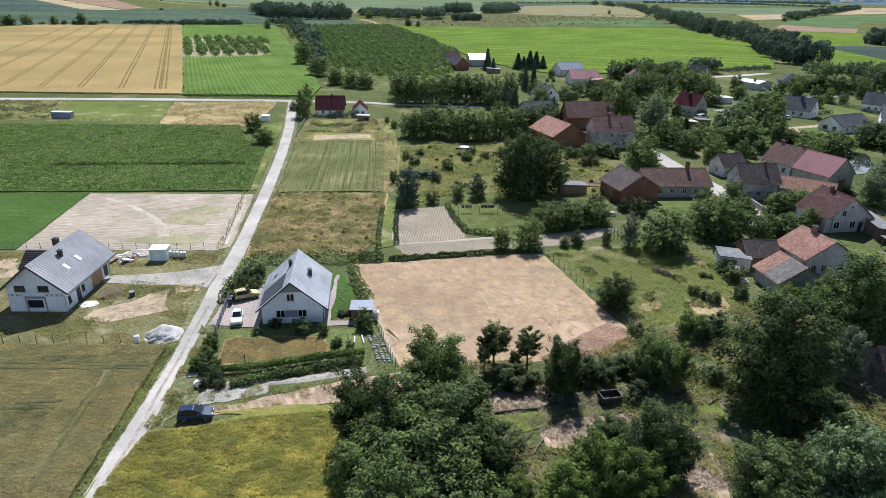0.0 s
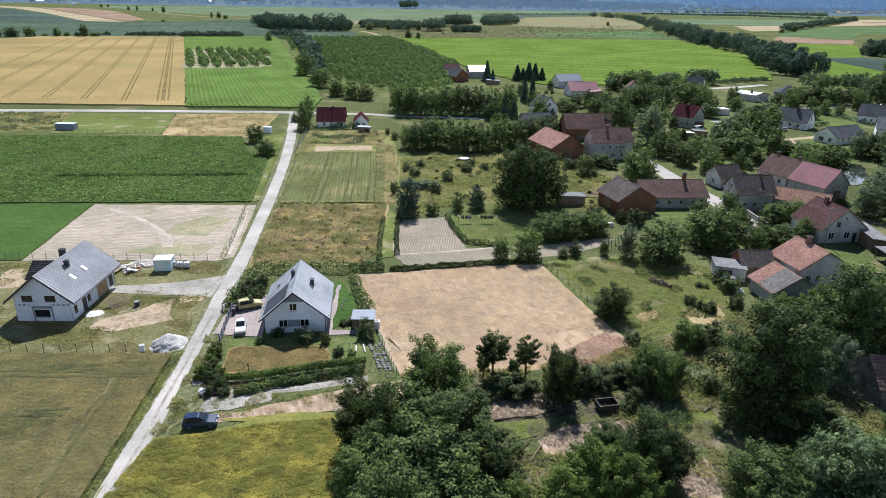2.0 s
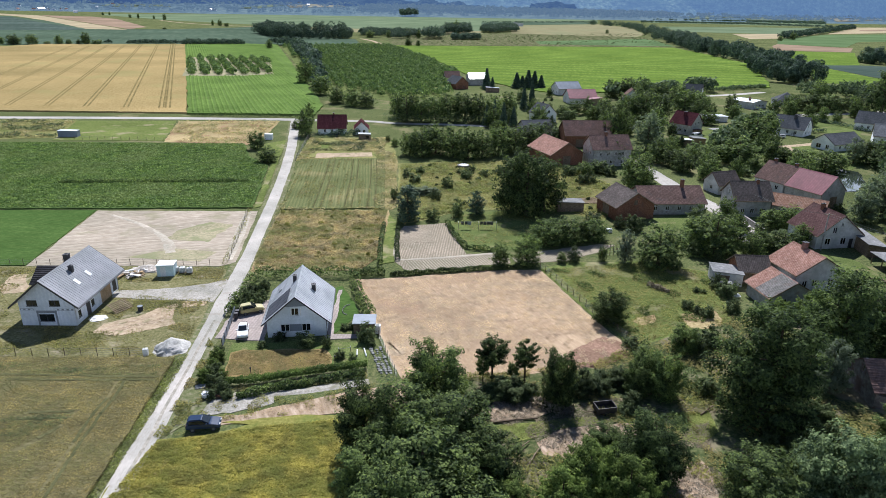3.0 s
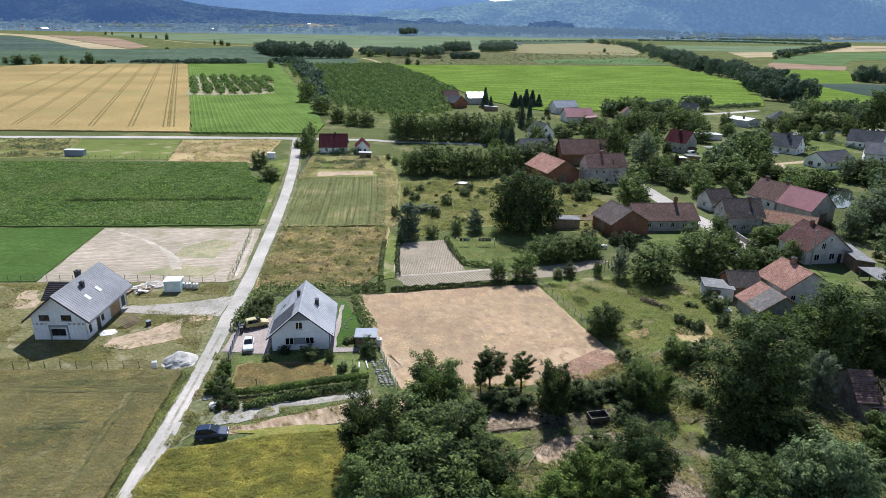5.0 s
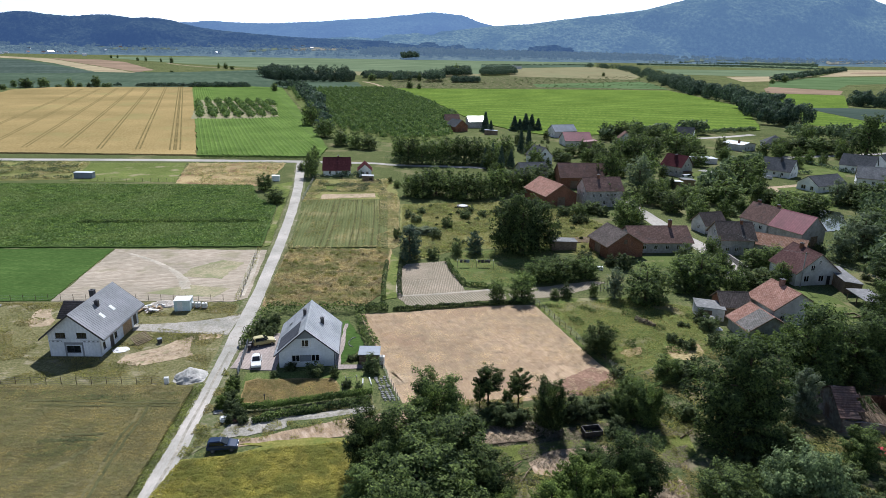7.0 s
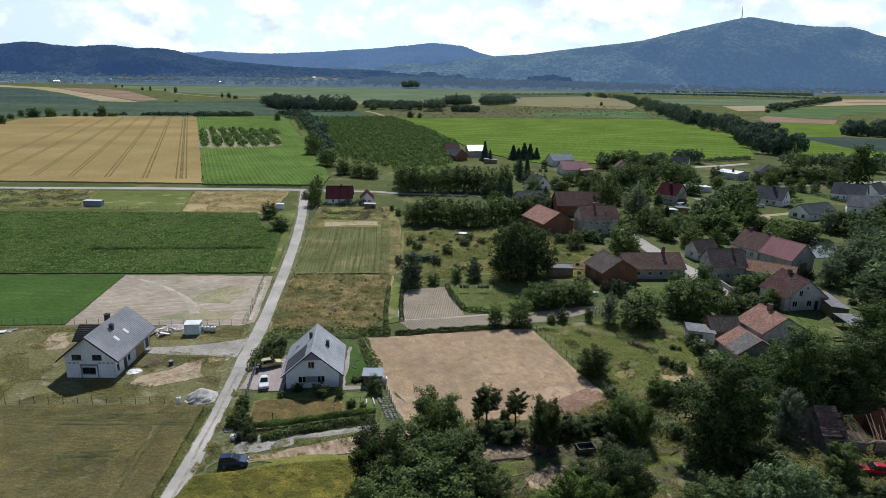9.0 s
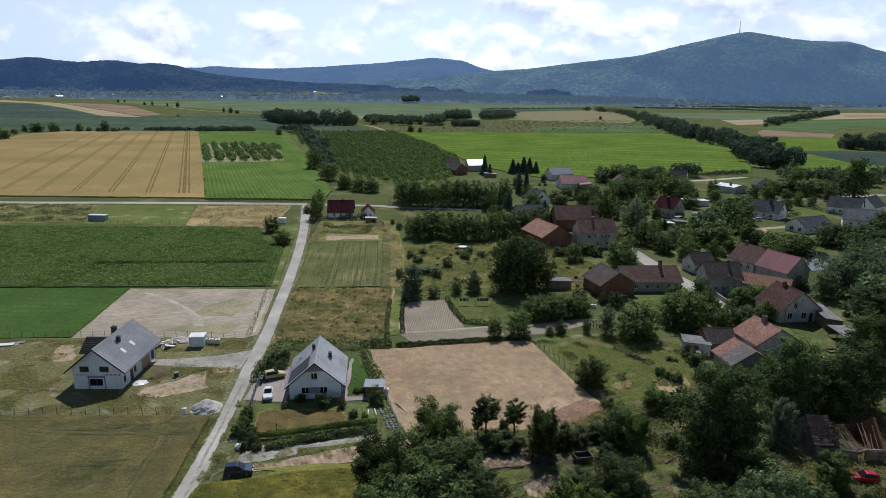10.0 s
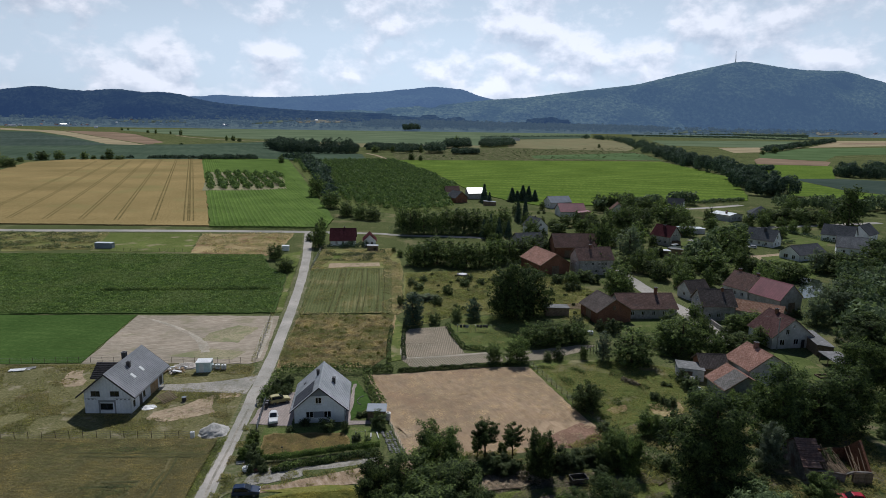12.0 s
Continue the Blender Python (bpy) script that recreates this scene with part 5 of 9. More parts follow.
field('vegetable_bed', [(13.6, 121.2), (20.7, 125.2), (33.5, 129.8), (37.4, 129.6), (33.2, 125.4), (24.5, 119.6), (18, 118.2), (13.8, 118.2)], m_rows_slant, 0.05, 'long narrow tilled vegetable bed')
field('garden_lawn', [(0.2, 143), (3.6, 151.6), (25.6, 155.3), (21.4, 129.1), (10.3, 124.2), (4.6, 125.3)], m_lawn, 0.05, 'mown green garden lawn behind hedges')
field('orchard_meadow', [(18.3, 114.8), (25.5, 118.9), (41.6, 120.3), (55, 114), (48.5, 93.4), (38.5, 88.9), (29.2, 83.9), (25.4, 93.6)], m_meadow, 0.04, 'sunny green meadow with dry patches')
field('wild_meadow', [(-16.8, 204.8), (19.4, 211.7), (40.1, 204.7), (51.5, 173.6), (38.8, 146.4), (25.8, 156.4), (3.6, 153.1), (-10.6, 141.1), (-13, 152.1)], m_dry, 0.05, 'wild green and yellow grassland with bushes')
field('front_meadow', [(-34.4, 59.2), (-28.8, 60.5), (-22.7, 63.4), (-14, 64.9), (-4.9, 64.9), (-1.2, 45.2), (-35.7, 42.1), (-36.3, 50.8)], m_gold, 0.1, 'long golden green meadow grass on a slope')
field('dirt_track', [(-32.9, 63.8), (-26, 64.6), (-19.2, 67.8), (-10.2, 71.3), (-2.1, 73.4), (-1.9, 67.4), (-14, 65.2), (-23.4, 63.3), (-28.3, 62.3)], m_dirt, 0.06, 'dry straw-strewn dirt track')
field('gravel_patch', [(-34.0, 65.6), (-32.4, 68.2), (-29.4, 69.4), (-25.4, 69.0), (-22.6, 68.8), (-22.4, 67.4), (-25.4, 65.9), (-29.4, 64.4), (-32.6, 63.8)], m_gravel, 0.064, 'patch of loose grey-white gravel')
ribbon('gravel_strip', [(-28.4, 69.0, 0.35), (-24.9, 69.3, 0.5), (-20.2, 70.0, 0.4), (-17.1, 71.0, 0.6), (-13.7, 72.0, 0.7), (-10.6, 72.9, 0.5)], 0.5, m_gravel, 0.07, 'narrow strip of grey gravel below the vines')
field('dust_strip', [(-30.8, 71.6), (-24, 72.8), (-17, 74.9), (-11.2, 76.9), (-10.8, 74.2), (-16, 72.6), (-24, 70.4), (-29.6, 69.4)], m_verge, 0.06, 'dry weedy ground between the vines')
field('mown_strip', [(-27.8, 63.0), (-23.0, 64.0), (-18.4, 64.7), (-11, 65.2), (-11, 64.0), (-18, 63.6), (-23, 62.3)], m_gold, 0.108, 'mown green strip along the meadow')
field('bare_patch', [(-9.4, 84.6), (-6.2, 83.2), (-6.0, 80.6), (-8.2, 80.2)], m_sand, 0.07, 'pale trodden corner of the straw field')
field('dry_patch', [(40.7, 96.0), (47.2, 97.1), (46.4, 92.9), (44.8, 90.9), (40.3, 90.4)], m_heath, 0.07, 'trampled brown patch in the meadow')
field('dry_patch', [(31.2, 92.6), (36.1, 95.4), (35, 92.6), (32.6, 91.4)], m_heath, 0.07, 'trampled brown patch in the meadow')
field('seed_rows', [(-11.2, 128.6), (-11.6, 136.4), (-9.6, 139.4), (-3.6, 140.4), (-3.2, 129.2)], m_rows_across, 0.075, 'vegetable rows across the tilled plot')
field('slanting_rows', [(-9.0, 118.3), (2.5, 119.9), (9.3, 122.2), (13.2, 120.3), (13.0, 117.7), (-7.0, 112.6)], m_rows_slant, 0.075, 'slanting vegetable rows on grey-brown soil')
ribbon('garden_path', [(-12.0, 138.0), (-11.5, 128), (-10.6, 119.4), (-6, 119.1), (3, 121.2), (11, 123.4)], 0.35, m_palesoil, 0.1, 'pale trodden path round the vegetable plot')
field('dry_lawn', [(-32.2, 79.8), (-30.6, 80.8), (-18.6, 81.6), (-16.6, 79), (-16.8, 75.8), (-26, 73.9), (-31.2, 73.2)], m_drylawn, 0.075, 'sun-dried brown front lawn')
field('front_lawn', [(-32.9, 82.7), (-17.2, 84), (-11.6, 83.1), (-11, 74.6), (-30.1, 72.7), (-32.5, 78.8)], m_lawn, 0.05, 'green front lawn of the white house')
field('side_lawn', [(-20.8, 103.7), (-19.4, 105.1), (-14.9, 94.2), (-15.9, 90.9), (-17.6, 86.7), (-18.4, 87.1)], m_grassfield, 0.06, 'narrow bright green lawn beside the house')
field('back_lawn', [(-35, 99.2), (-33, 101.1), (-32, 96.5), (-33.7, 95)], m_lawn, 0.05, 'green lawn behind the paved yard')
field('building_site', [(-116, 109), (-84.2, 111.5), (-47.1, 113), (-43.3, 111.9), (-40.9, 96.6), (-38.9, 79.4), (-42.2, 77.7), (-68.1, 77.5), (-94, 75.6)], m_yard, 0.03, 'worn grass round the unfinished house')
field('sand_patch', [(-55.9, 85.4), (-55.6, 88.6), (-51.4, 91.3), (-48.8, 95.2), (-46.8, 96.5), (-46.4, 93.5), (-45.2, 90.6), (-44.2, 88.6), (-46.6, 86.8), (-50.0, 85.4), (-53, 84.6)], m_sand, 0.06, 'bare sandy patch with wheel marks')
field('sand_patch', [(-45.4, 94.6), (-42.2, 95.6), (-42.2, 97.9), (-46.4, 96.9)], m_sand, 0.06, 'bare sandy patch in the worn grass')
field('sand_patch', [(-81.9, 101), (-82.7, 107.2), (-80.3, 107.9), (-76, 100), (-79.1, 98.3)], m_sand, 0.06, 'bare sandy patch in the worn grass')
field('site_drive', [(-60.3, 101.4), (-57, 100.9), (-50.1, 102.6), (-44.5, 104.9), (-42.0, 107), (-41.2, 106), (-40.9, 97.1), (-42.5, 97.3), (-54.9, 97.6), (-59.2, 98.2)], m_gravel, 0.08, 'grey gravel drive of the unfinished house')
field('right_floor', [(-3.8, 73), (21.9, 77.7), (29.5, 83.7), (48.9, 95.7), (85.5, 86.8), (65.2, 44.7), (-8, 42.8), (-1.9, 65)], m_scrub, 0.03, 'rough shaded grass and weeds under trees')
field('dusty_ground', [(1.6, 69.0), (6.2, 69.6), (11.2, 69.0), (13.2, 66.4), (10.6, 65.0), (5.9, 64.2), (2.4, 65.6)], m_dirt, 0.06, 'bare dusty ground among weeds')
field('dusty_ground', [(11.2, 60.2), (13.8, 62.6), (16.2, 63.3), (21.7, 64.3), (25.4, 64.2), (22.6, 61.4), (19.8, 58.8), (14.6, 57.2), (11.8, 58.0)], m_dirt, 0.06, 'bare dusty ground among weeds')
field('dusty_ground', [(25.8, 57.2), (30.4, 57.8), (30.2, 53.8), (29.2, 48.4), (19.6, 48.2)], m_dirt, 0.06, 'bare dusty ground among weeds')
field('dusty_ground', [(26.3, 73.7), (28.3, 73.7), (29.6, 70.3), (25.2, 70.8)], m_dirt, 0.06, 'bare dusty ground among weeds')
field('grass_glade', [(6.0, 63.4), (10.6, 64.0), (16, 65.2), (22.3, 66.2), (28.4, 66.9), (34.8, 67.4), (34.2, 63.2), (31.0, 60.4), (28.6, 61.6), (27.8, 64.3), (22.0, 64.6), (15.4, 63.4), (11.8, 61.4), (8.8, 60.2), (6.4, 60.0)], m_glade, 0.07, 'sunlit green strip of grass under trees')
field('village_green', [(122.4, 238.8), (149.9, 250.9), (153.4, 226.2), (131.7, 203.1), (120.3, 214.7)], m_lawn, 0.05, 'mown green garden in the village')
field('village_green', [(86, 247), (111.3, 276), (121, 282), (123, 272), (115.2, 252), (100.5, 242)], m_lawn, 0.05, 'mown green garden by the red-roofed house')
field('village_green', [(176.1, 315.1), (187.1, 319.7), (188.2, 287.7), (176.4, 270.2), (160.9, 278.2)], m_lawn, 0.05, 'mown green lawn between hedges')
field('village_green', [(82.9, 129.2), (86.9, 121.8), (87.2, 112.6), (82.8, 108.2), (76.5, 115), (77.5, 121.3)], m_lawn, 0.05, 'sunny mown lawn beside the white gabled house')
field('village_green', [(51.2, 149.4), (66.5, 155.2), (62.1, 143.2), (48.9, 139.1)], m_lawn, 0.05, 'grass strip beside the long brick barn')
water_sheet('pond', [(130, 208.6), (135.7, 203.4), (128.9, 188.2), (120.6, 179.2), (115.4, 177.6), (121.7, 191.2)])
ribbon('lane_verge', [(-34.6, 36.2, 2.4), (-34.8, 51, 2.4), (-36.0, 65, 2.2), (-37.2, 77.2, 2.0), (-38.3, 90, 2.0), (-39.8, 105, 2.6), (-41.6, 120, 2.2), (-43.6, 135, 2.2), (-47.6, 165, 2.3), (-54, 205, 2.4), (-58.6, 230, 2.4), (-69.3, 284.6, 3)], 3.0, m_verge, 0.07, 'worn dusty grass verge of the lane')
LANE = [(-34.3, 36.2, 1.37), (-34.6, 44, 1.37), (-34.85, 50, 1.37), (-35.25, 55, 1.42), (-35.65, 60, 1.37), (-36.1, 65, 1.25), (-36.6, 70, 1.2), (-37.03, 75, 1.14), (-37.43, 80, 1.08), (-38.36, 90, 1.14), (-39.1, 98, 1.48), (-39.78, 105, 1.42), (-41.49, 120, 1.31), (-43.51, 135, 1.31), (-45.48, 150, 1.37), (-47.61, 165, 1.37), (-50.66, 185, 1.42), (-53.98, 205, 1.54), (-58.54, 230, 1.6), (-62.6, 250, 1.71), (-69.8, 286.6, 2.28)]
ribbon('gravel_lane', LANE, 2.3, m_lane, 0.12, 'pale dusty gravel lane')
ribbon('lane_crown', [(x + 0.15 + 0.1 * math.sin(k * 2.1), y, 0.05 + 0.07 * (k % 3)) for k, (x, y, h) in enumerate(LANE[:10])], 0.2, m_crown, 0.15, 'worn brown middle strip of the lane')
ribbon('cross_road', [(-309.1, 279.7), (-220.2, 279.1), (-155.4, 284), (-103.9, 286.7), (-70, 287.6), (-51, 286.3)], 2.6, m_asph, 0.13, 'pale worn asphalt road across the plain')
ribbon('cross_road', [(-51, 286.3), (-35.2, 286.3), (-24.4, 282.8), (-3.6, 281.7), (17, 279.3)], 1.8, m_asph, 0.12, 'pale worn asphalt road between fields')
ribbon('village_road', [(63.6, 214), (65.4, 200), (66.7, 188), (68.0, 174.5), (70.0, 165.5), (71.6, 157), (71.8, 145.5), (70.6, 137), (70.3, 131.5)], 2.5, m_asph, 0.12, 'grey village road between hedges')
ribbon('village_road', [(150, 396), (178, 408), (205, 424)], 2.5, m_asph, 0.12, 'light concrete road behind the bungalow')
ribbon('village_road', [(160, 318), (178.8, 326), (207, 334.6), (253, 349)], 2.5, m_asph, 0.12, 'light concrete road past the new houses')
ribbon('village_path', [(126.1, 244.5), (136.1, 246.4), (151.2, 253.3)], 1.6, m_sand, 0.12, 'sandy driveway curving over the lawn')
ribbon('village_path', [(132.2, 243.9), (130.7, 233.3), (133.7, 226.6)], 0.9, m_sand, 0.12, 'sandy track curving over the lawn')
ribbon('field_track', [(-143.1, 1062.7), (-112.8, 981.4), (-76.3, 823.3)], 2.6, m_sand, 0.2, 'sandy field track at the orchard corner')
ribbon('field_track', [(-879.4, 2017.1), (-736.1, 1808.3), (-591.7, 1652.1), (-463.2, 1567.8)], 3.0, m_sand, 0.2, 'pale field track over the plain')
ribbon('foot_path', [(-82.5, 144.5, 0.5), (-74, 139, 0.7), (-66.5, 132.5, 0.8), (-61.5, 126.8, 1.2), (-58, 120, 1.6)], 0.8, m_palesoil, 0.08, 'pale trodden path across the bare field')
field('lane_apron', [(-35.2, 57), (-33.6, 60), (-31.5, 63.5), (-30.5, 68), (-32.2, 72), (-34.6, 77), (-35.6, 72), (-35.2, 65)], m_verge, 0.085, 'dusty gravelly ground beside the lane')
field('straw_stain', [(16.5, 78.2), (21.5, 84.6), (25.4, 87.2), (28.6, 84.4), (27.6, 80.6), (22, 77.8)], m_straindark, 0.062, 'reddish bare corner of the straw field')
ribbon('bare_margin', [(-44.8, 116.5, 0.9), (-47.3, 132, 1.2), (-50.4, 149, 0.8)], 1.0, m_palesoil, 0.09, 'pale sandy margin of the bare field')
field('bare_weeds', [(-63, 128), (-52.5, 127), (-51, 139), (-57, 141), (-62, 134)], m_weedy, 0.075, 'thin green weeds on the bare field')
field('bare_weeds', [(-66, 117), (-50, 115.5), (-48.5, 121), (-58, 122.5)], m_weedy, 0.075, 'thin green weeds on the bare field')

# ---- the unfinished house ----
W3 = "window"
unfinished = house("unfinished_house", "unfinished white block house with a grey metal roof", -64.1, 94.6, 1.5, 8.7, 14.4, 4.3, 3.6, m_metalroof, m_block, side=1.15, gable=0.75,
    holes={"front": [(2.9, 0.75, 2.4, 1.3, W3), (1.3, 3.45, 1.7, 1.05, W3), (4.9, 3.45, 1.7, 1.05, W3)],
           "right": [(0.9, 0.9, 0.9, 1.3, W3), (3.4, 0.0, 1.3, 2.3, "door"), (5.0, 1.0, 1.0, 1.2, W3), (8.2, 0.0, 3.6, 2.5, "wood"), (12.4, 0.2, 1.4, 2.1, "door")], "left": [(3, 0.9, 1.5, 1.3, W3), (8, 0.9, 1.5, 1.3, W3)]},
    chimneys=[(-1.0, 2.4, 1.5, 0.8, m_dark), (1.4, -1.0, 1.15, 0.6, m_dark)], trim=m_dark, win_mat=m_dark, seams=0.55, thick=0.26)
bm = bmesh.new()
for u0, u1, z0, z1 in ((-4.2, -2.1, 2.72, 3.05), (1.3, 4.2, 2.72, 3.05), (-1.75, -1.45, 0.0, 2.6), (1.2, 1.5, 0.0, 2.6), (-1.75, 1.5, 2.25, 2.7)):
    add_box(bm, u0, u1, -7.2 - 0.012, -7.2 - 0.002, z0, z1)
part("lintel_band", bm, m_grout, unfinished, "dark grey mortared lintel band")
for k in range(11):
    if not 3 < k < 7:
        part("lintel_block", box(-4.1 + k * 0.76, -3.72 + k * 0.76, -7.222, -7.213, 2.76, 3.0), m_block, unfinished)
sl = 3.6 / 4.35
for y0 in (-3.0, 0.6):
    bm = bmesh.new()
    add_prism(bm, [(2.5, y0, 7.9 - 2.5 * sl + 0.29), (3.4, y0, 7.9 - 3.4 * sl + 0.29), (3.4, y0, 7.9 - 3.4 * sl + 0.37), (2.5, y0, 7.9 - 2.5 * sl + 0.37)], (0, 0.75, 0))
    part("skylight", bm, m_white, unfinished, "white roof window")
annex = base("house_annex", pose(-68.4, 99.5, 0, 0, 0, 1.5), "side annex with a dark brown tiled roof", "annex")
bm = bmesh.new()
add_box(bm, -3.2, -0.15, -2.6, 2.6, -0.3, 3.1)
part("wall", bm, m_block, annex)
bm = bmesh.new()
for s in (-1, 1):
    add_prism(bm, [(-3.9, 0, 5.25), (-3.9, s * 3.2, 3.0), (-3.9, s * 3.2, 3.15), (-3.9, 0, 5.4)], (5.2, 0, 0))
part("roof", bm, m_darktile, annex)
for s in (-1, 1):
    for k in range(9):
        f = (k + 0.5) / 9
        part("tile_course", box(-3.92, 1.32, s * 3.2 * f - 0.04, s * 3.2 * f + 0.04, 5.4 - 2.25 * f, 5.47 - 2.25 * f), m_dark, annex)

# ---- the white house ----
white = house("white_house", "white rendered house with a silver metal roof and solar panels", -24.15, 91.35, 7, 9.2, 12.0, 2.95, 4.0, m_silverroof, m_render, side=0.75, gable=0.55,
    holes={"front": [(2.1, 0.95, 1.35, 1.25, W3), (5.35, 0.95, 1.35, 1.25, W3), (3.75, 3.7, 1.25, 1.25, W3)],
           "right": [(2, 0.9, 1.4, 1.3, W3), (6, 0.1, 1.2, 2.1, "door"), (9, 0.9, 1.4, 1.3, W3)], "left": [(1.5, 0.9, 1.2, 1.3, W3), (5, 0.1, 1.1, 2.1, "door"), (8.5, 0.9, 1.2, 1.3, W3)], "back": [(2, 0.9, 1.4, 1.3, W3), (6, 0.9, 1.4, 1.3, W3)]},
    chimneys=[(-0.75, 1.3, 1.1, 0.55, m_dark), (2.3, 0.4, 1.15, 0.6, m_dark)], trim=m_dark, seams=0.6)
bm = bmesh.new()
add_box(bm, -1.15, 0.75, -6.013, -6.002, 1.0, 2.2)
part("grey_panel", bm, m_panelgrey, white, "grey cladding panel between the windows")
bm = bmesh.new()
add_prism(bm, [(-1.75, -6.008, 5.25), (1.75, -6.008, 5.25), (0, -6.008, 6.85)], (0, -0.03, 0))
part("gable_board", bm, m_panelgrey, white, "grey boarding in the gable top")
for sx in (-1, 1):
    bm = bmesh.new()
    add_prism(bm, [(sx * 0.75, -6.02, 3.62), (sx * 0.66, -6.02, 3.62), (sx * 0.66, -6.02, 5.0), (sx * 0.75, -6.02, 5.0)], (0, -0.03, 0))
    part("window_trim", bm, m_white, white)
sl = 4.0 / 4.6
for k in range(3):
    bm = bmesh.new()
    y0 = -5.9 + k * 1.75
    add_prism(bm, [(-1.25, y0, 6.95 - 1.25 * sl + 0.25), (-4.9, y0, 6.95 - 4.9 * sl + 0.25), (-4.9, y0, 6.95 - 4.9 * sl + 0.30), (-1.25, y0, 6.95 - 1.25 * sl + 0.30)], (0, 1.68, 0))
    part("solar_panel", bm, m_solar, white, "dark solar panel")
bm = bmesh.new()
add_prism(bm, [(-3.2, 2.2, 6.95 - 3.2 * sl + 0.2), (-3.7, 2.2, 6.95 - 3.7 * sl + 0.2), (-3.7, 2.2, 6.95 - 3.7 * sl + 0.27), (-3.2, 2.2, 6.95 - 3.2 * sl + 0.27)], (0, 0.6, 0))
part("skylight", bm, m_dark, white)
bm = bmesh.new()
add_tube(bm, [(4.62, -6.05, 0.05), (4.62, -6.05, 2.6), (5.2, -6.05, 2.75)], [0.06, 0.06, 0.06], 6)
part("downpipe", bm, m_dark, white)
field('paved_yard', [(-36.2, 84.2), (-28.3, 83.6), (-28.7, 87.5), (-30.3, 98.5), (-34, 97.5), (-36.3, 90)], m_paving, 0.09, 'reddish grey block-paved yard')
field('paved_path', [(-19.2, 84.6), (-13.6, 85.2), (-13.4, 86.4), (-17.9, 86.2), (-19.2, 103), (-19.9, 103)], m_paving, 0.09, 'reddish paved path along the house')
shed = flat_shed("garden_shed", "small garden shed with a light grey sheet roof", -13.1, 87.9, 3, 3.3, 3.0, 1.95, 0.05, m_blueroof, m_timber, holes={"front": [(0.5, 0.1, 1.0, 1.9, "gate")]})

# ---- site objects ----
tank = base("site_container", pose(-53.9, 108.9, 0, 0, 0, 8), "pale blue-white sheet metal site container", "container")
part("cabin_body", box(-1.55, 1.55, -1.3, 1.3, 0.1, 2.3, bevel=0.03), m_lightblue, tank)
part("roof", box(-1.65, 1.65, -1.4, 1.4, 2.31, 2.42, bevel=0.02), m_white, tank)
part("door", box(-0.9, 0.1, -1.33, -1.303, 0.15, 2.1), m_offwhite, tank)
part("skids", box(-1.5, 1.5, -1.2, 1.2, 0.0, 0.098), m_dark, tank)
src = None
for k, (x, y) in enumerate(((-52.75, 109.9), (-51.35, 109.8), (-49.95, 109.7))):
    if src is None:
        src = base("liquid_tote", pose(x, y, 0.06, 0, 0, 4), "white plastic liquid tote in a wire cage on a pallet", "tank", "white totes beside the container")
        part("bottle", box(-0.52, 0.52, -0.45, 0.45, 0.15, 1.12, bevel=0.08), m_white, src)
        bm = bmesh.new()
        for a in (-0.56, -0.28, 0, 0.28, 0.56):
            for s in (-1, 1):
                add_box(bm, a - 0.012, a + 0.012, s * 0.5 - 0.012, s * 0.5 + 0.012, 0.12, 1.15)
        for z in (0.35, 0.75, 1.14):
            for s in (-1, 1):
                add_box(bm, -0.57, 0.57, s * 0.515 - 0.01, s * 0.515 + 0.01, z, z + 0.02)
        for z in (0.35, 0.75, 1.14):
            for s in (-1, 1):
                add_box(bm, s * 0.56 - 0.01, s * 0.56 + 0.01, -0.525, 0.525, z, z + 0.02)
        part("cage", bm, m_wire, src)
        part("pallet", box(-0.58, 0.58, -0.5, 0.5, 0.0, 0.13), m_timber, src)
        part("cap", box(-0.12, 0.12, -0.12, 0.12, 1.122, 1.18, bevel=0.02), m_dark, src)
    else:
        copy_thing(src, pose(x, y, 0.06, 0, 0, 4 + k * 5))


def heap(name, label, x, y, rx, ry, h, material, seed, cat="heap"):
    bm = bmesh.new()
    bmesh.ops.create_icosphere(bm, subdivisions=4, radius=1)
    for v in bm.verts:
        n = noise.noise(v.co * 1.7 + Vector((seed, 0, 0))) * 0.25 + noise.noise(v.co * 5 + Vector((seed, 3, 0))) * 0.07
        d = math.hypot(v.co.x, v.co.y)
        v.co = Vector((v.co.x * rx * (1 + n), v.co.y * ry * (1 + n), max(-0.05, h * max(0, 1 - d * d) ** 1.3 * (1.0 + n) + 0.05 * n) if v.co.z > 0 else -0.06))
    bmesh.ops.remove_doubles(bm, verts=bm.verts, dist=0.001)
    ob = part(name, bm, material)
    ob.location = (x, y, 0.06)
    return tagged(ob, label, cat)


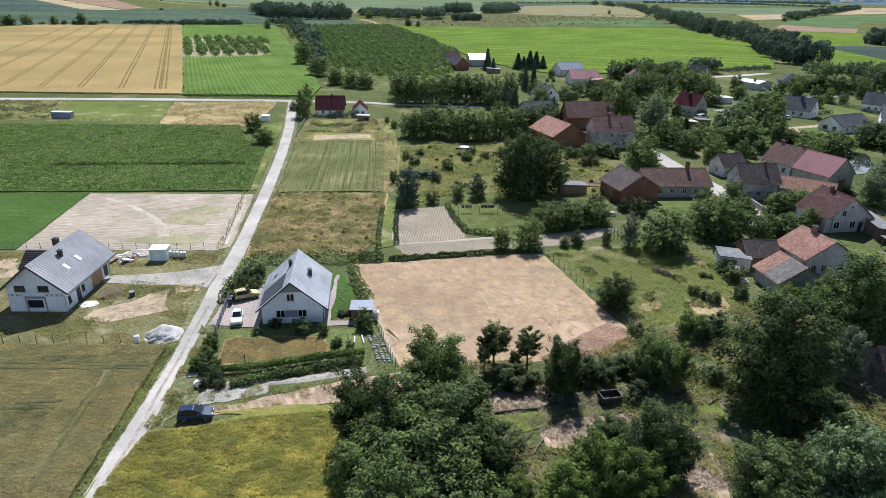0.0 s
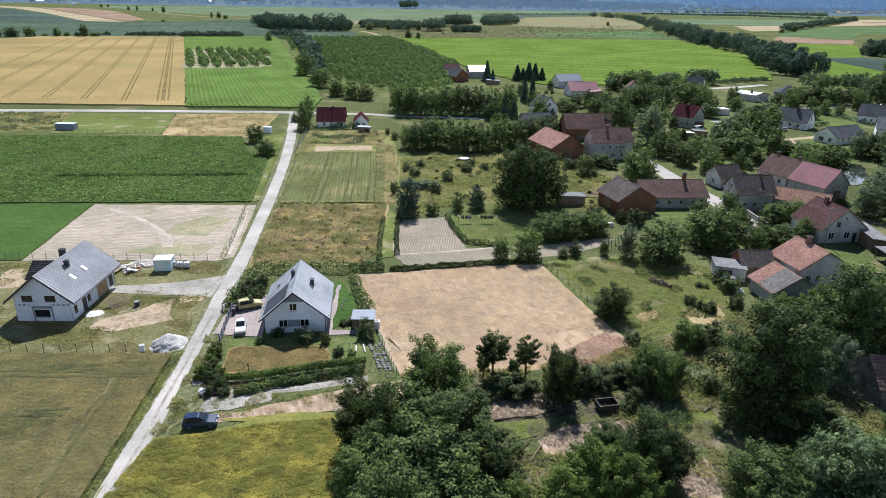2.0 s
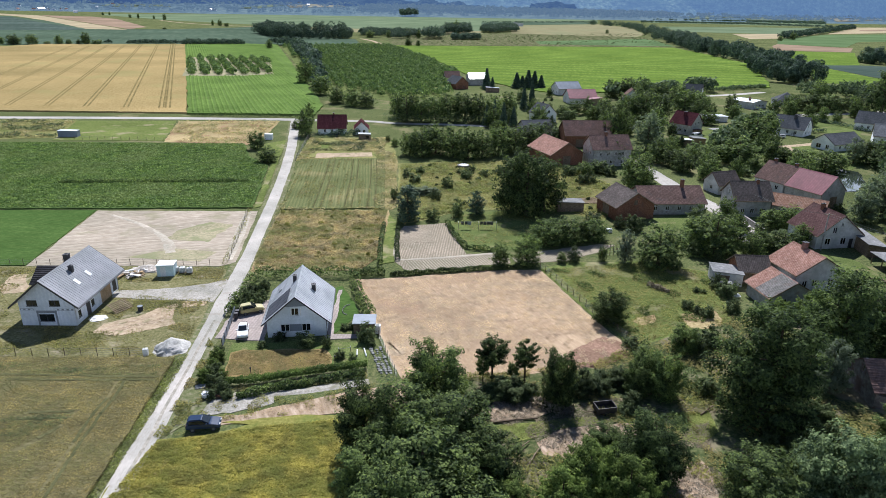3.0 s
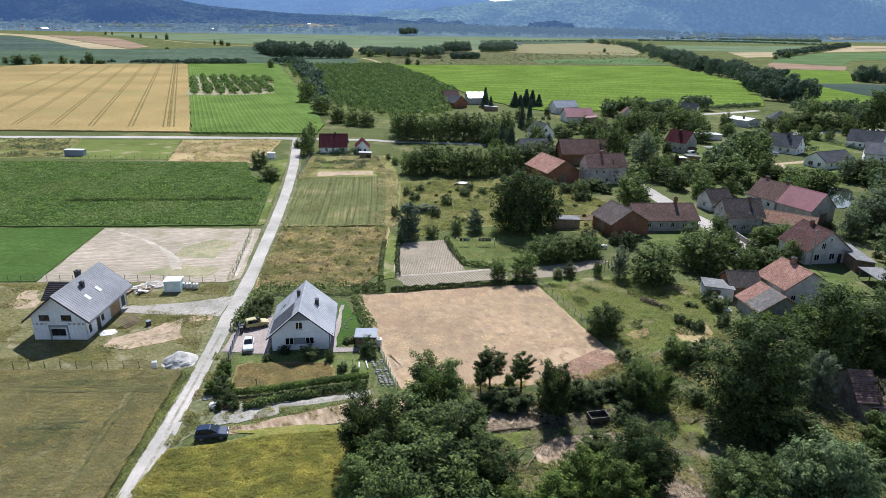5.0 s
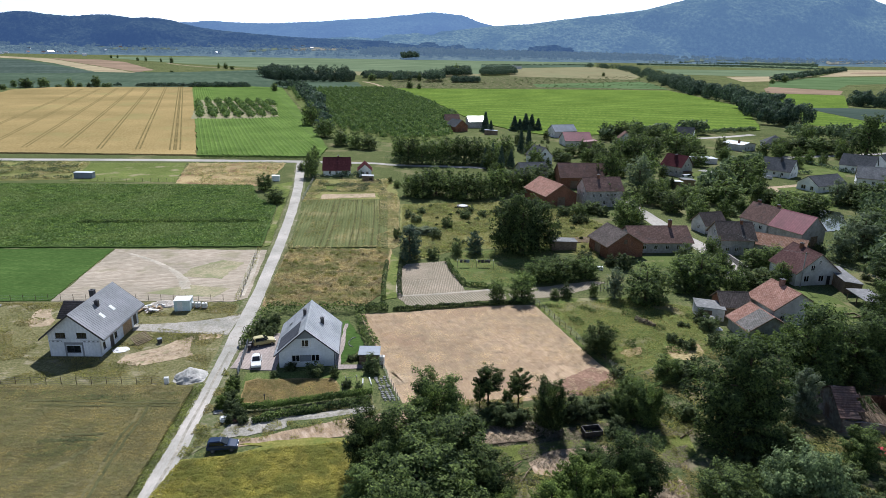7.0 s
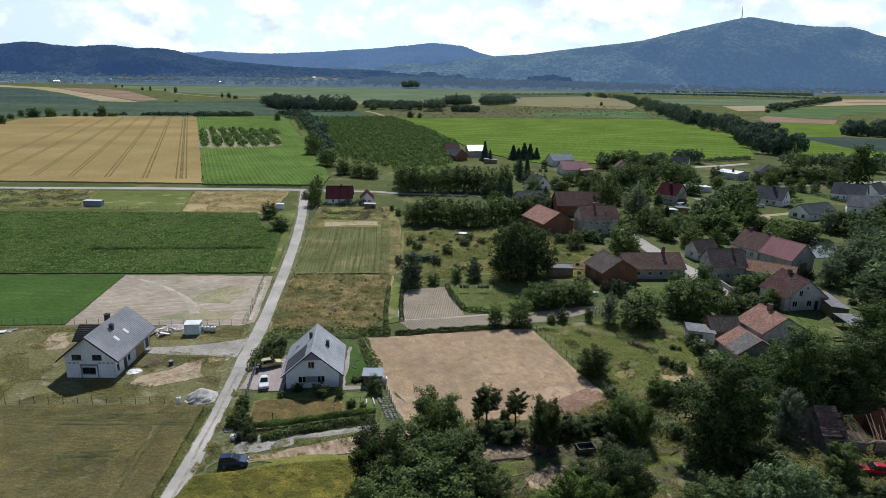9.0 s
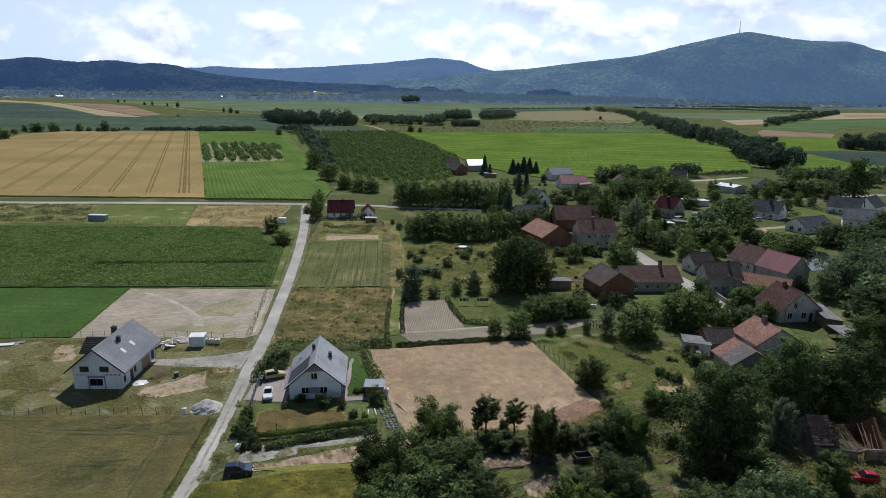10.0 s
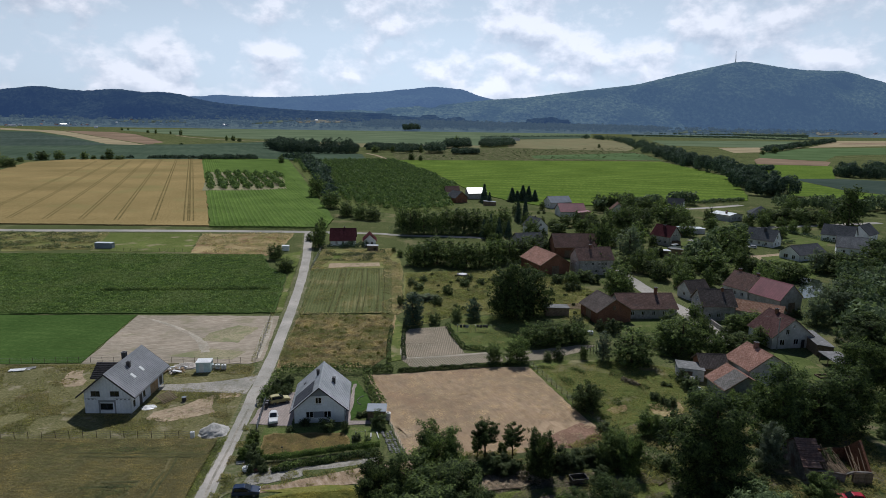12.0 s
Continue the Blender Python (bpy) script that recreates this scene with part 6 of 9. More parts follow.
gravel = heap("gravel_heap", "heap of light grey gravel beside the lane", -41.6, 80.9, 2.7, 2.4, 1.35, m_heap, 1.0)
tagged(gravel, "heap of light grey gravel beside the lane", "gravel", kind="stuff")
heap("sand_heap", "small pale heap of sand beside the gravel", -42.2, 79.0, 1.0, 0.7, 0.55, m_palestone, 3.0)
heap("plaster_heap", "low spill of white plaster and foil", -57.6, 90.2, 1.5, 1.3, 0.3, m_white, 6.0)
heap("rubble_heap", "low heap of pale building rubble", -58.5, 111.0, 3.4, 1.7, 0.8, m_rubble, 4.0)
r2 = np.random.default_rng(5)
for k in range(26):
    s = r2.uniform(0.2, 0.55)
    bm = box(-s, s, -s * 0.6, s * 0.6, -s * 0.3, s * 0.3, bevel=0.03)
    ob = part("rubble_block", bm, m_rubble if k % 3 else m_white)
    ob.matrix_basis = pose(-60.5 + r2.uniform(0, 6), 109.6 + r2.uniform(0, 3), 0.2 + s * 0.35, r2.uniform(-20, 20), r2.uniform(-20, 20), r2.uniform(0, 180))
    tagged(ob, "loose block of building rubble on the heap", "rubble", "rubble blocks by the container")
bag = base("bulk_bag", pose(-44.4, 78.6, 0.05, 0, 0, 10), "white cabinet box standing by the fence", "utility box")
part("box", box(-0.35, 0.35, -0.3, 0.3, 0, 1.2, bevel=0.04), m_white, bag)
bag = base("bulk_bag", pose(-31.7, 68.3, 0.05, 0, 0, 25), "white woven bulk bag beside the rubbish heap", "bag")
part("sack", box(-0.55, 0.55, -0.5, 0.5, 0, 0.85, bevel=0.2), m_white, bag)
for s in (-1, 1):
    bm = bmesh.new()
    add_tube(bm, [(s * 0.4, -0.2, 0.8), (s * 0.42, 0, 1.05), (s * 0.4, 0.2, 0.8)], [0.03, 0.03, 0.03], 5)
    part("strap", bm, m_white, bag)
p_white = plain("white_car_paint", (0.75, 0.76, 0.78), 0.25, 0, 0.03)
p_navy = plain("navy_car_paint", (0.02, 0.035, 0.075), 0.2, 0, 0.05)
p_red = plain("red_car_paint", (0.42, 0.012, 0.025), 0.25, 0, 0.05)
p_yellow = plain("faded_yellow_paint", (0.40, 0.355, 0.15), 0.5, 0, 0.1)
car("white_car", "small white hatchback parked on the paved yard", -32.1, 85.6, 194, p_white, 3.7, 1.6, 1.45)
car("navy_car", "dark navy estate car parked on the gravel", -29.6, 61.9, -80, p_navy, 4.0, 1.75, 1.5, 0.7)
car("red_car", "red hatchback parked beside the ruin", 60.7, 63.2, 82, p_red, 3.9, 1.65, 1.4)
car("white_van", "white delivery van parked in a garden", 101.9, 258.6, -60, p_white, 5.4, 2.0, 2.3, 1.0, True)
car("yellow_car", "pale yellow off-road car parked on the paved yard", -33.0, 93.4, -62, p_yellow, 4.0, 1.75, 1.65, 0.9)
car("silver_car", "silver car parked under the village trees", 131.7, 262.5, 70, m_silverroof, 4.3, 1.75, 1.45)
car("white_car", "white car parked on the gravel yard", 138.2, 263.0, 80, p_white, 4.4, 1.75, 1.45)
car("far_car", "dark car parked at the red-roofed house", -46.5, 250.5, 85, p_navy, 4.3, 1.75, 1.45)

# ---- village ----
def win_row(n, run, z, w=1.0, h=1.2, start=0.12):
    gap = run * (1 - 2 * start) / max(n, 1)
    return [(run * start + gap * (k + 0.5) - w / 2, z, w, h, W3) for k in range(n)]


house("brick_barn", "old brick barn with a grey tiled gable roof", 45.3, 153, 16, 10.4, 10.0, 3.7, 3.2, m_darktile, m_brick, holes={"left": [(3, 0, 3.2, 3.0, "gate")], "front": [(4.6, 3.9, 1.0, 1.2, "gate")]}, category="barn")
house("long_barn", "long low farmhouse with a weathered red-brown tile roof", 57.5, 158.6, -86, 10.6, 16.5, 3.1, 3.0, m_oldtile, m_greyrender, holes={"right": win_row(4, 16.5, 1.0)}, chimneys=[(0.3, 3.6, 2.0, 0.8, m_brick)])
house("grey_farmhouse", "old grey rendered farmhouse with a mossy tile roof", 77.6, 156.7, -90, 8.6, 9.4, 4.6, 3.6, m_darktile, m_greyrender, holes={"right": [*win_row(3, 9.4, 1.0), (6.8, 0, 1.2, 2.2, "door")], "front": [*win_row(2, 8.6, 1.2), (3.8, 4.9, 1.0, 1.2, W3)]}, chimneys=[(0.5, 2.0, 1.0, 0.6, m_brick)])
house("dark_roof_house", "large house with a dark purple-brown tile roof", 95.8, 175.9, 26, 9.4, 9.6, 4.6, 4.0, m_oldtile, m_cream, holes={"left": win_row(3, 9.6, 2.2), "front": win_row(2, 9.4, 2.2)}, chimneys=[(0.4, 3, 1.2, 0.8, m_brick), (0.5, -3.6, 1.2, 0.8, m_brick)], gable=0.1)
house("crimson_barn", "grey barn with a bright crimson sheet metal roof", 100.3, 166.0, 26, 9.4, 11.0, 4.6, 4.0, m_crimson, m_greyrender, holes={"front": [(3.5, 0, 3, 3.2, "gate")]}, gable=0.1, category="barn")
house("orange_outbuilding", "low outbuilding with a patchy orange tile roof", 89.5, 153.5, 53, 7.5, 12.5, 3.2, 2.0, m_orangetile, m_greyrender, holes={"left": win_row(3, 12.5, 1.0)}, category="outbuilding")
house("white_gable_house", "white gabled house with a dark maroon tile roof", 86.2, 135.0, 9, 11.0, 9.6, 3.2, 4.4, m_plumtile, m_cream, holes={"front": [(2.2, 0.9, 1.3, 1.5, W3), (6.0, 0.9, 1.3, 1.5, W3), (3.6, 3.6, 1.0, 1.4, W3), (5.4, 5.2, 0.6, 0.9, W3), (8.1, 0, 1.0, 2.2, "door")], "left": win_row(2, 9.6, 1.0)}, chimneys=[(-0.4, 1.5, 1.2, 0.7, m_brick)], side=0.3)
flat_shed("lean_to_shed", "long lean-to shed with a grey sheet roof", 93.0, 130.9, -8, 3.8, 12.6, 2.9, 0.4, m_sheetroof, m_timber, holes={"left": [(1, 0, 3, 2.0, "gate")]})
shelter = base("open_shelter", pose(91.0, 118.0, 0, 0, 0, -2), "open timber shelter with a grey sheet roof", "shelter")
for x in (-2.0, 2.0):
    for y in (-3.4, 0, 3.4):
        part("post", box(x - 0.08, x + 0.08, y - 0.08, y + 0.08, -0.2, 2.35), m_timber, shelter)
bm = bmesh.new()
add_prism(bm, [(-2.5, -3.9, 2.36), (2.5, -3.9, 2.3), (2.5, -3.9, 2.42), (-2.5, -3.9, 2.48)], (0, 7.8, 0))
part("roof", bm, m_sheetroof, shelter)
part("back_wall", box(1.9, 1.98, -3.3, 3.3, -0.2, 2.28), m_timber, shelter)
van_ = base("caravan", pose(92.8, 112.8, 0, 0, 0, 10), "small white caravan parked on the lawn", "caravan")
part("body", box(-1.0, 1.0, -0.8, 0.8, 0.45, 2.0, bevel=0.25), m_white, van_)
part("window", box(-0.6, 0.6, -0.83, -0.802, 1.2, 1.65, bevel=0.01), m_glass, van_)
for x in (-0.95, 0.95):
    bm = bmesh.new()
    add_tube(bm, [(x - 0.08, 0, 0.3), (x + 0.08, 0, 0.3)], [0.3, 0.3], 12)
    part("wheel", bm, m_dark, van_)
house("red_roof_house", "small house with a bright red tile roof", 69.0, 110.6, 11, 10.0, 8.2, 3.8, 3.0, m_redtile, m_cream, holes={"front": [(1.5, 1, 1.0, 1.3, W3), (3.6, 1, 1.0, 1.3, W3), (7, 1, 1.1, 1.3, W3)], "left": win_row(2, 8.2, 1.0)}, chimneys=[(-0.2, 1.0, 1.3, 0.8, m_redtile)])
half = house("half_red_house", "low house with half red and half grey tiles", 60.4, 102.0, 8, 8.6, 7.0, 2.6, 2.5, m_redtile, m_greyrender, holes={"front": win_row(2, 8.6, 0.9)})
bm = bmesh.new()
sl = 2.5 / 4.3
add_prism(bm, [(-0.1, -3.85, 5.1 - 0.1 * sl + 0.165), (-4.75, -3.85, 5.1 - 4.75 * sl + 0.165), (-4.75, -3.85, 5.1 - 4.75 * sl + 0.2), (-0.1, -3.85, 5.1 - 0.1 * sl + 0.2)], (0, 4.4, 0))
part("grey_tiles", bm, m_greytile, half, "replaced grey tiles")
house("stone_shed", "dark stone shed with an old dark tile roof", 59.2, 112.4, -92, 5.6, 5.6, 2.7, 2.0, m_darktile, m_brick, holes={"right": [(1.0, 0, 1.4, 2.2, "gate"), (3.6, 1.0, 0.8, 0.9, W3)]}, category="shed")
flat_shed("white_garage", "flat-roofed white garage with a grey felt roof", 54.0, 110.6, -12, 5.4, 4.6, 2.7, 0.2, m_felt, m_cream, "garage", holes={"front": [(0.6, 0, 2.4, 2.1, "gate")]})
house("old_barn", "old brick barn with a faded red tile roof", 36.6, 213.5, 21, 12.0, 16.0, 4.0, 3.6, m_redtile, m_brick, holes={"front": [(4.5, 0, 3, 3.2, "gate")]}, category="barn")
house("long_tile_barn", "long barn with a weathered red-brown tile roof", 53.0, 243.0, -87, 12.5, 18.5, 4.6, 4.4, m_oldtile, m_brick, holes={"right": [(4, 0, 3, 3, "gate"), (12, 0, 3, 3, "gate")]}, category="barn")
house("two_storey_farmhouse", "tall grey two-storey farmhouse with a patched tile roof", 53.6, 210.6, -81, 9.6, 13.2, 5.8, 3.8, m_oldtile, m_greyrender, holes={"right": [*win_row(4, 13.2, 3.6, 0.9, 1.2), *win_row(3, 13.2, 0.9)], "front": win_row(2, 9.6, 3.6)}, chimneys=[(0.2, -1.0, 1.2, 0.8, m_brick)], side=0.3)
flat_shed("flat_shed", "flat-roofed grey shed at the edge of the meadow", 31.6, 155.8, 3, 6.8, 3.6, 2.6, 0.2, m_felt, m_timber, holes={"front": [(2, 0, 1, 2, "gate")]})
house("grey_cottage", "cottage with a low grey roof among trees", 35.5, 261, -75, 9.5, 12, 3.0, 3.0, m_slate, m_greyrender)
house("pale_gable_house", "pale rendered house with a steep grey roof", 43.5, 296, 24, 8.5, 10, 4.0, 4.0, m_slate, m_whitewall, holes={"front": [*win_row(2, 8.5, 1.0), (3.7, 4.2, 1.2, 1.4, W3)]}, chimneys=[(0.4, 1, 1.0, 0.6, m_dark)])
house("blue_roof_house", "house with a pale blue sheet roof", 71.5, 398, -72, 10, 15, 4.0, 3.4, m_blueroof, m_cream, holes={"front": win_row(2, 10, 1.2)})
house("crimson_roof_house", "bungalow with a dusky crimson roof", 73.0, 360, -84, 13, 15.5, 3.4, 4.0, m_crimson, m_cream, holes={"right": win_row(3, 15.5, 1.0)})
flat_shed("crimson_porch", "side shed with a crimson sheet roof", 79.0, 350.5, 6, 7, 5, 3.4, -0.8, m_crimson, m_timber)
house("brown_cottage", "small cottage with a brown roof behind trees", 103, 365, -10, 9, 10, 3.6, 4, m_oldtile, m_cream)
house("red_village_house", "tall village house with a maroon-red roof", 101.5, 271, 38, 8.6, 10, 4.6, 4.2, m_maroon, m_greyrender, holes={"front": [*win_row(2, 8.6, 1.2), *win_row(2, 8.6, 4.3, 0.9, 1.1, 0.22)], "left": win_row(3, 10, 1.2)}, chimneys=[(-1.5, 0, 1.8, 1.0, m_maroon)])
house("bungalow", "modern bungalow with a flat pale roof", 164.6, 353, 32, 12, 13, 3.6, 0.9, m_offwhite, m_cream, holes={"front": win_row(3, 12, 1.0), "right": win_row(3, 13, 1.0)}, chimneys=[(-3, -2, 1.0, 0.9, m_brick), (3, 2, 1.0, 0.9, m_brick)])
house("far_gable_house", "white gabled house with a dark roof by the bright field", 148.7, 396, 60, 9, 11, 3.4, 4.0, m_slate, m_whitewall, holes={"front": win_row(2, 9, 1.0)})
house("hipped_house", "new house with a grey hipped roof", 189, 362, -20, 13, 14, 3.2, 4.2, m_slate, m_cream, hip=1.0)
house("dark_new_house", "new white house with a dark slate roof", 148, 273, 42, 9, 13, 3.2, 4.4, m_slate, m_whitewall, holes={"front": [*win_row(2, 9, 0.9), (3.8, 3.6, 1.4, 1.6, W3)], "left": win_row(3, 13, 0.9)}, chimneys=[(-0.8, -1, 1.6, 0.9, m_dark)], trim=m_dark)
house("dark_bungalow", "white bungalow with a dark slate roof", 150.5, 243, -66, 9.5, 16, 2.9, 3.0, m_slate, m_whitewall, holes={"front": [(2, 0.6, 2, 1.6, W3), (6, 0.6, 1.4, 1.6, W3)], "right": win_row(4, 16, 0.9)}, trim=m_dark)
house("white_new_house", "new white house with a grey slate roof", 191.5, 286, 48, 9.5, 13.5, 3.6, 4.2, m_slate, m_whitewall, holes={"left": win_row(4, 13.5, 1.0), "front": [*win_row(2, 9.5, 1.0), *win_row(2, 9.5, 4.2, 0.8, 1.1, 0.25)]}, trim=m_dark)
house("white_new_house", "white house with a dark roof beside the road", 207, 292, -50, 9, 13, 3.4, 4.2, m_slate, m_whitewall, holes={"right": win_row(3, 13, 1.0), "front": win_row(2, 9, 1.0)}, trim=m_dark)
house("white_new_house", "white house with a light grey roof", 178, 254, 62, 9, 12, 3.6, 4.0, m_felt, m_whitewall, holes={"left": win_row(3, 12, 1.0), "front": [*win_row(2, 9, 1.0), (4, 4, 1, 1.2, W3)]})
house("red_lane_house", "white house with a deep maroon roof at the crossroads", -48.2, 258.6, -84, 9.6, 11.0, 2.7, 4.4, m_maroon, m_whitewall, holes={"right": [*win_row(3, 11, 0.9), (8.8, 0, 1.2, 2.1, "door")]}, chimneys=[(-0.3, 0.6, 1.0, 0.6, m_brick)])
house("maroon_annex", "small white gabled house with a maroon roof", -36.2, 258, 8, 5.4, 8, 2.6, 2.6, m_maroon, m_whitewall, holes={"front": [(1.0, 0.8, 1.2, 1.2, W3), (3.2, 0.8, 1.0, 1.2, W3)]})
flat_shed("plot_shed", "small timber shed with a pale sheet roof", -33.2, 244.5, 8, 4.6, 2.8, 2.4, 0.2, m_silverroof, m_timber, holes={"front": [(2.6, 0.6, 1.4, 1.0, "window")]})
house("far_farmhouse", "farmhouse with a brown tile roof by the orchard", 1.0, 452, -80, 9, 10, 4, 3.6, m_oldtile, m_greyrender)
house("far_grey_house", "brick house with a dark grey roof by the orchard", 4.5, 419, 35, 10, 11, 3.6, 4.0, m_slate, m_brick)
house("far_white_barn", "barn with a glaring white sheet metal roof", 18.5, 443, -80, 13, 13, 4.4, 3.2, m_whiteroof, m_greyrender, category="barn")
flat_shed("far_shed", "small shed with a pale sheet roof", 26.5, 402, 5, 8, 4, 3, 0.5, m_blueroof, m_timber)
house("white_hut", "small white cottage with a dark roof by the lane", 79.5, 177.0, -72, 6.4, 7.2, 3.0, 2.8, m_darktile, m_cream, holes={"front": win_row(1, 6.4, 1.0)})
flat_shed("maroon_shed", "narrow shed with a maroon sheet roof", 84.3, 171.5, 5, 7.5, 3.0, 3.4, 0.6, m_maroon, m_timber)
flat_shed("garden_hut", "small wooden hut in a village garden", 98, 247.5, 8, 5.5, 4.0, 2.6, 0.4, m_felt, m_newwood)
flat_shed("garden_hut", "small hut with a white roof in a village garden", 92, 243, 8, 4.0, 3.4, 2.6, 0.2, m_offwhite, m_timber)
flat_shed("garden_hut", "small red-brown hut beside the van", 104.5, 266, 8, 3.6, 3.0, 2.4, 0.2, m_oldtile, m_timber)
flat_shed("field_barn", "grey barn far out on the plain", 198, 1985, 10, 26, 18, 11, 3, m_blueroof, m_cream, "barn")
flat_shed("store_roof", "long low store with a pale sheet roof", 125, 303, 8, 13, 6, 3, 0.4, m_offwhite, m_cream)
flat_shed("field_container", "dark grey metal container on a meadow", -147.5, 240.5, 4, 7.2, 2.6, 2.4, 0.1, m_offwhite, m_blueroof, "container", over=0.05)
flat_shed("white_hut", "small white hut beside the lane", -70.2, 241.8, 5, 2.9, 2.4, 2.1, 0.1, m_white, m_offwhite, over=0.08)

# ---- the ruin ----
ruin = base("ruined_house", pose(61.9, 72.4, 0, 0, 0, -4) @ Matrix.Scale(0.88, 4), "ruined house with a collapsed tile roof and bare rafters", "ruin")
bm = bmesh.new()
wall_cells(bm, 9.0, lambda u: 2.8 + (4.5 - abs(u - 4.5)) * 0.75, [(4.0, 3.6, 0.8, 1.2)], 0.4, pose(-5.5, 4.5, 0, 0, 0, -90))
part("wall", bm, m_ruinwall, ruin, "pale gable wall")
bm = bmesh.new()
wall_cells(bm, 9.0, lambda u: 2.2 + (4.5 - abs(u - 4.5)) * 0.9, [], 0.4, pose(6.0, -4.5, 0, 0, 0, 90))
part("wall", bm, m_brick, ruin, "dark brick gable wall")
for yy, m_ in ((-4.5, m_ruinwall), (4.1, m_brick)):
    bm = bmesh.new()
    wall_cells(bm, 11.4, lambda u: 2.3 + 0.25 * math.sin(u * 1.9) - (0.7 if 5 < u < 8 else 0), [(2, 0.8, 1, 1.2), (7, 0, 1.3, 1.8)], 0.4, pose(-5.4, yy, 0))
    part("wall", bm, m_, ruin)
for s in (-1, 1):
    for k in range(9):
        bm = bmesh.new()
        f0, f1 = k / 9, (k + 0.96) / 9
        z0, z1 = 6.1 - 3.4 * f0, 6.1 - 3.4 * f1
        end = -2.0 - 0.9 * noise.noise((k * 0.8, s, 0)) - (0.6 if k > 6 else 0)
        add_prism(bm, [(-5.9, s * 4.7 * f0, z0), (-5.9, s * 4.7 * f1, z1), (-5.9, s * 4.7 * f1, z1 + 0.1), (-5.9, s * 4.7 * f0, z0 + 0.06)], (end + 5.9, 0, 0))
        part("tile_course", bm, m_oldtile, ruin)
r3 = np.random.default_rng(3)
for k in range(18):
    bm = bmesh.new()
    x = -1.8 + 0.4 * k
    drop = r3.uniform(0, 1.8)
    add_tube(bm, [(x, -4.2, 2.4 - drop * 0.3), (x + r3.uniform(-1.4, 1.4), r3.uniform(-1, 1.5), 5.2 - drop * 1.4)], [0.07, 0.06], 5)
    part("rafter", bm, m_timber, ruin)
for k in range(7):
    bm = box(-0.22, 0.22, -0.03, 0.03, 0, 2.4)
    b_ = part("plank", bm, m_timber, ruin)
    b_.matrix_basis = pose(3.0 + k * 0.48, -4.62, -0.1, 4 + k % 3, 0, 0)
heap("ruin_debris", "heap of broken timber and rubble inside the ruin", 63.4, 72.4, 2.9, 2.9, 1.3, m_timber, 12.0)

# ---- far villages ----
for k, (x, y) in enumerate(((-2291, 3262), (-2278, 3287), (-2374, 3491), (-2197, 3528), (-2183, 3568), (-2128, 3540), (-2121, 3577), (-2065, 3552), (-2037, 3554), (-2211, 3659), (-1759, 3138), (-1927, 3828), (-1302, 3656), (-1283, 3657),
                            (-1279, 4167), (-1255, 4196), (-942, 3954), (-897, 3984), (-830, 3916), (2618, 4069), (2759, 4247), (2621, 3992), (2779, 4171), (2443, 3724), (1837, 4106), (-2397, 3721), (-1948, 3689), (-2240, 3600), (-2290, 3540), (2700, 4100), (2740, 4010), (2500, 3800))):
    big = k in (1, 4, 6, 12, 15)
    far_house = house("distant_house", "tiny pale house in a distant village", x, y, 70 + 23 * k, 12 + 6 * big, 18 + 22 * big, 6, 5, (m_redtile, m_slate, m_whiteroof, m_oldtile)[k % 4] if not big else m_whiteroof, m_render, ridge=False)
    far_house.location.z = apron(x, y)

# ---- trees ----
grow('broad', [(-1.2, 67, 9.7, 4.5), (-9, 58.3, 9.3, 3.9), (-4.3, 56.3, 9.6, 4.8), (1.1, 55, 9.4, 5), (-2.3, 49.7, 9.4, 6), (5, 52.2, 7.3, 3.6), (-8.1, 50.9, 6.7, 3.8), (-4.8, 45.1, 8.5, 4.4), (1.1, 43.8, 8.2, 4.9)])
grow('broad', [(14.9, 68.5, 8.3, 2.6), (27.4, 92.6, 5.6, 3.1), (27.4, 72.6, 6, 2.3), (36.6, 83.1, 4.5, 2.3), (29.4, 70.6, 6.8, 2.6), (26.0, 71.0, 5.0, 1.8), (16.3, 117.5, 6.3, 3.1), (10.8, 116.6, 4.8, 2), (43.4, 118.1, 8.2, 5.5)])
grow('ash', [(22.6, 53.6, 8.9, 3.9), (18.4, 57.2, 4.6, 2.5), (40.6, 65.4, 16.0, 6.2), (59.1, 81.3, 14.5, 6.2), (67.2, 84.2, 11.3, 5.5), (73.1, 86.3, 12.6, 5.1)])
grow('young', [(6.6, 73.7, 7, 2.2), (11.2, 73.9, 6.1, 1.8), (5.2, 72.6, 4.6, 1.1), (9.4, 72.8, 3.6, 1.0)])
grow('lush', [(15.3, 50.2, 7.4, 3.3), (19.2, 49, 6.6, 3.2), (12.2, 48, 5.9, 3.1), (14.6, 54.6, 3.4, 1.8), (17.2, 54.6, 3.8, 2.0), (20.2, 54.0, 3.2, 1.8), (6.9, 47.6, 4.6, 2.4)])
grow('broad', [(33.0, 49.9, 7.2, 4.0), (40.5, 53.2, 6, 2.9), (55.3, 61.6, 5.2, 2.6)])
grow('ash', [(16.3, 152.3, 15, 5.2), (19.8, 150.1, 16.5, 5.9), (24.7, 154.3, 13.9, 5.3)])
grow('lush', [(57, 94.6, 3.6, 2.2), (61, 94.2, 4.4, 2.6), (64.6, 95.2, 4.0, 2.2)])
grow('shrub', [(63.2, 73.6, 2.6, 1.6), (60.6, 67.4, 1.0, 1.0), (50.6, 57.6, 3.0, 2.2)])
grow('silver', [(53.4, 73, 7.7, 2.3), (36.9, 119.4, 7.2, 1.9)])
grow('vine', [(41, 48.8, 10.7, 5.1)])
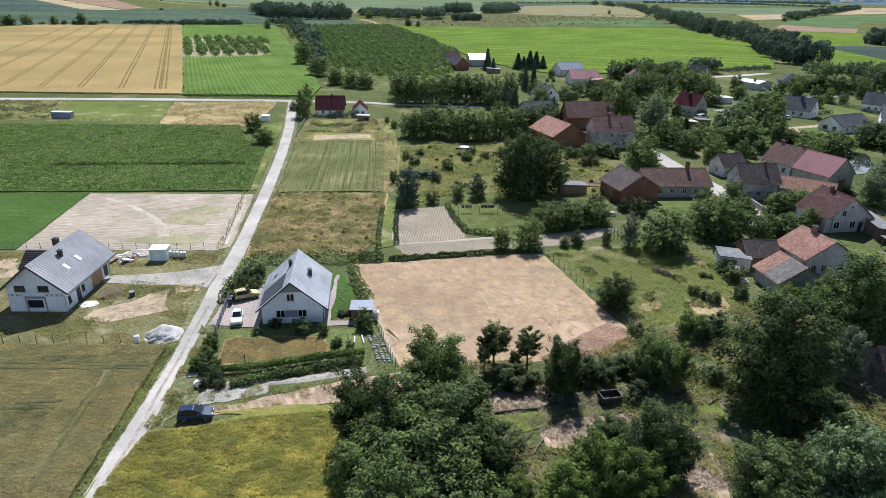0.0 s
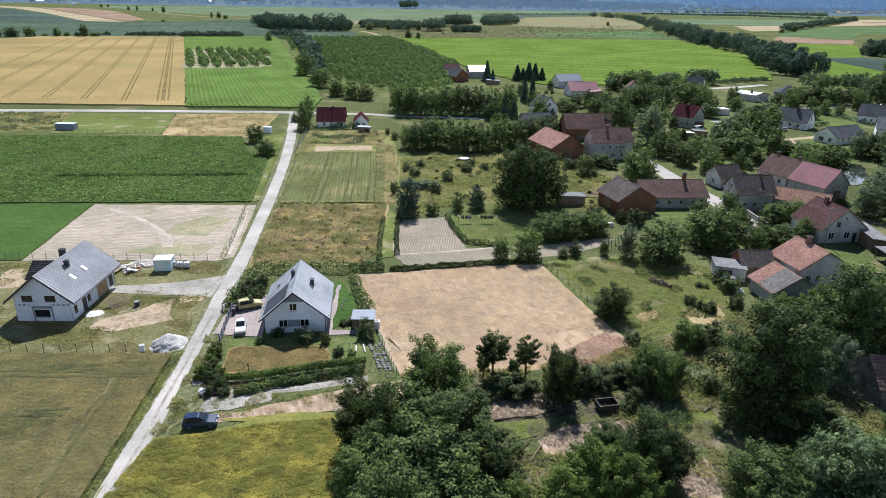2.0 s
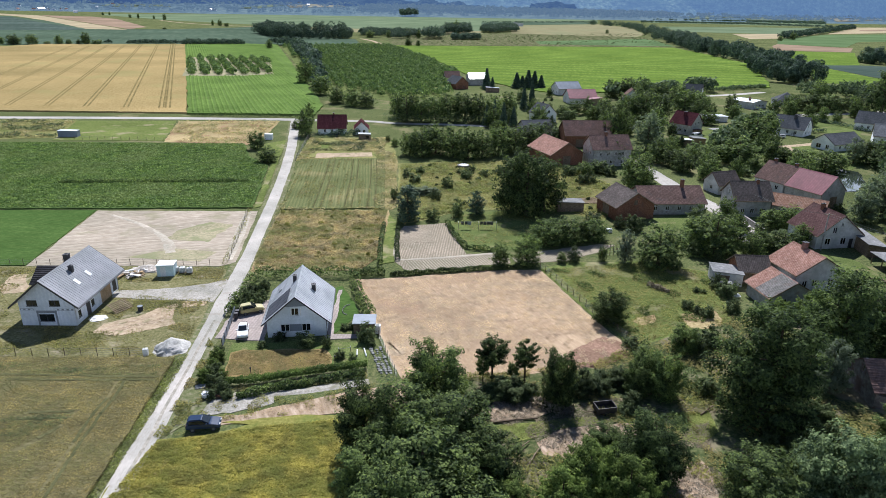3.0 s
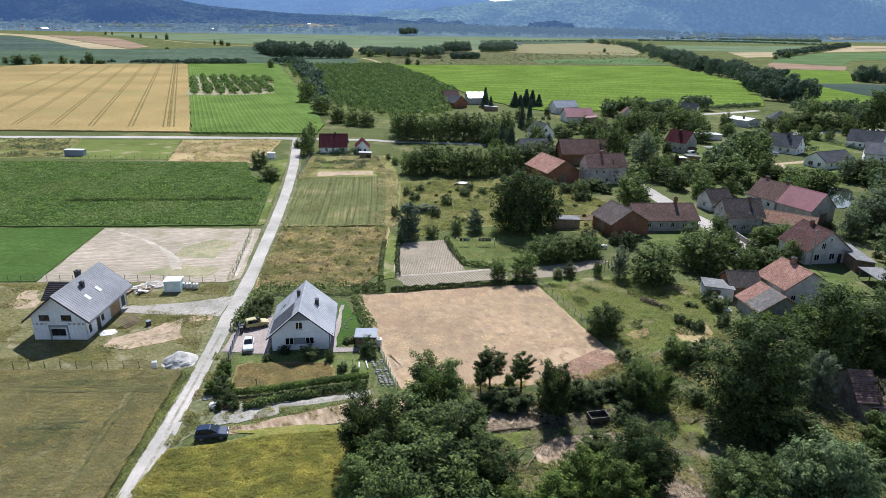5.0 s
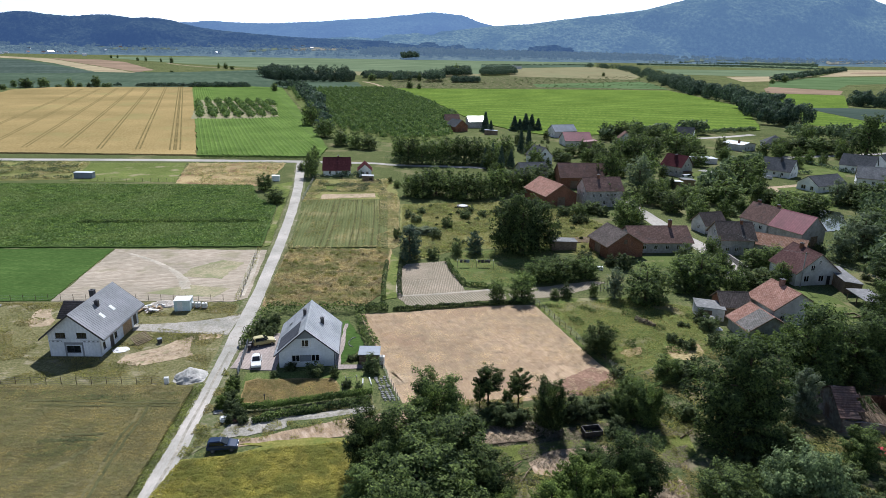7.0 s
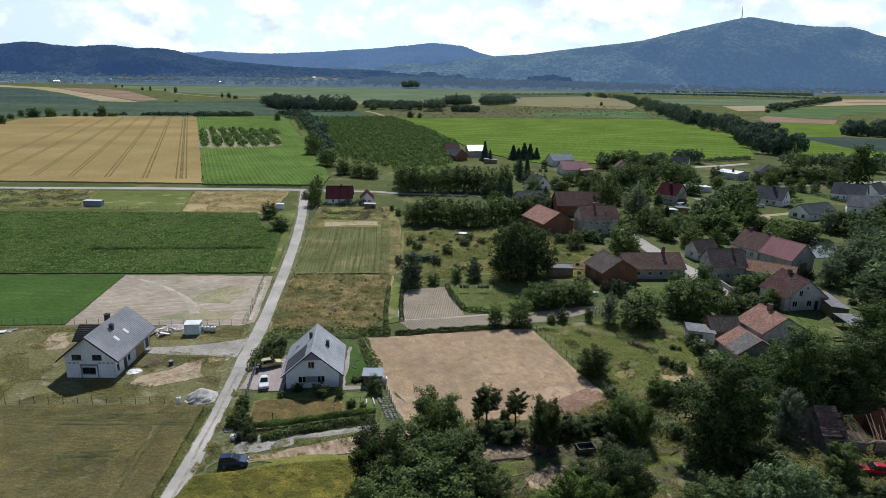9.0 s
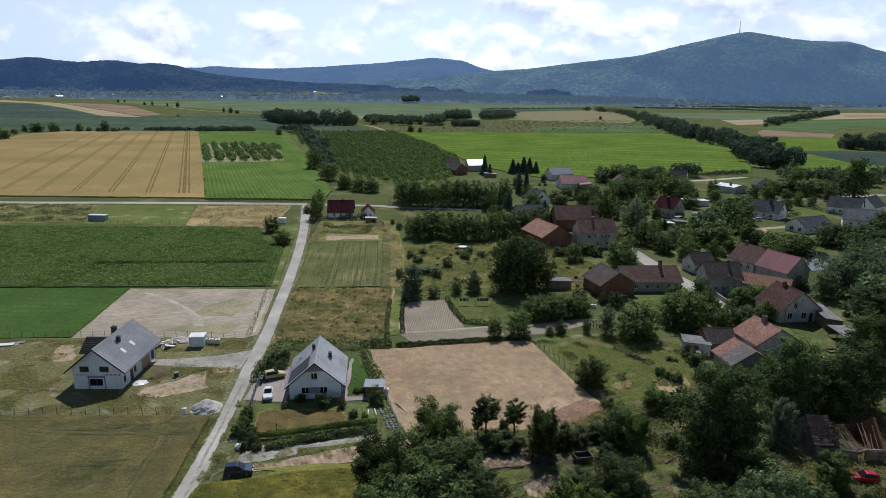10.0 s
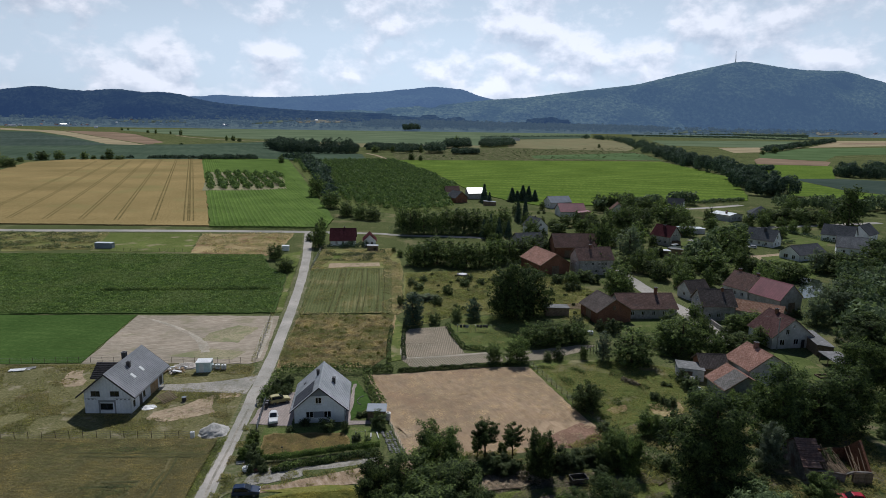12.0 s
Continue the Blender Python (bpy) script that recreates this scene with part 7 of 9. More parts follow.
grow('shrub', [(7.6, 70.1, 2.6, 2.4), (9.5, 69.7, 2.6, 2.4), (18.6, 71.1, 3.3, 1.9), (21.2, 72.4, 2.3, 2), (24.4, 73.5, 2.3, 2.1), (5.1, 68.6, 1.7, 1.6), (23.4, 66.5, 1.3, 1.1), (24.6, 67.9, 2.2, 1.6), (20.6, 71.2, 2.3, 1.6), (36.1, 71.7, 2.2, 1.6), (38.9, 83.2, 2.5, 1.8), (41.4, 85.1, 3, 1.8), (26.2, 119.6, 2.8, 1.6), (51.7, 104.2, 2.9, 2.2), (28.9, 84.6, 1.5, 1.4)])
grow('broad', [(22.1, 129.8, 5.7, 3.8), (27.5, 130.9, 6.1, 4.1), (33.1, 132.7, 5, 3.5), (23.7, 118.8, 2.3, 1.2), (32.4, 120.2, 3.2, 1)])
grow('lush', [(-33.4, 77.8, 1.9, 1.2), (-33.2, 75.2, 1.7, 1.1), (-30.9, 72.6, 1.6, 0.9), (-33.3, 72.2, 1.9, 1.2)])
grow('shrub', [(-33.9, 79.8, 1.3, 0.9), (-32.6, 73.6, 1.9, 1.3), (-31.6, 71.4, 1.9, 1.2), (-30.0, 69.6, 1.7, 1.2), (-31.0, 68.4, 1.3, 0.9), (-29.0, 68.4, 1.2, 0.9), (-21.6, 82.7, 2.2, 1.6), (-25.9, 84.2, 1.2, 1.1), (-28.1, 81.9, 0.9, 0.8), (-18.2, 82.1, 2.0, 0.8), (-15.6, 79, 1.3, 0.9), (-12.5, 84.6, 2.7, 1.6), (-16.4, 88.2, 0.9, 0.8), (-15.2, 88.6, 0.8, 0.8), (-11.6, 82.8, 1.2, 0.8), (-13.6, 77.6, 1.5, 0.9)])
grow('shrub', [(-35.5, 93.4, 1.3, 0.9), (-35.1, 95.3, 1.55, 1.1), (-36.2, 96.1, 1.8, 1.3), (-35.4, 97.9, 2.05, 0.9), (-35.3, 99.5, 1.3, 1.1), (-35.2, 101.4, 1.55, 1.3), (-34.1, 101.7, 1.8, 0.9), (-33.2, 102.2, 2.05, 1.1), (-34.5, 94.0, 1.3, 1.3), (-33.6, 94.5, 1.55, 0.9), (-32.9, 96.2, 1.8, 1.1), (-32.8, 98.0, 2.05, 1.3)])
grow('fir', [(-9.5, 143.8, 8.6, 3.3), (7.2, 150.3, 5.6, 2.4)])
grow('shrub', [(5.8, 189, 2.4, 2.0), (11.2, 189.4, 2.2, 1.8)])
grow('spruce', [(41.3, 323.1, 15, 3.0), (38.4, 332.5, 12.5, 2.4), (23.5, 417.2, 12.5, 4.1), (-34.5, 255.7, 4.8, 0.9), (26.5, 405.7, 8.3, 2.9)])
grow('silver', [(-10, 166.8, 2.4, 2.2), (-6.8, 168.0, 2.2, 2.4), (-4.0, 167.4, 2.0, 2.0), (-12, 170, 2, 1.8)])
grow('shrub', [(2.5, 148.1, 4.1, 1.8), (-3.7, 145, 3, 1.7), (-0.3, 175.3, 3.4, 2), (5.3, 186.3, 2.6, 2), (-9.9, 181.2, 2.5, 2.3), (-3.4, 163.2, 2.9, 1.7), (-14.3, 160.9, 3.8, 1.3), (-13, 188, 2, 1.8)])
grow('broad', [(-13.9, 218.3, 8.2, 4.1), (-9.7, 215.8, 9.5, 4.6), (-4.8, 221.8, 9.7, 5.2), (1.4, 216.6, 10.1, 5.1), (6.5, 213.4, 10.2, 4.5), (11.6, 215.6, 9.5, 4.6), (17.6, 220.7, 10.3, 5), (23.7, 226, 9.4, 5.3), (29.6, 231.5, 8.6, 4.9), (34.9, 248.3, 6.8, 4.6), (-7.3, 233.7, 7.7, 4.4), (-20.3, 232.7, 3, 1.7), (-23.7, 241.1, 2.5, 1.1)])
grow('broad', [(6.9, 288.8, 13.3, 5.3), (0.3, 288.2, 13.2, 5.5), (-6.3, 287.6, 11.9, 5.5), (-12.9, 286.9, 12.4, 5.8), (-19.4, 286.3, 13.1, 5.8), (-24.4, 298.6, 11.6, 4.9), (13.5, 289.5, 12.5, 5.6), (20.2, 290.1, 12, 5.3), (27.3, 295.5, 12.8, 4.9), (-60.4, 342.4, 8.7, 5.3), (-76.2, 376.2, 11.1, 6.8), (-96.9, 433.1, 14.7, 7), (-51.2, 332.8, 8.4, 5.1), (-43.3, 329.6, 7.5, 5.4)])
grow('willow', [(73.5, 231.5, 14.5, 6.2), (112.6, 155.3, 11.2, 6.1), (104.2, 150, 9, 3.7), (141.3, 216.2, 8.5, 4.1)])
grow('broad', [(54.9, 176.9, 9, 4.9), (58.6, 189.5, 8.8, 4.8), (76.3, 200.1, 6.9, 3.8), (63.9, 239.5, 16, 4.5), (71, 291.8, 10, 5.3), (84, 301, 12.9, 6), (91.1, 296.9, 14.8, 7), (99.5, 302.6, 13, 6.3), (82.1, 252.3, 12.2, 4.7), (75.7, 207.2, 6.3, 3.9)])
grow('broad', [(57.6, 125.5, 9.2, 5.8), (55, 128.9, 6.5, 3.9), (65.1, 133.2, 6.3, 2.7), (83.1, 144.4, 5.3, 4.4), (78.8, 144.1, 4.4, 3.6), (68, 127.7, 4.7, 2.8), (73.3, 128, 4.5, 3.9), (79.8, 132, 4.9, 2.6), (99.6, 213.2, 9.1, 7), (119.1, 243.9, 12.9, 8.4), (99.2, 222.1, 5.7, 5.2), (129.2, 256.2, 11.1, 5.2), (88.3, 212.4, 6.4, 4), (87.5, 221.3, 5.7, 4.1)])
grow('broad', [(121.7, 331.5, 11.2, 6.6), (129.5, 332.3, 9.8, 6), (119.5, 293.3, 6.7, 4.6), (140.4, 315, 6.6, 4.3), (193.5, 343, 9.4, 7.4), (201, 339.8, 9.1, 7.1), (207.5, 340.5, 8.6, 6.1), (222, 352.2, 6.7, 5.4), (187, 348.4, 7.3, 5.7), (212.8, 373.3, 12.7, 5.7), (122.4, 214.8, 5.5, 5), (123.8, 202.6, 6.9, 5.4), (130.1, 207, 5.3, 3.9), (118.4, 219, 4.6, 4.1)])
grow('ash', [(224, 332.5, 22.8, 9.3), (147.6, 216.7, 8.3, 6.1), (147.3, 208.2, 9, 5.9), (147.1, 200.3, 10.5, 6.6), (164.6, 217.9, 13.3, 7.1), (56.9, 210.1, 7.4, 4), (123.4, 166.3, 10.4, 5.6), (105, 129.6, 9.5, 5.8), (87, 104.4, 11.3, 4.9)])
grow('broad', [(-60.3, 203.3, 5.2, 3.9), (-69.5, 224, 6.2, 3.5), (-57.7, 250, 10.4, 3.7), (-64.6, 264.8, 3.4, 2.4), (-62.2, 279.2, 8.6, 2.8), (58.3, 174, 3, 2.5), (59.8, 114.3, 3.3, 1.8), (61.2, 127.4, 3.6, 1.9), (74.1, 277.4, 7.6, 3.8), (62, 316, 6.7, 4.3), (56.1, 298.3, 5.1, 4.6), (40.1, 260.9, 5.4, 4.8), (44.2, 249.1, 5.2, 4.6), (48.2, 197.3, 4.1, 3.7), (42.8, 193.2, 4.1, 3.1)])
grow('shrub', [(56.2, 120.3, 2.5, 1.1), (46.6, 105.2, 0.9, 0.8), (47.8, 104.9, 0.7, 0.7), (41.4, 142.1, 2.5, 1.8), (44.4, 140.2, 3.8, 2.5), (62.3, 147.7, 4, 2.6), (94.6, 196.7, 3.1, 2.8), (86.6, 200, 4.4, 2.3), (89, 241.5, 4.2, 2.2), (51.1, 193.8, 3.3, 2.4), (35.9, 146.3, 2.5, 2.2), (16.9, 191.4, 3.3, 2.4), (38.1, 192.9, 3.3, 2.4)])

# ---- far woods ----
wood('tree_belt', [(357.7, 760.8), (398.1, 768.5), (413.5, 799.6), (377.1, 812.2)], 6, 6, 'low hedge running from the tree belt', grain=40)
wood('far_copse', [(-259.7, 3428.0), (-178.5, 3503.6), (-183.3, 3600.0), (-272.5, 3600.0)], 16, 36, 'small round copse on the plain', grain=30, lift=apron)
wood('far_copse', [(-45.4, 1071.9), (-13.5, 1081.1), (-12.8, 1187.9), (-43.0, 1226.6)], 7, 17, 'conifer copse behind the bright field', grain=40, fleck=0.5)
wood('far_copse', [(-12.8, 1289.1), (38.7, 1306.7), (41.4, 1497.8), (-9.4, 1478.0)], 8, 18, 'copse of pale-topped trees on the plain', grain=40, fleck=0.5)
wood('far_copse', [(1.1, 1066.1), (46.9, 1079.2), (48.4, 1140.0), (3.2, 1126.4)], 5, 9, 'row of young conifers on the fallow land', grain=50)
wood('far_copse', [(61.5, 1403.7), (87.9, 1382.0), (149.1, 1503.3), (165.7, 1757.5), (83.4, 1675.6)], 8, 14, 'conifer copse beside the grey barn', grain=40, fleck=0.5)
wood('far_hedge', [(102.9, 2290.2), (537.2, 2633.7), (556.6, 2550.9), (588.3, 2766.4), (113.2, 2426.4)], 22, 6, 'dark hedge strip across the plain', grain=20)
wood('far_hedge', [(799.5, 2842.3), (1204.9, 2729.1), (1364.1, 2413.4), (1446.2, 2561.0), (1317.7, 2988.1), (863.5, 3053.2)], 22, 8, 'dark hedge along the green field', grain=20)
wood('far_hedge', [(1046.6, 3600.0), (1491.2, 3455.7), (1645.8, 2966.0), (1993.1, 3600.0), (1550.8, 3600.0), (1044.7, 3600.0)], 20, 11, 'broken line of bushes below the mountain', grain=20, gaps=0.45)
wood('tree_row', [(604.9, 1238.0), (1374.2, 2287.5), (1524.6, 2560.7), (656.6, 1347.0)], 13, 12, 'line of roadside trees on the plain', grain=40, gaps=0.35)
wood('tree_row', [(-157.7, 1142.1), (-83.3, 1060.9), (-49.0, 1110.8), (-53.9, 1223.0), (-116.6, 1309.3), (-172.9, 1289.3)], 9, 12, 'line of trees along a field road', grain=60, gaps=0.4, fleck=0.4)
wood('tree_row', [(-338.6, 828.3), (-265.7, 846.3), (-275.2, 877.6), (-350.5, 858.4)], 5, 6, 'low hedge row at the end of the field', grain=40)
wood('tree_row', [(-427.6, 812.7), (-345.8, 832.9), (-355.5, 857.1), (-439.3, 835.7)], 6, 5, 'low hedge row at the end of the wheat', grain=40, gaps=0.4)
grow('broad', [(-486.9, 662.4, 12.3, 9.2), (-473.0, 656.6, 10.4, 4.9), (-522.4, 742.6, 6.2, 4.8), (-538.0, 785.3, 8.7, 4.3), (-521.4, 783.3, 11.2, 10.1), (-501.9, 788.1, 12.0, 8.0), (-489.8, 797.2, 3.7, 4.4), (-476.8, 800.4, 10.3, 5.9), (-466.5, 803.0, 5.9, 4.1), (-448.1, 807.6, 14.1, 6.7), (-456.0, 805.6, 5.9, 3.7), (-436.2, 810.5, 5.9, 7.4), (-214.9, 780.5, 10.7, 4.3)])
grow('broad', [(-1396.5, 2683.9, 12.0, 6.0), (-1379.2, 2702.1, 12.0, 4.8), (-1084.8, 2259.3, 12.1, 6.1), (-1026.9, 2195.2, 15.7, 4.9), (-954.6, 2147.2, 11.5, 3.8), (-868.1, 2024.6, 18.1, 6.3), (-575.2, 1609.4, 13.0, 3.6), (-546.2, 1575.1, 14.1, 5.7), (-519.5, 1541.7, 8.3, 6.2), (-571.3, 1324.5, 3.6, 4.8)])
grow('broad', [(-73.0, 1124.6, 14.2, 7.1), (-53.9, 1109.3, 13.0, 4.5), (-57.2, 890.8, 9.7, 6.1), (-43.7, 880.7, 8.0, 3.2), (-104.6, 1114.9, 12.1, 5.0), (-134.8, 1105.7, 11.0, 8.0), (10.9, 1354.7, 23.1, 8.5), (610.0, 1239.5, 8.9, 6.1), (663.3, 1300.2, 13.9, 7.0), (343.3, 1472.9, 9.2, 3.9)])
wood('tree_row', [(-236.2, 873.9), (-199.4, 818.9), (-126.7, 577.9), (-78.2, 381), (-74.7, 381.4), (-131.7, 644.2), (-202.5, 882.8)], 8, 9, 'bushy row along the orchard edge', grain=42, fleck=0.58)
wood('orchard', [(-208.8, 822.3), (-80.4, 869), (5.8, 530.5), (-1, 380.2), (-30.9, 361.7), (-82.5, 418.6)], 6.0, 4.6, 'dense green fruit orchard in rows', rows=(15, 6.6, 4.3), grain=40, fleck=0.5)
wood('young_orchard', [(-248, 622), (-172, 610), (-134, 486), (-150, 472), (-186, 464)], 7.0, 5.0, 'small block of fruit trees in the maize', rows=(22, 9.0, 4.5))
wood('village_wood', [(97.6, 213), (114.4, 243.5), (154.6, 299.8), (156.8, 316.7), (114.6, 255), (92.8, 221.7)], 8, 8, 'dense village trees and bushes', grain=110, fleck=0.36)
wood('village_wood', [(135.3, 199.5), (157, 201), (108, 116.5), (102.1, 133.1), (113.4, 155.3)], 9, 9, 'dense trees beside the pond', grain=160, fleck=0.3)
wood('village_wood', [(92, 372), (130.6, 388.4), (167.3, 412), (173.3, 427.6), (100, 396)], 9, 9, 'trees along the edge of the bright field', grain=42, fleck=0.58, gaps=0.3)
wood('village_wood', [(215.6, 398.6), (262.4, 379), (298.4, 395.4), (315, 418.9), (226.1, 419.3)], 9, 9, 'garden trees among the new houses', grain=100, fleck=0.38)
wood('maize_hedge', [(163.3, 426.3), (224.5, 460.5), (217.9, 446.1), (159.9, 416.9)], 3, 2.5, 'green hedge at the end of the bright field')

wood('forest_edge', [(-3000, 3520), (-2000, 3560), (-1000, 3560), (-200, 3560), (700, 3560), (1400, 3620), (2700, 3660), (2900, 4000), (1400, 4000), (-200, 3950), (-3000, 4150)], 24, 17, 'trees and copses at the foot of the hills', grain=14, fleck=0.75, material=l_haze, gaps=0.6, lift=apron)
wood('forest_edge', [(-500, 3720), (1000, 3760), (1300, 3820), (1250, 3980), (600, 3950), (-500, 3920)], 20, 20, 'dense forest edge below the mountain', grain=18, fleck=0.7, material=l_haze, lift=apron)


def round_crown(h, rad, n, r):
    """Leaves of a far, rounded crown: lumps over a low egg shape."""
    e = r.normal(size=(18, 3))
    e[:, 2] = np.abs(e[:, 2]) * 1.2 - 0.75
    e /= np.linalg.norm(e, axis=1, keepdims=True)
    lumps = np.stack([e[:, 0] * rad * 0.68, e[:, 1] * rad * 0.68, h * (0.45 + 0.38 * e[:, 2])], 1)
    pick = r.integers(18, size=n)
    d = r.normal(size=(n, 3)) + 0.7 * e[pick]
    d /= np.linalg.norm(d, axis=1, keepdims=True)
    at = lumps[pick] + d * (rad * 0.4 * r.uniform(0.8, 1.1, n))[:, None]
    at[:, 2] = np.maximum(at[:, 2], 0.3)
    return at, d


def avenue(label, line, across, step, h, rad, seed, leaves=1100):
    """A belt of far trees along a line, up to across wide; kind stuff."""
    r = np.random.default_rng(seed)
    ats, ways = [], []
    for (x0, y0), (x1, y1) in zip(line, line[1:]):
        length = math.hypot(x1 - x0, y1 - y0)
        n = max(1, round(length / step))
        for k in range(n):
            f = (k + r.uniform(0.2, 0.8)) / n
            o = r.uniform(-0.5, 0.5) * across
            s_ = r.uniform(0.7, 1.15)
            at, way = round_crown(h * s_, rad * s_ * r.uniform(0.85, 1.15), leaves, r)
            ats.append(at + np.array((x0 + f * (x1 - x0) + o * (y1 - y0) / length, y0 + f * (y1 - y0) - o * (x1 - x0) / length, 0)))
            ways.append(way)
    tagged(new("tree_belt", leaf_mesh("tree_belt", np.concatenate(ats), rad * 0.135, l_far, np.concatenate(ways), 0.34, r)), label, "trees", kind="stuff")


avenue("dense dark tree belt far out on the plain", [(496, 2429), (515, 2320), (550, 2097), (489, 1672), (386, 1176)], 40, 16, 16, 9, 81, 500)
avenue("dense dark tree belt between the fields", [(386, 1150), (372, 1080), (352, 985), (330, 846), (324, 765), (318, 705)], 34, 6.5, 18.5, 8.5, 82, 1000)
avenue("dense dark trees at the corner of the bright field", [(298, 650), (276, 572), (258, 512), (254, 480), (275, 488)], 24, 6, 18, 7.6, 83, 1500)
avenue("dark broadleaf copse on the plain", [(-345, 1205), (-290, 1090), (-251, 1042), (-221, 1032), (-186, 1042), (-162, 1066)], 16, 7, 19, 10, 84, 800)
avenue("tall trees in the middle of the copse", [(-330, 1230), (-275, 1130), (-215, 1110), (-175, 1120)], 60, 6.5, 23, 11, 85, 800)
avenue("dark wood beyond the green fields", [(440, 712), (440, 690), (455, 686), (474, 684), (500, 690)], 14, 6, 17, 8, 86, 1200)
avenue("tall trees of the wood beyond the fields", [(452, 720), (500, 715), (540, 740)], 30, 7, 18, 8.5, 87, 1000)
grow('spruce', [(24.3, 422.8, 9.5, 3.4), (43.7, 425.2, 9.5, 4.4), (47.4, 425.7, 7.5, 4.0), (51.4, 426.2, 11, 4.8), (55.5, 426.7, 10.5, 4.6), (60, 427.2, 8.0, 4.2)])
grow('broad', [(96.8, 387.2, 10, 5), (104.2, 380.1, 12, 6), (111.3, 373.2, 13, 6), (120.8, 369.3, 11, 5.5), (133.4, 375.7, 10, 5), (140.1, 359.5, 8, 4.5), (117.2, 409.3, 8, 5)])
wood('fallow_scrub', [(-70, 900), (330, 985), (440, 1500), (140, 1300)], 19, 2.6, 'low shrubs on the fallow land', gaps=0.3, grain=12, material=l_shrub)
# ---- village gardens ----
fill([(30, 245), (60, 262), (95, 262), (90, 300), (60, 330), (25, 310)], ["broad", "broad", "shrub", "shrub"], 24, 31)
fill([(60, 165), (72, 205), (95, 245), (75, 235), (58, 225), (62, 190)], ["broad", "shrub"], 14, 32, 0.4)
fill([(76, 185), (95, 190), (125, 225), (125, 245), (100, 240), (80, 215)], ["broad", "broad", "shrub", "shrub"], 26, 33, 0.4)
fill([(100, 300), (140, 300), (150, 345), (120, 385), (90, 345)], ["broad", "broad", "shrub"], 24, 34)
fill([(160, 290), (200, 310), (230, 350), (190, 350), (165, 330)], ["broad", "shrub", "broad"], 18, 35, 0.4)
fill([(150, 200), (215, 235), (225, 275), (190, 245), (160, 225)], ["broad", "ash", "broad"], 24, 36, 0.5)
fill([(92, 185), (118, 175), (112, 150), (125, 140), (150, 180), (140, 215), (118, 205)], ["broad", "willow", "shrub", "broad"], 16, 37, 0.5)
fill([(100, 160), (98, 140), (102, 120), (92, 100), (70, 92), (80, 78), (110, 90), (140, 150)], ["ash", "broad", "broad", "shrub"], 34, 38, 0.55)
fill([(54, 120), (66, 122), (76, 142), (70, 150), (58, 140), (50, 128)], ["broad", "shrub"], 12, 39, 0.4)
fill([(28, 66), (36, 58), (52, 52), (66, 56), (60, 66), (45, 78), (34, 76)], ["shrub"], 9, 40, 0.45)
fill([(-14, 205), (20, 208), (38, 200), (48, 178), (20, 170), (-10, 172)], ["shrub"], 11, 41, 0.3)
fill([(36, 90), (50, 96), (56, 112), (44, 104)], ["shrub"], 5, 42, 0.35)
fill([(20, 258), (32, 275), (30, 300), (10, 292)], ["broad", "spruce"], 8, 43, 0.6)
fill([(40, 320), (60, 340), (95, 350), (60, 385), (35, 360)], ["broad", "broad", "shrub"], 8, 44, 0.5)

# ---- hedges ----
WILD = [(-27.6, 68.3), (-23.7, 70.3), (-19.5, 71.8), (-14.5, 73.6), (-11.5, 74.6)]
hedge("wild_hedge", WILD, 0.7, 0.95, "low dark wild hedge beside the dirt track", l_broad, 130)
hedge("field_hedge", [(-18.5, 110.2), (-16.9, 109.9), (-12, 110.2)], 1.0, 1.7, "dark bushy hedge along the straw field", l_broad, 110)
hedge("field_hedge", [(-11, 110.3), (-8.4, 110.3), (-4.1, 111.6), (11.7, 114.6), (17.5, 115.8)], 0.5, 1.0, "low dark hedge along the straw field", l_broad, 90)
brush = hedge("brush_pile", [(38.4, 107.6), (40.0, 105.8), (41.3, 104.5)], 0.55, 0.9, "heap of dry grey brushwood on the meadow", l_dead, 110)
tagged(brush, "heap of dry grey brushwood on the meadow", "brushwood", kind="stuff")
hedge("dry_brush", [(11.6, 68.9), (13.4, 67.2), (16.7, 66.4)], 0.9, 1.0, "dry brown brush under the trees", l_dead, 90)
hedge("back_hedge", [(-36.5, 108), (-30, 108.8), (-24, 109.6), (-18.5, 109.3)], 1.0, 2.2, "dark hedge behind the white house", l_broad)
hedge("side_hedge", [(-17.6, 108), (-15.8, 100), (-13.4, 94), (-12.4, 91)], 1.0, 2.0, "dense green hedge beside the lawn", l_broad)
hedge("yard_hedge", [(-36.6, 92), (-36.8, 99), (-36.6, 107)], 0.9, 2.0, "dense green hedge beside the lane", l_broad)
hedge("plot_hedge", [(-0.2, 143), (1.5, 134), (4.0, 125.8), (10, 124.2)], 0.6, 1.2, "low green hedge round the vegetable plot")
hedge("plot_hedge", [(-11.6, 150), (-11.8, 141), (-11.2, 128), (-10.2, 118)], 0.5, 1.0, "straggling hedge beside the vegetable plot", l_shrub)
hedge("heath_hedge", [(-15.2, 140), (-14.6, 126), (-13.6, 116)], 0.5, 1.2, "straggling hedge beside the heath plot", l_shrub)
# leaves put in for a flat dark shadow line across the beet
hedge("strip_hedge", [(-112, 172.3), (-90, 174.5), (-58.5, 177.4)], 0.8, 1.3, "dark leafy strip along a shadow line across the beet field", l_broad, 70)
hedge("roadside_hedge", [(-120, 291.5), (-95, 292.5), (-66, 293.5)], 1.0, 1.3, "dark weedy roadside bank", l_broad, 30)
hedge("tree_line", [(-30, 284.0), (0, 284.5), (30, 286)], 3.0, 4.5, "dark undergrowth under the roadside trees", l_wood, 60)
hedge("scrub_line", [(0, 69.5), (6, 69.8), (14, 70), (20, 72), (26.5, 76)], 1.6, 1.6, "tangled scrub along the straw field", l_shrub, 90)
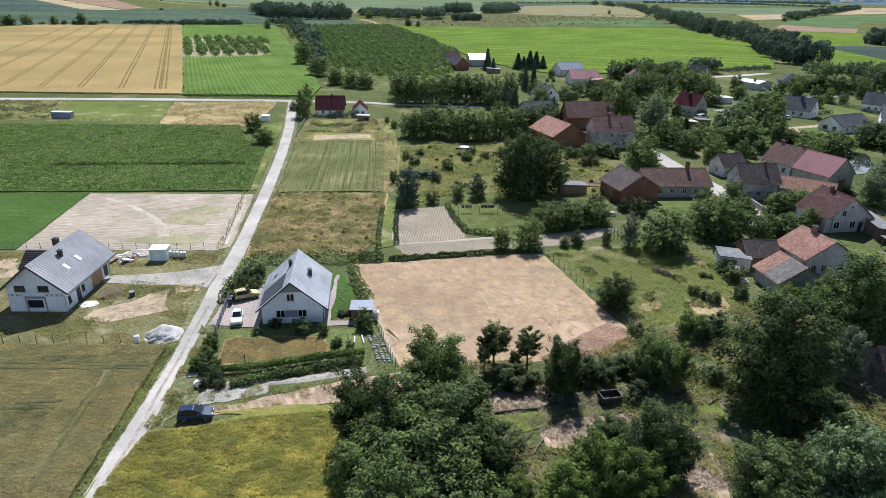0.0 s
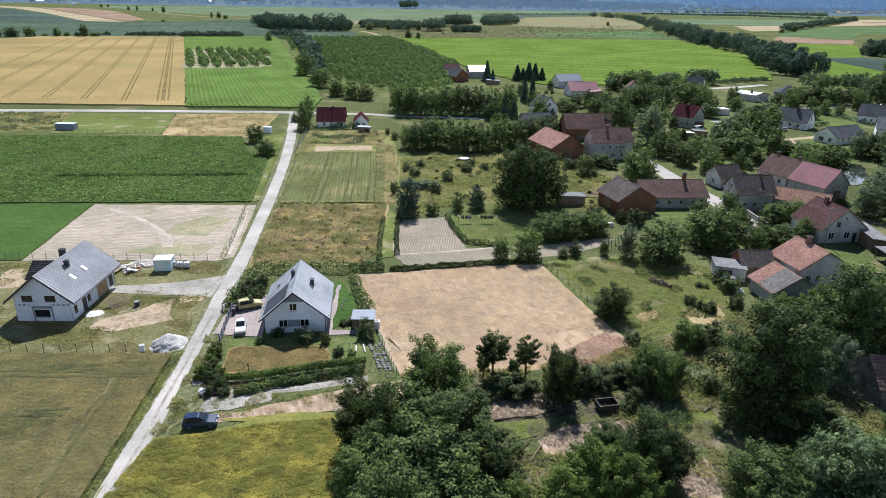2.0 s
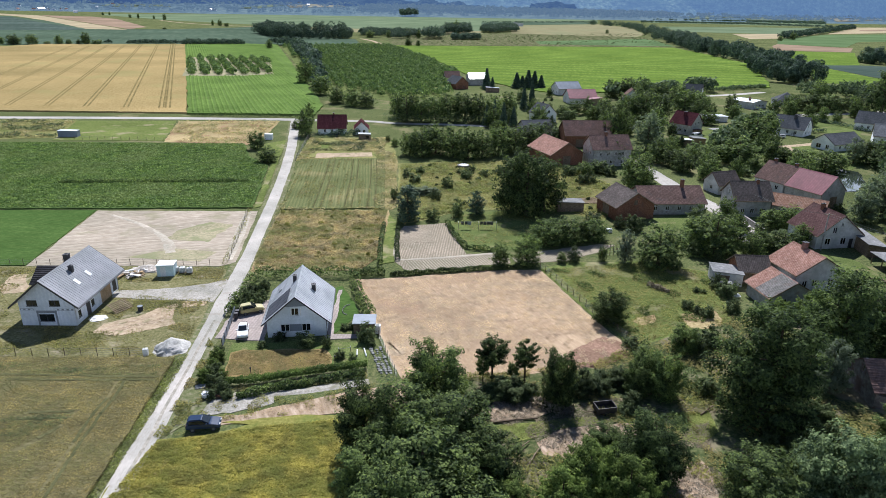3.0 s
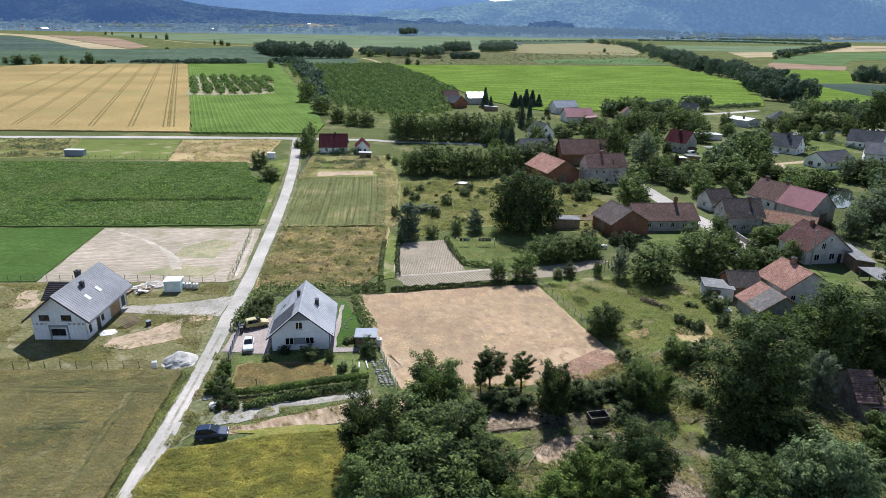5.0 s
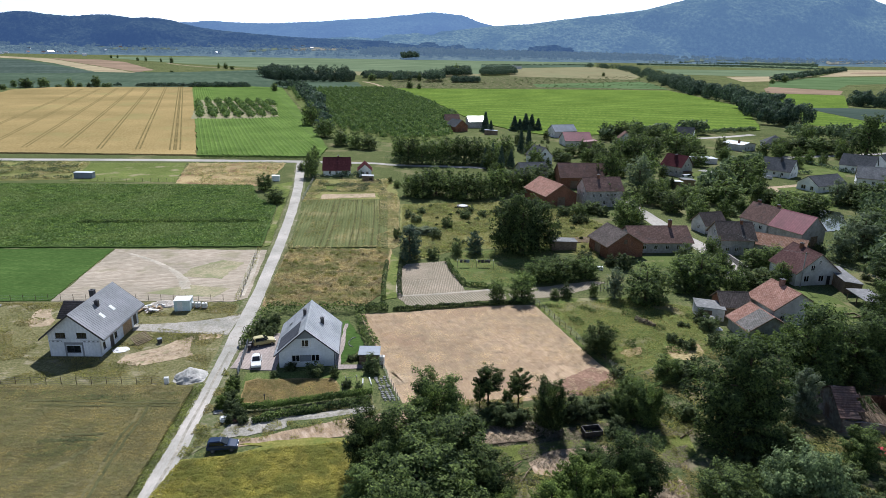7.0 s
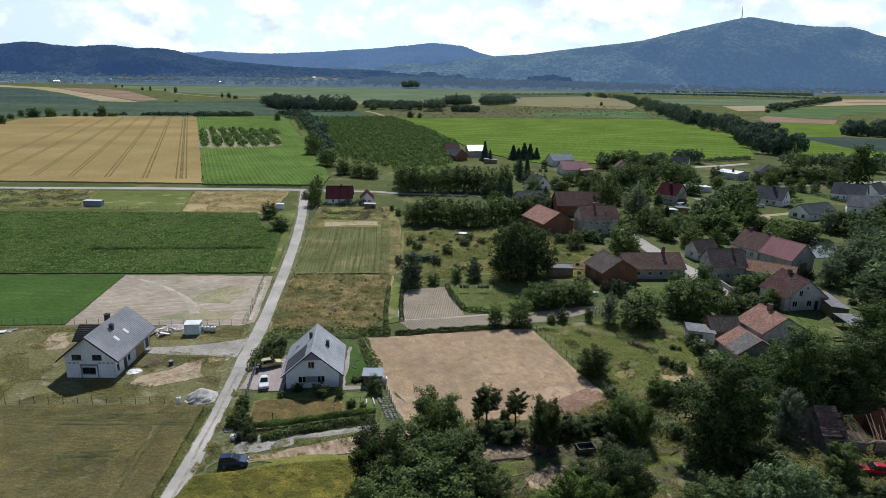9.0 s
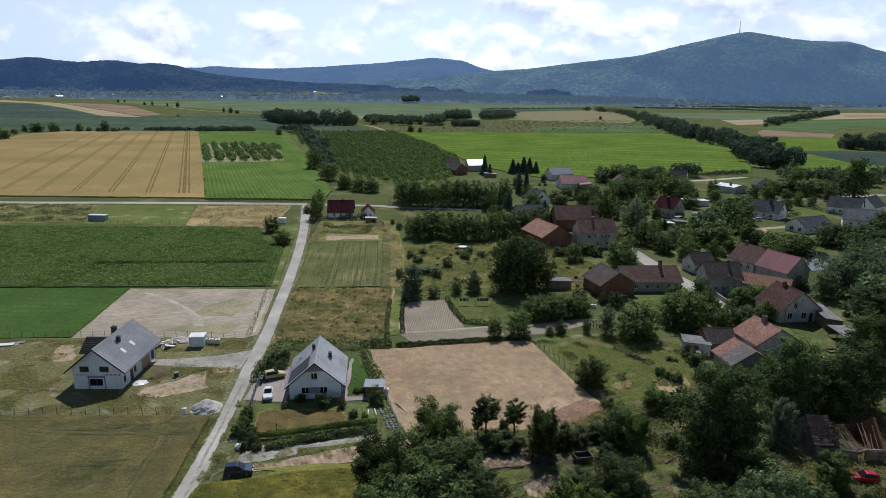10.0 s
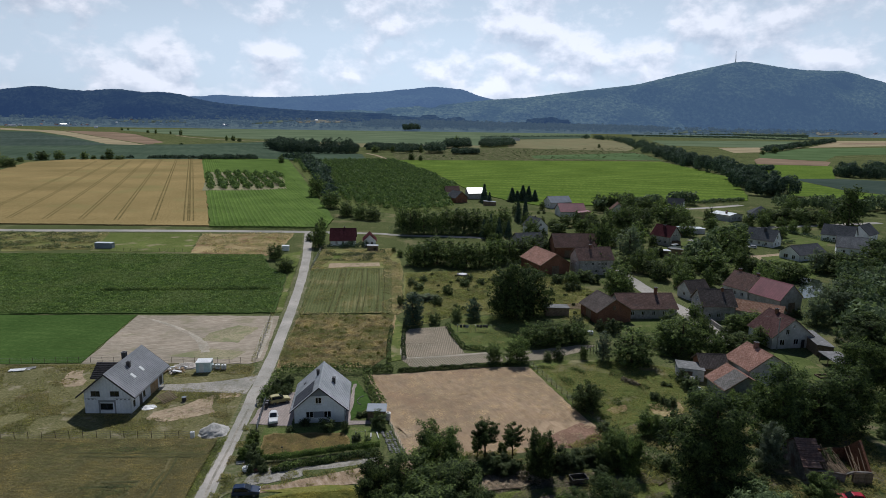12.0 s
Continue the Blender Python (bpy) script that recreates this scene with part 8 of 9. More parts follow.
hedge("scrub_line", [(29, 84), (32, 76), (36, 72)], 2.2, 2.0, "tangled scrub below the orchard meadow", l_shrub, 90)
hedge("scrub_line", [(34, 58), (42, 55), (50, 53)], 2.4, 1.6, "tangled weeds under the trees", l_shrub, 90)
hedge("scrub_line", [(14, 52), (20, 53)], 2.0, 1.4, "tangled weeds and brush under the trees", l_shrub, 90)
# ---- fences ----
fence("site_fence", [(-84, 76.4), (-68, 77.6), (-44.4, 78.6)], 2.4, 1.4, "wire fence on thin posts along the rye field")
fence("site_fence", [(-104, 110.4), (-84, 112.2), (-47.5, 113.8)], 2.6, 1.4, "wire fence on thin posts behind the unfinished house")
fence("bare_field_fence", [(-44.6, 117), (-47.4, 133), (-50.3, 148)], 3.0, 1.5, "wire fence on posts beside the lane")
fence("straw_fence", [(18.9, 115.6), (26, 93.5), (29.6, 84)], 2.3, 1.5, "wire fence on timber posts beside the straw field", 5)
fence("shed_fence", [(-10.6, 85.5), (-8.6, 79.5), (-6.8, 74)], 1.5, 1.3, "rusty garden fence beside the straw field", 5)
fence("meadow_fence", [(-145, 234.6), (-128, 235.2), (-109, 236)], 3.0, 1.4, "post fence along the mown meadow", 3, 0.07)
fence("plot_fence", [(-55.5, 245), (-51.6, 206)], 3.0, 1.6, "dark plank fence beside the lane", 8, 0.08)
# ---- garden clutter ----
for x, y in ((-27.3, 73.6), (-16.1, 77.2)):
    lamp = base("garden_lamp", pose(x, y, 0.05), "short dark garden lamp post on the lawn", "garden lamp", "lamps on the front lawn")
    bm = bmesh.new()
    add_tube(bm, [(0, 0, 0), (0, 0, 1.2)], [0.06, 0.05], 8)
    part("post", bm, m_dark, lamp)
    bm = bmesh.new()
    add_tube(bm, [(0, 0, 1.2), (0, 0, 1.24), (0, 0, 1.42), (0, 0, 1.5)], [0.06, 0.13, 0.13, 0.04], 8)
    part("lamp_head", bm, m_dark, lamp)
# ---- wheel tracks in the wheat ----
def tracks(name, pts, gap, half, material, height, label):
    for s in (-1, 1):
        (x0, y0), (x1, y1) = pts[0], pts[-1]
        d = math.hypot(x1 - x0, y1 - y0)
        ox, oy = (y1 - y0) / d * gap * s, -(x1 - x0) / d * gap * s
        ribbon(name, [(x + ox, y + oy) for x, y in pts], half, material, height, label)


for x0 in (-139.2, -142.4, -160, -180, -199.5, -219, -239, -259):
    ye = (649 + 0.955 * (x0 + 696)) / 1.386 - 5
    tracks("tractor_track", [(x0, 312), (x0 - 0.202 * (ye - 312), (ye + 312) / 2), (x0 - 0.404 * (ye - 312), ye)], 1.0, 0.42, m_track, 0.74, "pair of tractor wheel tracks through the wheat")
for x in (-24, -30, -38):
    tracks("tractor_track", [(x + 4, 153.5), (x + 1.5, 182), (x - 1.5, 209)], 0.9, 0.16, m_lodged, 0.34, "pair of wheel tracks through the cereal plot")
# ---- maize rows ----
MAIZE = [(-122.5, 300), (-336, 838), (-271.4, 862), (-236, 848), (-120, 486), (-82, 372), (-68, 328), (-66, 302)]
YOUNG = [(-250, 628), (-170, 616), (-131, 480), (-150, 466), (-190, 458)]
ridge_verts = []
for k in range(74):
    f = np.arange(0, 560, 7.0)
    for a, b in zip(f, f[1:]):
        ends = []
        for q in (a, b):
            x, y = -122 + k * 2.6 - 0.397 * q, 300 + q - 0.1 * k
            w_ = 0.95 + 0.25 * noise.noise((x * 0.5, y * 0.1, k))
            ends.append(((x - w_, y, 0.7), (x, y, 1.2 + 0.4 * noise.noise((x * 0.2, y * 0.2, 2.0))), (x + w_, y, 0.7)))
        mid = (ends[0][1][0], (ends[0][1][1] + ends[1][1][1]) / 2)
        here_ = np.array([mid[0]]), np.array([mid[1]])
        if not inside(MAIZE, *here_)[0] or inside(YOUNG, *here_)[0]:
            continue
        for i in (0, 1):
            ridge_verts += [ends[0][i], ends[0][i + 1], ends[1][i + 1], ends[1][i]]
tagged(new("maize_rows", soup_mesh("maize_rows", np.array(ridge_verts), m_maizerow, 4)), "long rows of young green maize", "crop", kind="stuff")
# ---- tramlines in the rye ----
r5 = np.random.default_rng(17)
TRAMLINES = ([(-62, 72.2), (-52.4, 72.1), (-39.6, 72.3)], [(-60, 71.0), (-51.8, 71.1), (-40, 71.4)], [(-44.9, 71.4), (-44.2, 67), (-44.3, 64), (-43.6, 58), (-42.6, 50)], [(-44, 71.3), (-43.3, 67), (-43.3, 63.7), (-42.6, 57), (-41.6, 49)],
             [(-52.4, 63.6), (-46.9, 64)], [(-53, 62.3), (-46.9, 62.6)], [(-46.9, 60.9), (-48.1, 58.5), (-49.4, 56.5)])
for pts in TRAMLINES:
    for (x0, y0), (x1, y1) in zip(pts, pts[1:]):
        if r5.random() < 0.85:
            line = [(x0 + (x1 - x0) * f + r5.normal() * 0.05, y0 + (y1 - y0) * f + r5.normal() * 0.08, float(r5.uniform(0.01, 0.07))) for f in np.linspace(0, 1, 7)]
            ribbon("tramline", line, 0.15, m_lodged, 0.545, "dark wheel line pressed into the rye")
tufts("rye_weeds", [(-70, 75.2), (-52, 75), (-40.6, 75.4), (-40.2, 72.6), (-52, 72.5), (-64, 72.6)], 30, 0.14, 0.24, l_shrub, "dull green weeds along the edge of the rye", keep=lambda x, y: noise.noise((x * 0.12, y * 0.9, 6.0)) > 0.05, seed=52, floor=0.5, flat=0.3)
tufts("rye_weeds", [(-54, 62.6), (-48.5, 63.2), (-46.6, 63.7), (-47.2, 61.2), (-48.7, 59.4), (-52.0, 58.2), (-57, 59)], 34, 0.12, 0.24, l_shrub, "dull green weedy patch in the rye", keep=lambda x, y: noise.noise((x * 0.3, y * 0.5, 2.0)) > -0.2, seed=51, floor=0.52, flat=0.25)
# ---- crops and grass ----
tufts("rye_ears", [(-95, 74.8), (-67.6, 76.7), (-39.6, 77.5), (-39.1, 72), (-38.7, 67.5), (-38.0, 59), (-37.4, 50), (-37.2, 43.4), (-74, 43)], 120, 0.14, 0.18, l_rye, "ripening rye ears", seed=2, floor=0.46, flat=0.34, slim=0.34, swell=(0.22, 1.9, 0.6), bare=[(p, 0.16) for p in TRAMLINES[:4]] + [(p, 0.4) for p in TRAMLINES[4:]])
tufts("meadow_grass", [(-34.3, 58.9), (-28.8, 60.2), (-22.7, 62.2), (-14, 63.8), (-4.9, 64.2), (-1.2, 45.2), (-34.4, 42.1), (-35.2, 50)], 170, 0.22, 0.29, l_gold, "long golden meadow grass", seed=3, floor=0.08, flat=0.33, slim=0.25, swell=(0.45, 0.9, 0.85))
tufts("heath_grass", [(-42, 149.5), (-15.5, 152), (-14.6, 118.6), (-17.6, 112.8), (-38, 111.8), (-39.8, 119)], 36, 0.36, 0.42, l_heath, "brown heath grass and weeds", seed=4, floor=0.08, flat=0.4, swell=(0.35, 0.6, 0.9))
tufts("straw_wisps", [(-17.2, 107.5), (-10.1, 108.8), (9.4, 113.4), (18.2, 114), (24.8, 93.4), (28.2, 83.5), (22, 78.4), (9.6, 75.4), (-5.5, 73.8), (-8, 79.7), (-11.5, 91)], 24, 0.03, 0.42, l_straw, "loose straw wisps on the field", keep=lambda x, y: x < 17 or y > 87.5 or noise.noise((x * 0.6, y * 0.6, 1.0)) > 0.15, seed=5, floor=0.06, slim=0.14, flat=0.1)
tufts("wild_grass", [(-16, 204), (19, 210), (40, 204), (51, 174), (39, 147), (25.8, 157), (3.6, 153.5), (-10.6, 142), (-12.6, 152.1)], 8, 0.5, 0.5, l_green, "wild grass tufts", seed=6, floor=0.05)
tufts("orchard_grass", [(19, 114.5), (41, 119.6), (54.5, 113.6), (48, 94), (38.5, 89.4), (29.8, 84.4), (26, 93.6)], 26, 0.2, 0.28, l_green, "uneven meadow grass", seed=7, floor=0.05, keep=lambda x, y: not (40.3 < x < 47 and 90.6 < y < 96.6))
tufts("scrub_grass", [(-3.5, 72.6), (21.9, 77.2), (29.5, 83), (48.5, 95), (78, 86), (62, 46), (-7, 43.5), (-1.9, 65)], 18, 0.5, 0.42, l_green, "rough weeds and grass under the trees", seed=8, floor=0.05, flat=0.35, keep=lambda x, y: noise.noise((x * 0.13, y * 0.13, 3.0)) > (0.3 if 2 < x < 31 and 58 < y < 69.4 else -0.12))
tufts("verge_grass", [(-39.8, 77.5), (-39.3, 72), (-38.9, 67.5), (-38.2, 59), (-37.6, 50), (-37.3, 43), (-36.2, 43), (-36.5, 51.6), (-37.0, 60.9), (-37.6, 71.7), (-38.3, 79)], 60, 0.24, 0.26, l_vergegreen, "green grass along the lane", seed=12, floor=0.05, flat=0.5, slim=0.35)
tufts("verge_grass", [(-35.4, 78), (-33, 70), (-32.4, 63), (-33.4, 57), (-33.6, 46), (-31.5, 46), (-30, 60), (-31, 70), (-34.4, 80)], 14, 0.3, 0.3, l_green, "rough grass along the lane", seed=13, floor=0.05, keep=lambda x, y: noise.noise((x * 0.5, y * 0.3, 1.0)) > 0)
tufts("verge_grass", [(-42.9, 106), (-44.6, 116), (-47.6, 137), (-51.2, 160), (-52.8, 160), (-49, 137), (-45.8, 116), (-44, 106)], 10, 0.3, 0.35, l_green, "green grass along the lane", seed=14, floor=0.05)
tufts("verge_grass", [(-38.0, 108), (-40.9, 130), (-44.4, 158), (-42.6, 158), (-39.2, 130), (-36.6, 108)], 14, 0.4, 0.4, l_heath, "dry grass along the lane", seed=15, floor=0.05)
tufts("site_grass", [(-100, 109.9), (-47.4, 112.6), (-43.6, 111), (-41.5, 97), (-39.6, 80), (-43, 78), (-68.1, 77.8), (-84, 76.4)], 10, 0.1, 0.28, l_green, "patchy grass round the building site", seed=9, floor=0.04, keep=lambda x, y: not (-73 < x < -58.8 and 86.8 < y < 103.2) and noise.noise((x * 0.16, y * 0.16, 2.0)) > (0.1 if x > -56 and 85 < y < 97 else -0.1) and not (x > -60.5 and 97 < y < 105))
at = scatter([(-136, 146.2), (-51, 152.6), (-58.8, 197), (-68.4, 209), (-77, 230.8), (-193, 224.6)], 10, np.random.default_rng(21))
ob = new("beet_leaves", leaf_mesh("beet_leaves", np.column_stack([at, 0.33 + 0.22 * np.random.default_rng(22).random(len(at))]), 0.42, l_beet, np.array([[0, 0, 1.0]]), 0.7))
tagged(ob, "leafy green beet plants in the field", "crop", kind="stuff")

# ---- garden of the white house ----
def vine_row(pts, height, label):
    """Vines tied to posts: a thin leafy band above bare stems."""
    ob = base("vine_row", pose(pts[0][0], pts[0][1], 0), label, "vine")
    ox, oy = pts[0]
    r = np.random.default_rng(61)
    ats, ways = [], []
    for (x0, y0), (x1, y1) in zip(pts, pts[1:]):
        length = math.hypot(x1 - x0, y1 - y0)
        for k in range(int(length / 1.9)):
            f = k * 1.9 / length
            bm = bmesh.new()
            add_tube(bm, [(x0 + f * (x1 - x0) - ox, y0 + f * (y1 - y0) - oy, -0.2), (x0 + f * (x1 - x0) - ox, y0 + f * (y1 - y0) - oy, height)], [0.05, 0.045], 6)
            part("post", bm, m_post, ob)
        n = int(length * 330)
        t = r.uniform(0, 1, n)
        lump = np.array([noise.noise((a * length * 0.8 + x0, y0, 2.0)) for a in t])
        off = r.normal(size=n) * (0.24 + 0.12 * lump)
        z = 0.38 + (height - 0.38) * r.uniform(0, 1.08 + 0.35 * lump, n)
        ex, ey = (x1 - x0) / length, (y1 - y0) / length
        ats.append(np.stack([x0 - ox + t * (x1 - x0) + ey * off, y0 - oy + t * (y1 - y0) - ex * off, z], 1))
        ways.append(np.stack([ey * np.sign(off), -ex * np.sign(off), np.full(n, 0.8)], 1))
    leaves = new("foliage", leaf_mesh("foliage", np.concatenate(ats), 0.2, l_vine, np.concatenate(ways), 0.7, r))
    leaves.parent = ob


vine_row([(-30.0, 71.2), (-27.7, 71.5), (-25.1, 72.1), (-20.9, 73.6), (-15.6, 75.1), (-11.3, 76.4)], 1.3, "row of leafy green grape vines on low posts")


def board_fence(name, pts, height, label, material, step=2.0, category="fence"):
    ob = base(name, pose(pts[0][0], pts[0][1], 0), label, category)
    ox, oy = pts[0]
    for (x0, y0), (x1, y1) in zip(pts, pts[1:]):
        length = math.hypot(x1 - x0, y1 - y0)
        n = max(1, round(length / step))
        yaw = math.degrees(math.atan2(y1 - y0, x1 - x0))
        for k in range(n):
            m = pose(x0 - ox + (x1 - x0) * k / n, y0 - oy + (y1 - y0) * k / n, 0, 0, 0, yaw)
            bm = bmesh.new()
            add_box(bm, -0.06, 0.06, -0.06, 0.06, -0.3, height + 0.05, m)
            part("post", bm, m_dark, ob)
            for j in range(5):
                bm = bmesh.new()
                z = 0.12 + j * (height - 0.12) / 5
                add_box(bm, 0.07, length / n - 0.07, -0.015, 0.015, z, z + (height - 0.12) / 5 - 0.04, m)
                part("slat", bm, material, ob)


board_fence("yard_fence", [(-34.0, 81.4), (-34.9, 87.3), (-35.7, 92.9)], 1.45, "grey slatted yard fence beside the lane", m_panelgrey)
for x, y in ((-35.0, 91.9), (-34.9, 90.9)):
    ob = base("rubbish_bin", pose(x, y, 0.1, 0, 0, 12), "black wheeled rubbish bin by the yard fence", "bin", "bins by the fence")
    part("body", box(-0.28, 0.28, -0.3, 0.3, 0.05, 0.98, bevel=0.05), m_dark, ob)
    part("lid", box(-0.3, 0.3, -0.33, 0.33, 0.985, 1.06, bevel=0.03), m_dark, ob)
r6 = np.random.default_rng(11)
slab_mesh = None
for row in range(13):
    for col in range(3):
        if r6.random() < 0.12:
            continue
        if slab_mesh is None:
            bm = box(-0.3, 0.3, -0.22, 0.22, 0, 0.16, bevel=0.03)
            ob = part("concrete_slab", bm, m_palestone)
            slab_mesh = ob.data
        else:
            ob = new("concrete_slab", slab_mesh)
        ob.matrix_basis = pose(-11.5 + col * 0.72 + row * 0.2 + r6.uniform(-0.08, 0.08), 82.2 - row * 0.6 + r6.uniform(-0.08, 0.08), 0.06, r6.uniform(-3, 3), 0, r6.uniform(-60, 60)) @ Matrix.Scale(float(r6.uniform(0.45, 1.05)), 4)
        tagged(ob, "pale concrete slab lying on the ground", "concrete slab", "concrete slabs below the shed")
for a, b in (((-13.4, 81.2), (-13.2, 79.4)), ((-12.4, 81.6), (-11.8, 79.5))):
    bm = bmesh.new()
    add_tube(bm, [(*a, 0.25), (*b, 0.16)], [0.11, 0.11], 10)
    tagged(part("plastic_pipe", bm, m_white), "white plastic pipe lying by the shed", "pipe", "white pipes by the shed")
butt = base("water_butt", pose(-10.9, 86.9, 0.03), "white plastic water tank beside the shed", "tank")
part("barrel", box(-0.45, 0.45, -0.5, 0.5, 0.05, 1.5, bevel=0.1), m_white, butt)
part("lid", box(-0.25, 0.25, -0.25, 0.25, 1.502, 1.56, bevel=0.02), m_palestone, butt)
heap("rubbish_heap", "dark heap of brush and broken bricks by the bushes", -30.4, 69.0, 1.7, 1.2, 0.55, m_bark, 15.0)
for k in range(22):
    s = float(r6.uniform(0.1, 0.26))
    ob = part("broken_brick", box(-s, s, -s * 0.6, s * 0.6, -s * 0.35, s * 0.35, bevel=0.02), (m_rubble, m_brick, m_bark)[k % 3])
    ob.matrix_basis = pose(-30.5 + r6.normal() * 0.8, 69.0 + r6.normal() * 0.5, 0.34, r6.uniform(-30, 30), r6.uniform(-30, 30), r6.uniform(0, 180))
    tagged(ob, "broken brick on the dark heap", "brick", "broken bricks on the heap")
slab = part("stone_slab", box(-0.7, 0.7, -0.45, 0.45, 0, 0.16, bevel=0.04), m_palestone)
slab.matrix_basis = pose(-33.3, 70.6, 0.08, 4, 0, 15)
tagged(slab, "pale stone slab lying by the bushes", "slab")
edge = base("lawn_edging", pose(-17.2, 95, 0.06), "curved row of pale edging stones round a bed", "edging")
for k in range(9):
    a = radians(100 + 20 * k)
    bm = box(-0.16, 0.16, -0.09, 0.09, 0, 0.14, bevel=0.03)
    b_ = part("stone", bm, m_palestone, edge)
    b_.matrix_basis = pose(1.0 * math.cos(a) + 0.4, 1.9 * math.sin(a), 0, 0, 0, 90 + math.degrees(a))
frame_ = base("cold_frame", pose(-15.2, 80.6, 0.06, 0, 0, 18), "low metal frame on the garden lawn", "frame")
for x in (-0.9, 0.9):
    bm = bmesh.new()
    add_tube(bm, [(x, -0.3, 0), (x, -0.3, 0.9), (x, 0.3, 0.9), (x, 0.3, 0)], [0.03] * 4, 6)
    part("leg", bm, m_wire, frame_)
bm = bmesh.new()
add_tube(bm, [(-0.9, -0.3, 0.9), (0.9, -0.3, 0.9)], [0.03, 0.03], 6)
part("rail", bm, m_wire, frame_)

# ---- building site ----
pal = base("pallet_frame", pose(-55.5, 93.6, 0.05, 0, 0, 62), "slatted wooden pallet frame leaning over", "pallet")
for k in range(7):
    bm = box(-1.7, 1.7, -0.09, 0.09, 0, 0.05)
    b_ = part("slat", bm, m_timber, pal)
    b_.matrix_basis = pose(0, -0.9 + k * 0.3, 0.12 + 0.17 * k, 28, 0, 0)
for x in (-1.2, 0, 1.2):
    bm = bmesh.new()
    add_tube(bm, [(x, -1.0, 0.02), (x, 1.0, 1.12)], [0.05, 0.05], 4)
    part("batten", bm, m_newwood, pal)
drum = base("drum", pose(-52.0, 93.3, 0.05), "black open steel drum", "barrel")
bm = bmesh.new()
add_tube(bm, [(0, 0, 0), (0, 0, 0.35), (0, 0, 0.38), (0, 0, 0.41), (0, 0, 0.8)], [0.42, 0.42, 0.45, 0.42, 0.42], 16)
part("shell", bm, m_dark, drum)
bm = bmesh.new()
add_tube(bm, [(0, 0, 0.802), (0, 0, 0.84)], [0.46, 0.46], 16)
part("rim", bm, m_panelgrey, drum)
for k in range(30):
    l = float(r6.uniform(0.5, 1.6))
    w_ = float(r6.uniform(0.05, 0.3))
    ob = part("scrap_piece", box(-l, l, -w_, w_, -0.03, 0.03 + 0.5 * w_ * (k % 2)), (m_newwood, m_white, m_dark, m_timber, m_rubble)[k % 5])
    ob.matrix_basis = pose(-60.3 + r6.normal() * 1.3, 108.0 + r6.normal() * 0.7, 0.25 + 0.25 * r6.random(), r6.uniform(-14, 14), r6.uniform(-14, 14), r6.uniform(0, 180))
    tagged(ob, "scrap board or panel on the building rubbish", "scrap", "scrap by the container")
for k in (0, 2, 3):
    o = k * 1.05
    ribbon("wheel_mark", [(-55.2 + o, 85.6 + 0.15 * k), (-53.0 + o, 88.4 - 0.1 * k), (-49.4 + 0.8 * o, 91.0 - 0.5 * k), (-47.4 + 0.4 * o, 94.5 - 0.6 * k)], 0.12, m_dirt, 0.05, "curved wheel mark in the sand")

# ---- under the trees ----
for pts, rad in (([(6.2, 63.9, 0.18), (9, 64.5, 0.22), (11.9, 65.0, 0.2)], 0.15), ([(8.0, 57.6, 0.12), (9.2, 58.9, 0.5), (10.3, 60.2, 0.3)], 0.1), ([(9.7, 55.9, 0.1), (10.6, 57.6, 0.4), (11.6, 59.4, 0.3)], 0.09), ([(8.2, 56.8, 0.1), (9.6, 58.6, 0.3)], 0.07), ([(26.5, 76.6, 0.15), (30.2, 78.4, 0.2)], 0.12), ([(33.2, 66.4, 0.2), (35.4, 68.2, 0.35)], 0.12)):
    log = base("fallen_log", Matrix(), "grey fallen trunk lying on dusty ground", "log", "fallen trunks")
    bm = bmesh.new()
    add_tube(bm, pts, [rad * (1 - 0.35 * k / len(pts)) for k in range(len(pts))], 8)
    part("trunk", bm, m_timber, log)
    (x0, y0, z0), (x1, y1, z1) = pts[0], pts[-1]
    for k in range(2):
        f = 0.5 + 0.25 * k
        bm = bmesh.new()
        add_tube(bm, [(x0 + f * (x1 - x0), y0 + f * (y1 - y0), 0.25), (x0 + f * (x1 - x0) + 0.5 - k, y0 + f * (y1 - y0) + 0.5, 0.7)], [rad * 0.4, rad * 0.15], 5)
        part("branch", bm, m_timber, log)
trailer = base("farm_trailer", pose(20.8, 66.7, 0, 0, 0, 12), "dark weathered box trailer standing in the weeds", "trailer")
for a in ((-1.3, 1.3, -0.85, -0.79), (-1.3, 1.3, 0.79, 0.85), (-1.3, -1.24, -0.79, 0.79), (1.24, 1.3, -0.79, 0.79)):
    part("side_board", box(*a, 0.45, 1.25), m_dark, trailer)
part("floor", box(-1.24, 1.24, -0.79, 0.79, 0.45, 0.5), m_bark, trailer)
for s in (-1, 1):
    bm = bmesh.new()
    add_tube(bm, [(0, s * 0.72, 0.3), (0, s * 0.9, 0.3)], [0.3, 0.3], 12)
    part("wheel", bm, m_dark, trailer)
bm = bmesh.new()
add_tube(bm, [(-1.2, 0, 0.45), (-2.6, 0.1, 0.35)], [0.05, 0.04], 6)
part("drawbar", bm, m_timber, trailer)

# ---- gardens by the straw field ----
line = base("clothes_line", pose(7.1, 138.5, 0.05, 0, 0, 2), "washing line with dark laundry on the lawn", "clothes line")
for x in (-4.6, 0.2, 4.4):
    bm = bmesh.new()
    add_tube(bm, [(x, 0, -0.2), (x, 0, 1.9)], [0.05, 0.05], 6)
    add_box(bm, x - 0.04, x + 0.04, -0.5, 0.5, 1.86, 1.94)
    part("post", bm, m_wire, line)
for yy in (-0.4, 0.4):
    bm = bmesh.new()
    add_tube(bm, [(-4.6, yy, 1.92), (0.2, yy, 1.84), (4.4, yy, 1.92)], [0.012] * 3, 4)
    part("line", bm, m_wire, line)
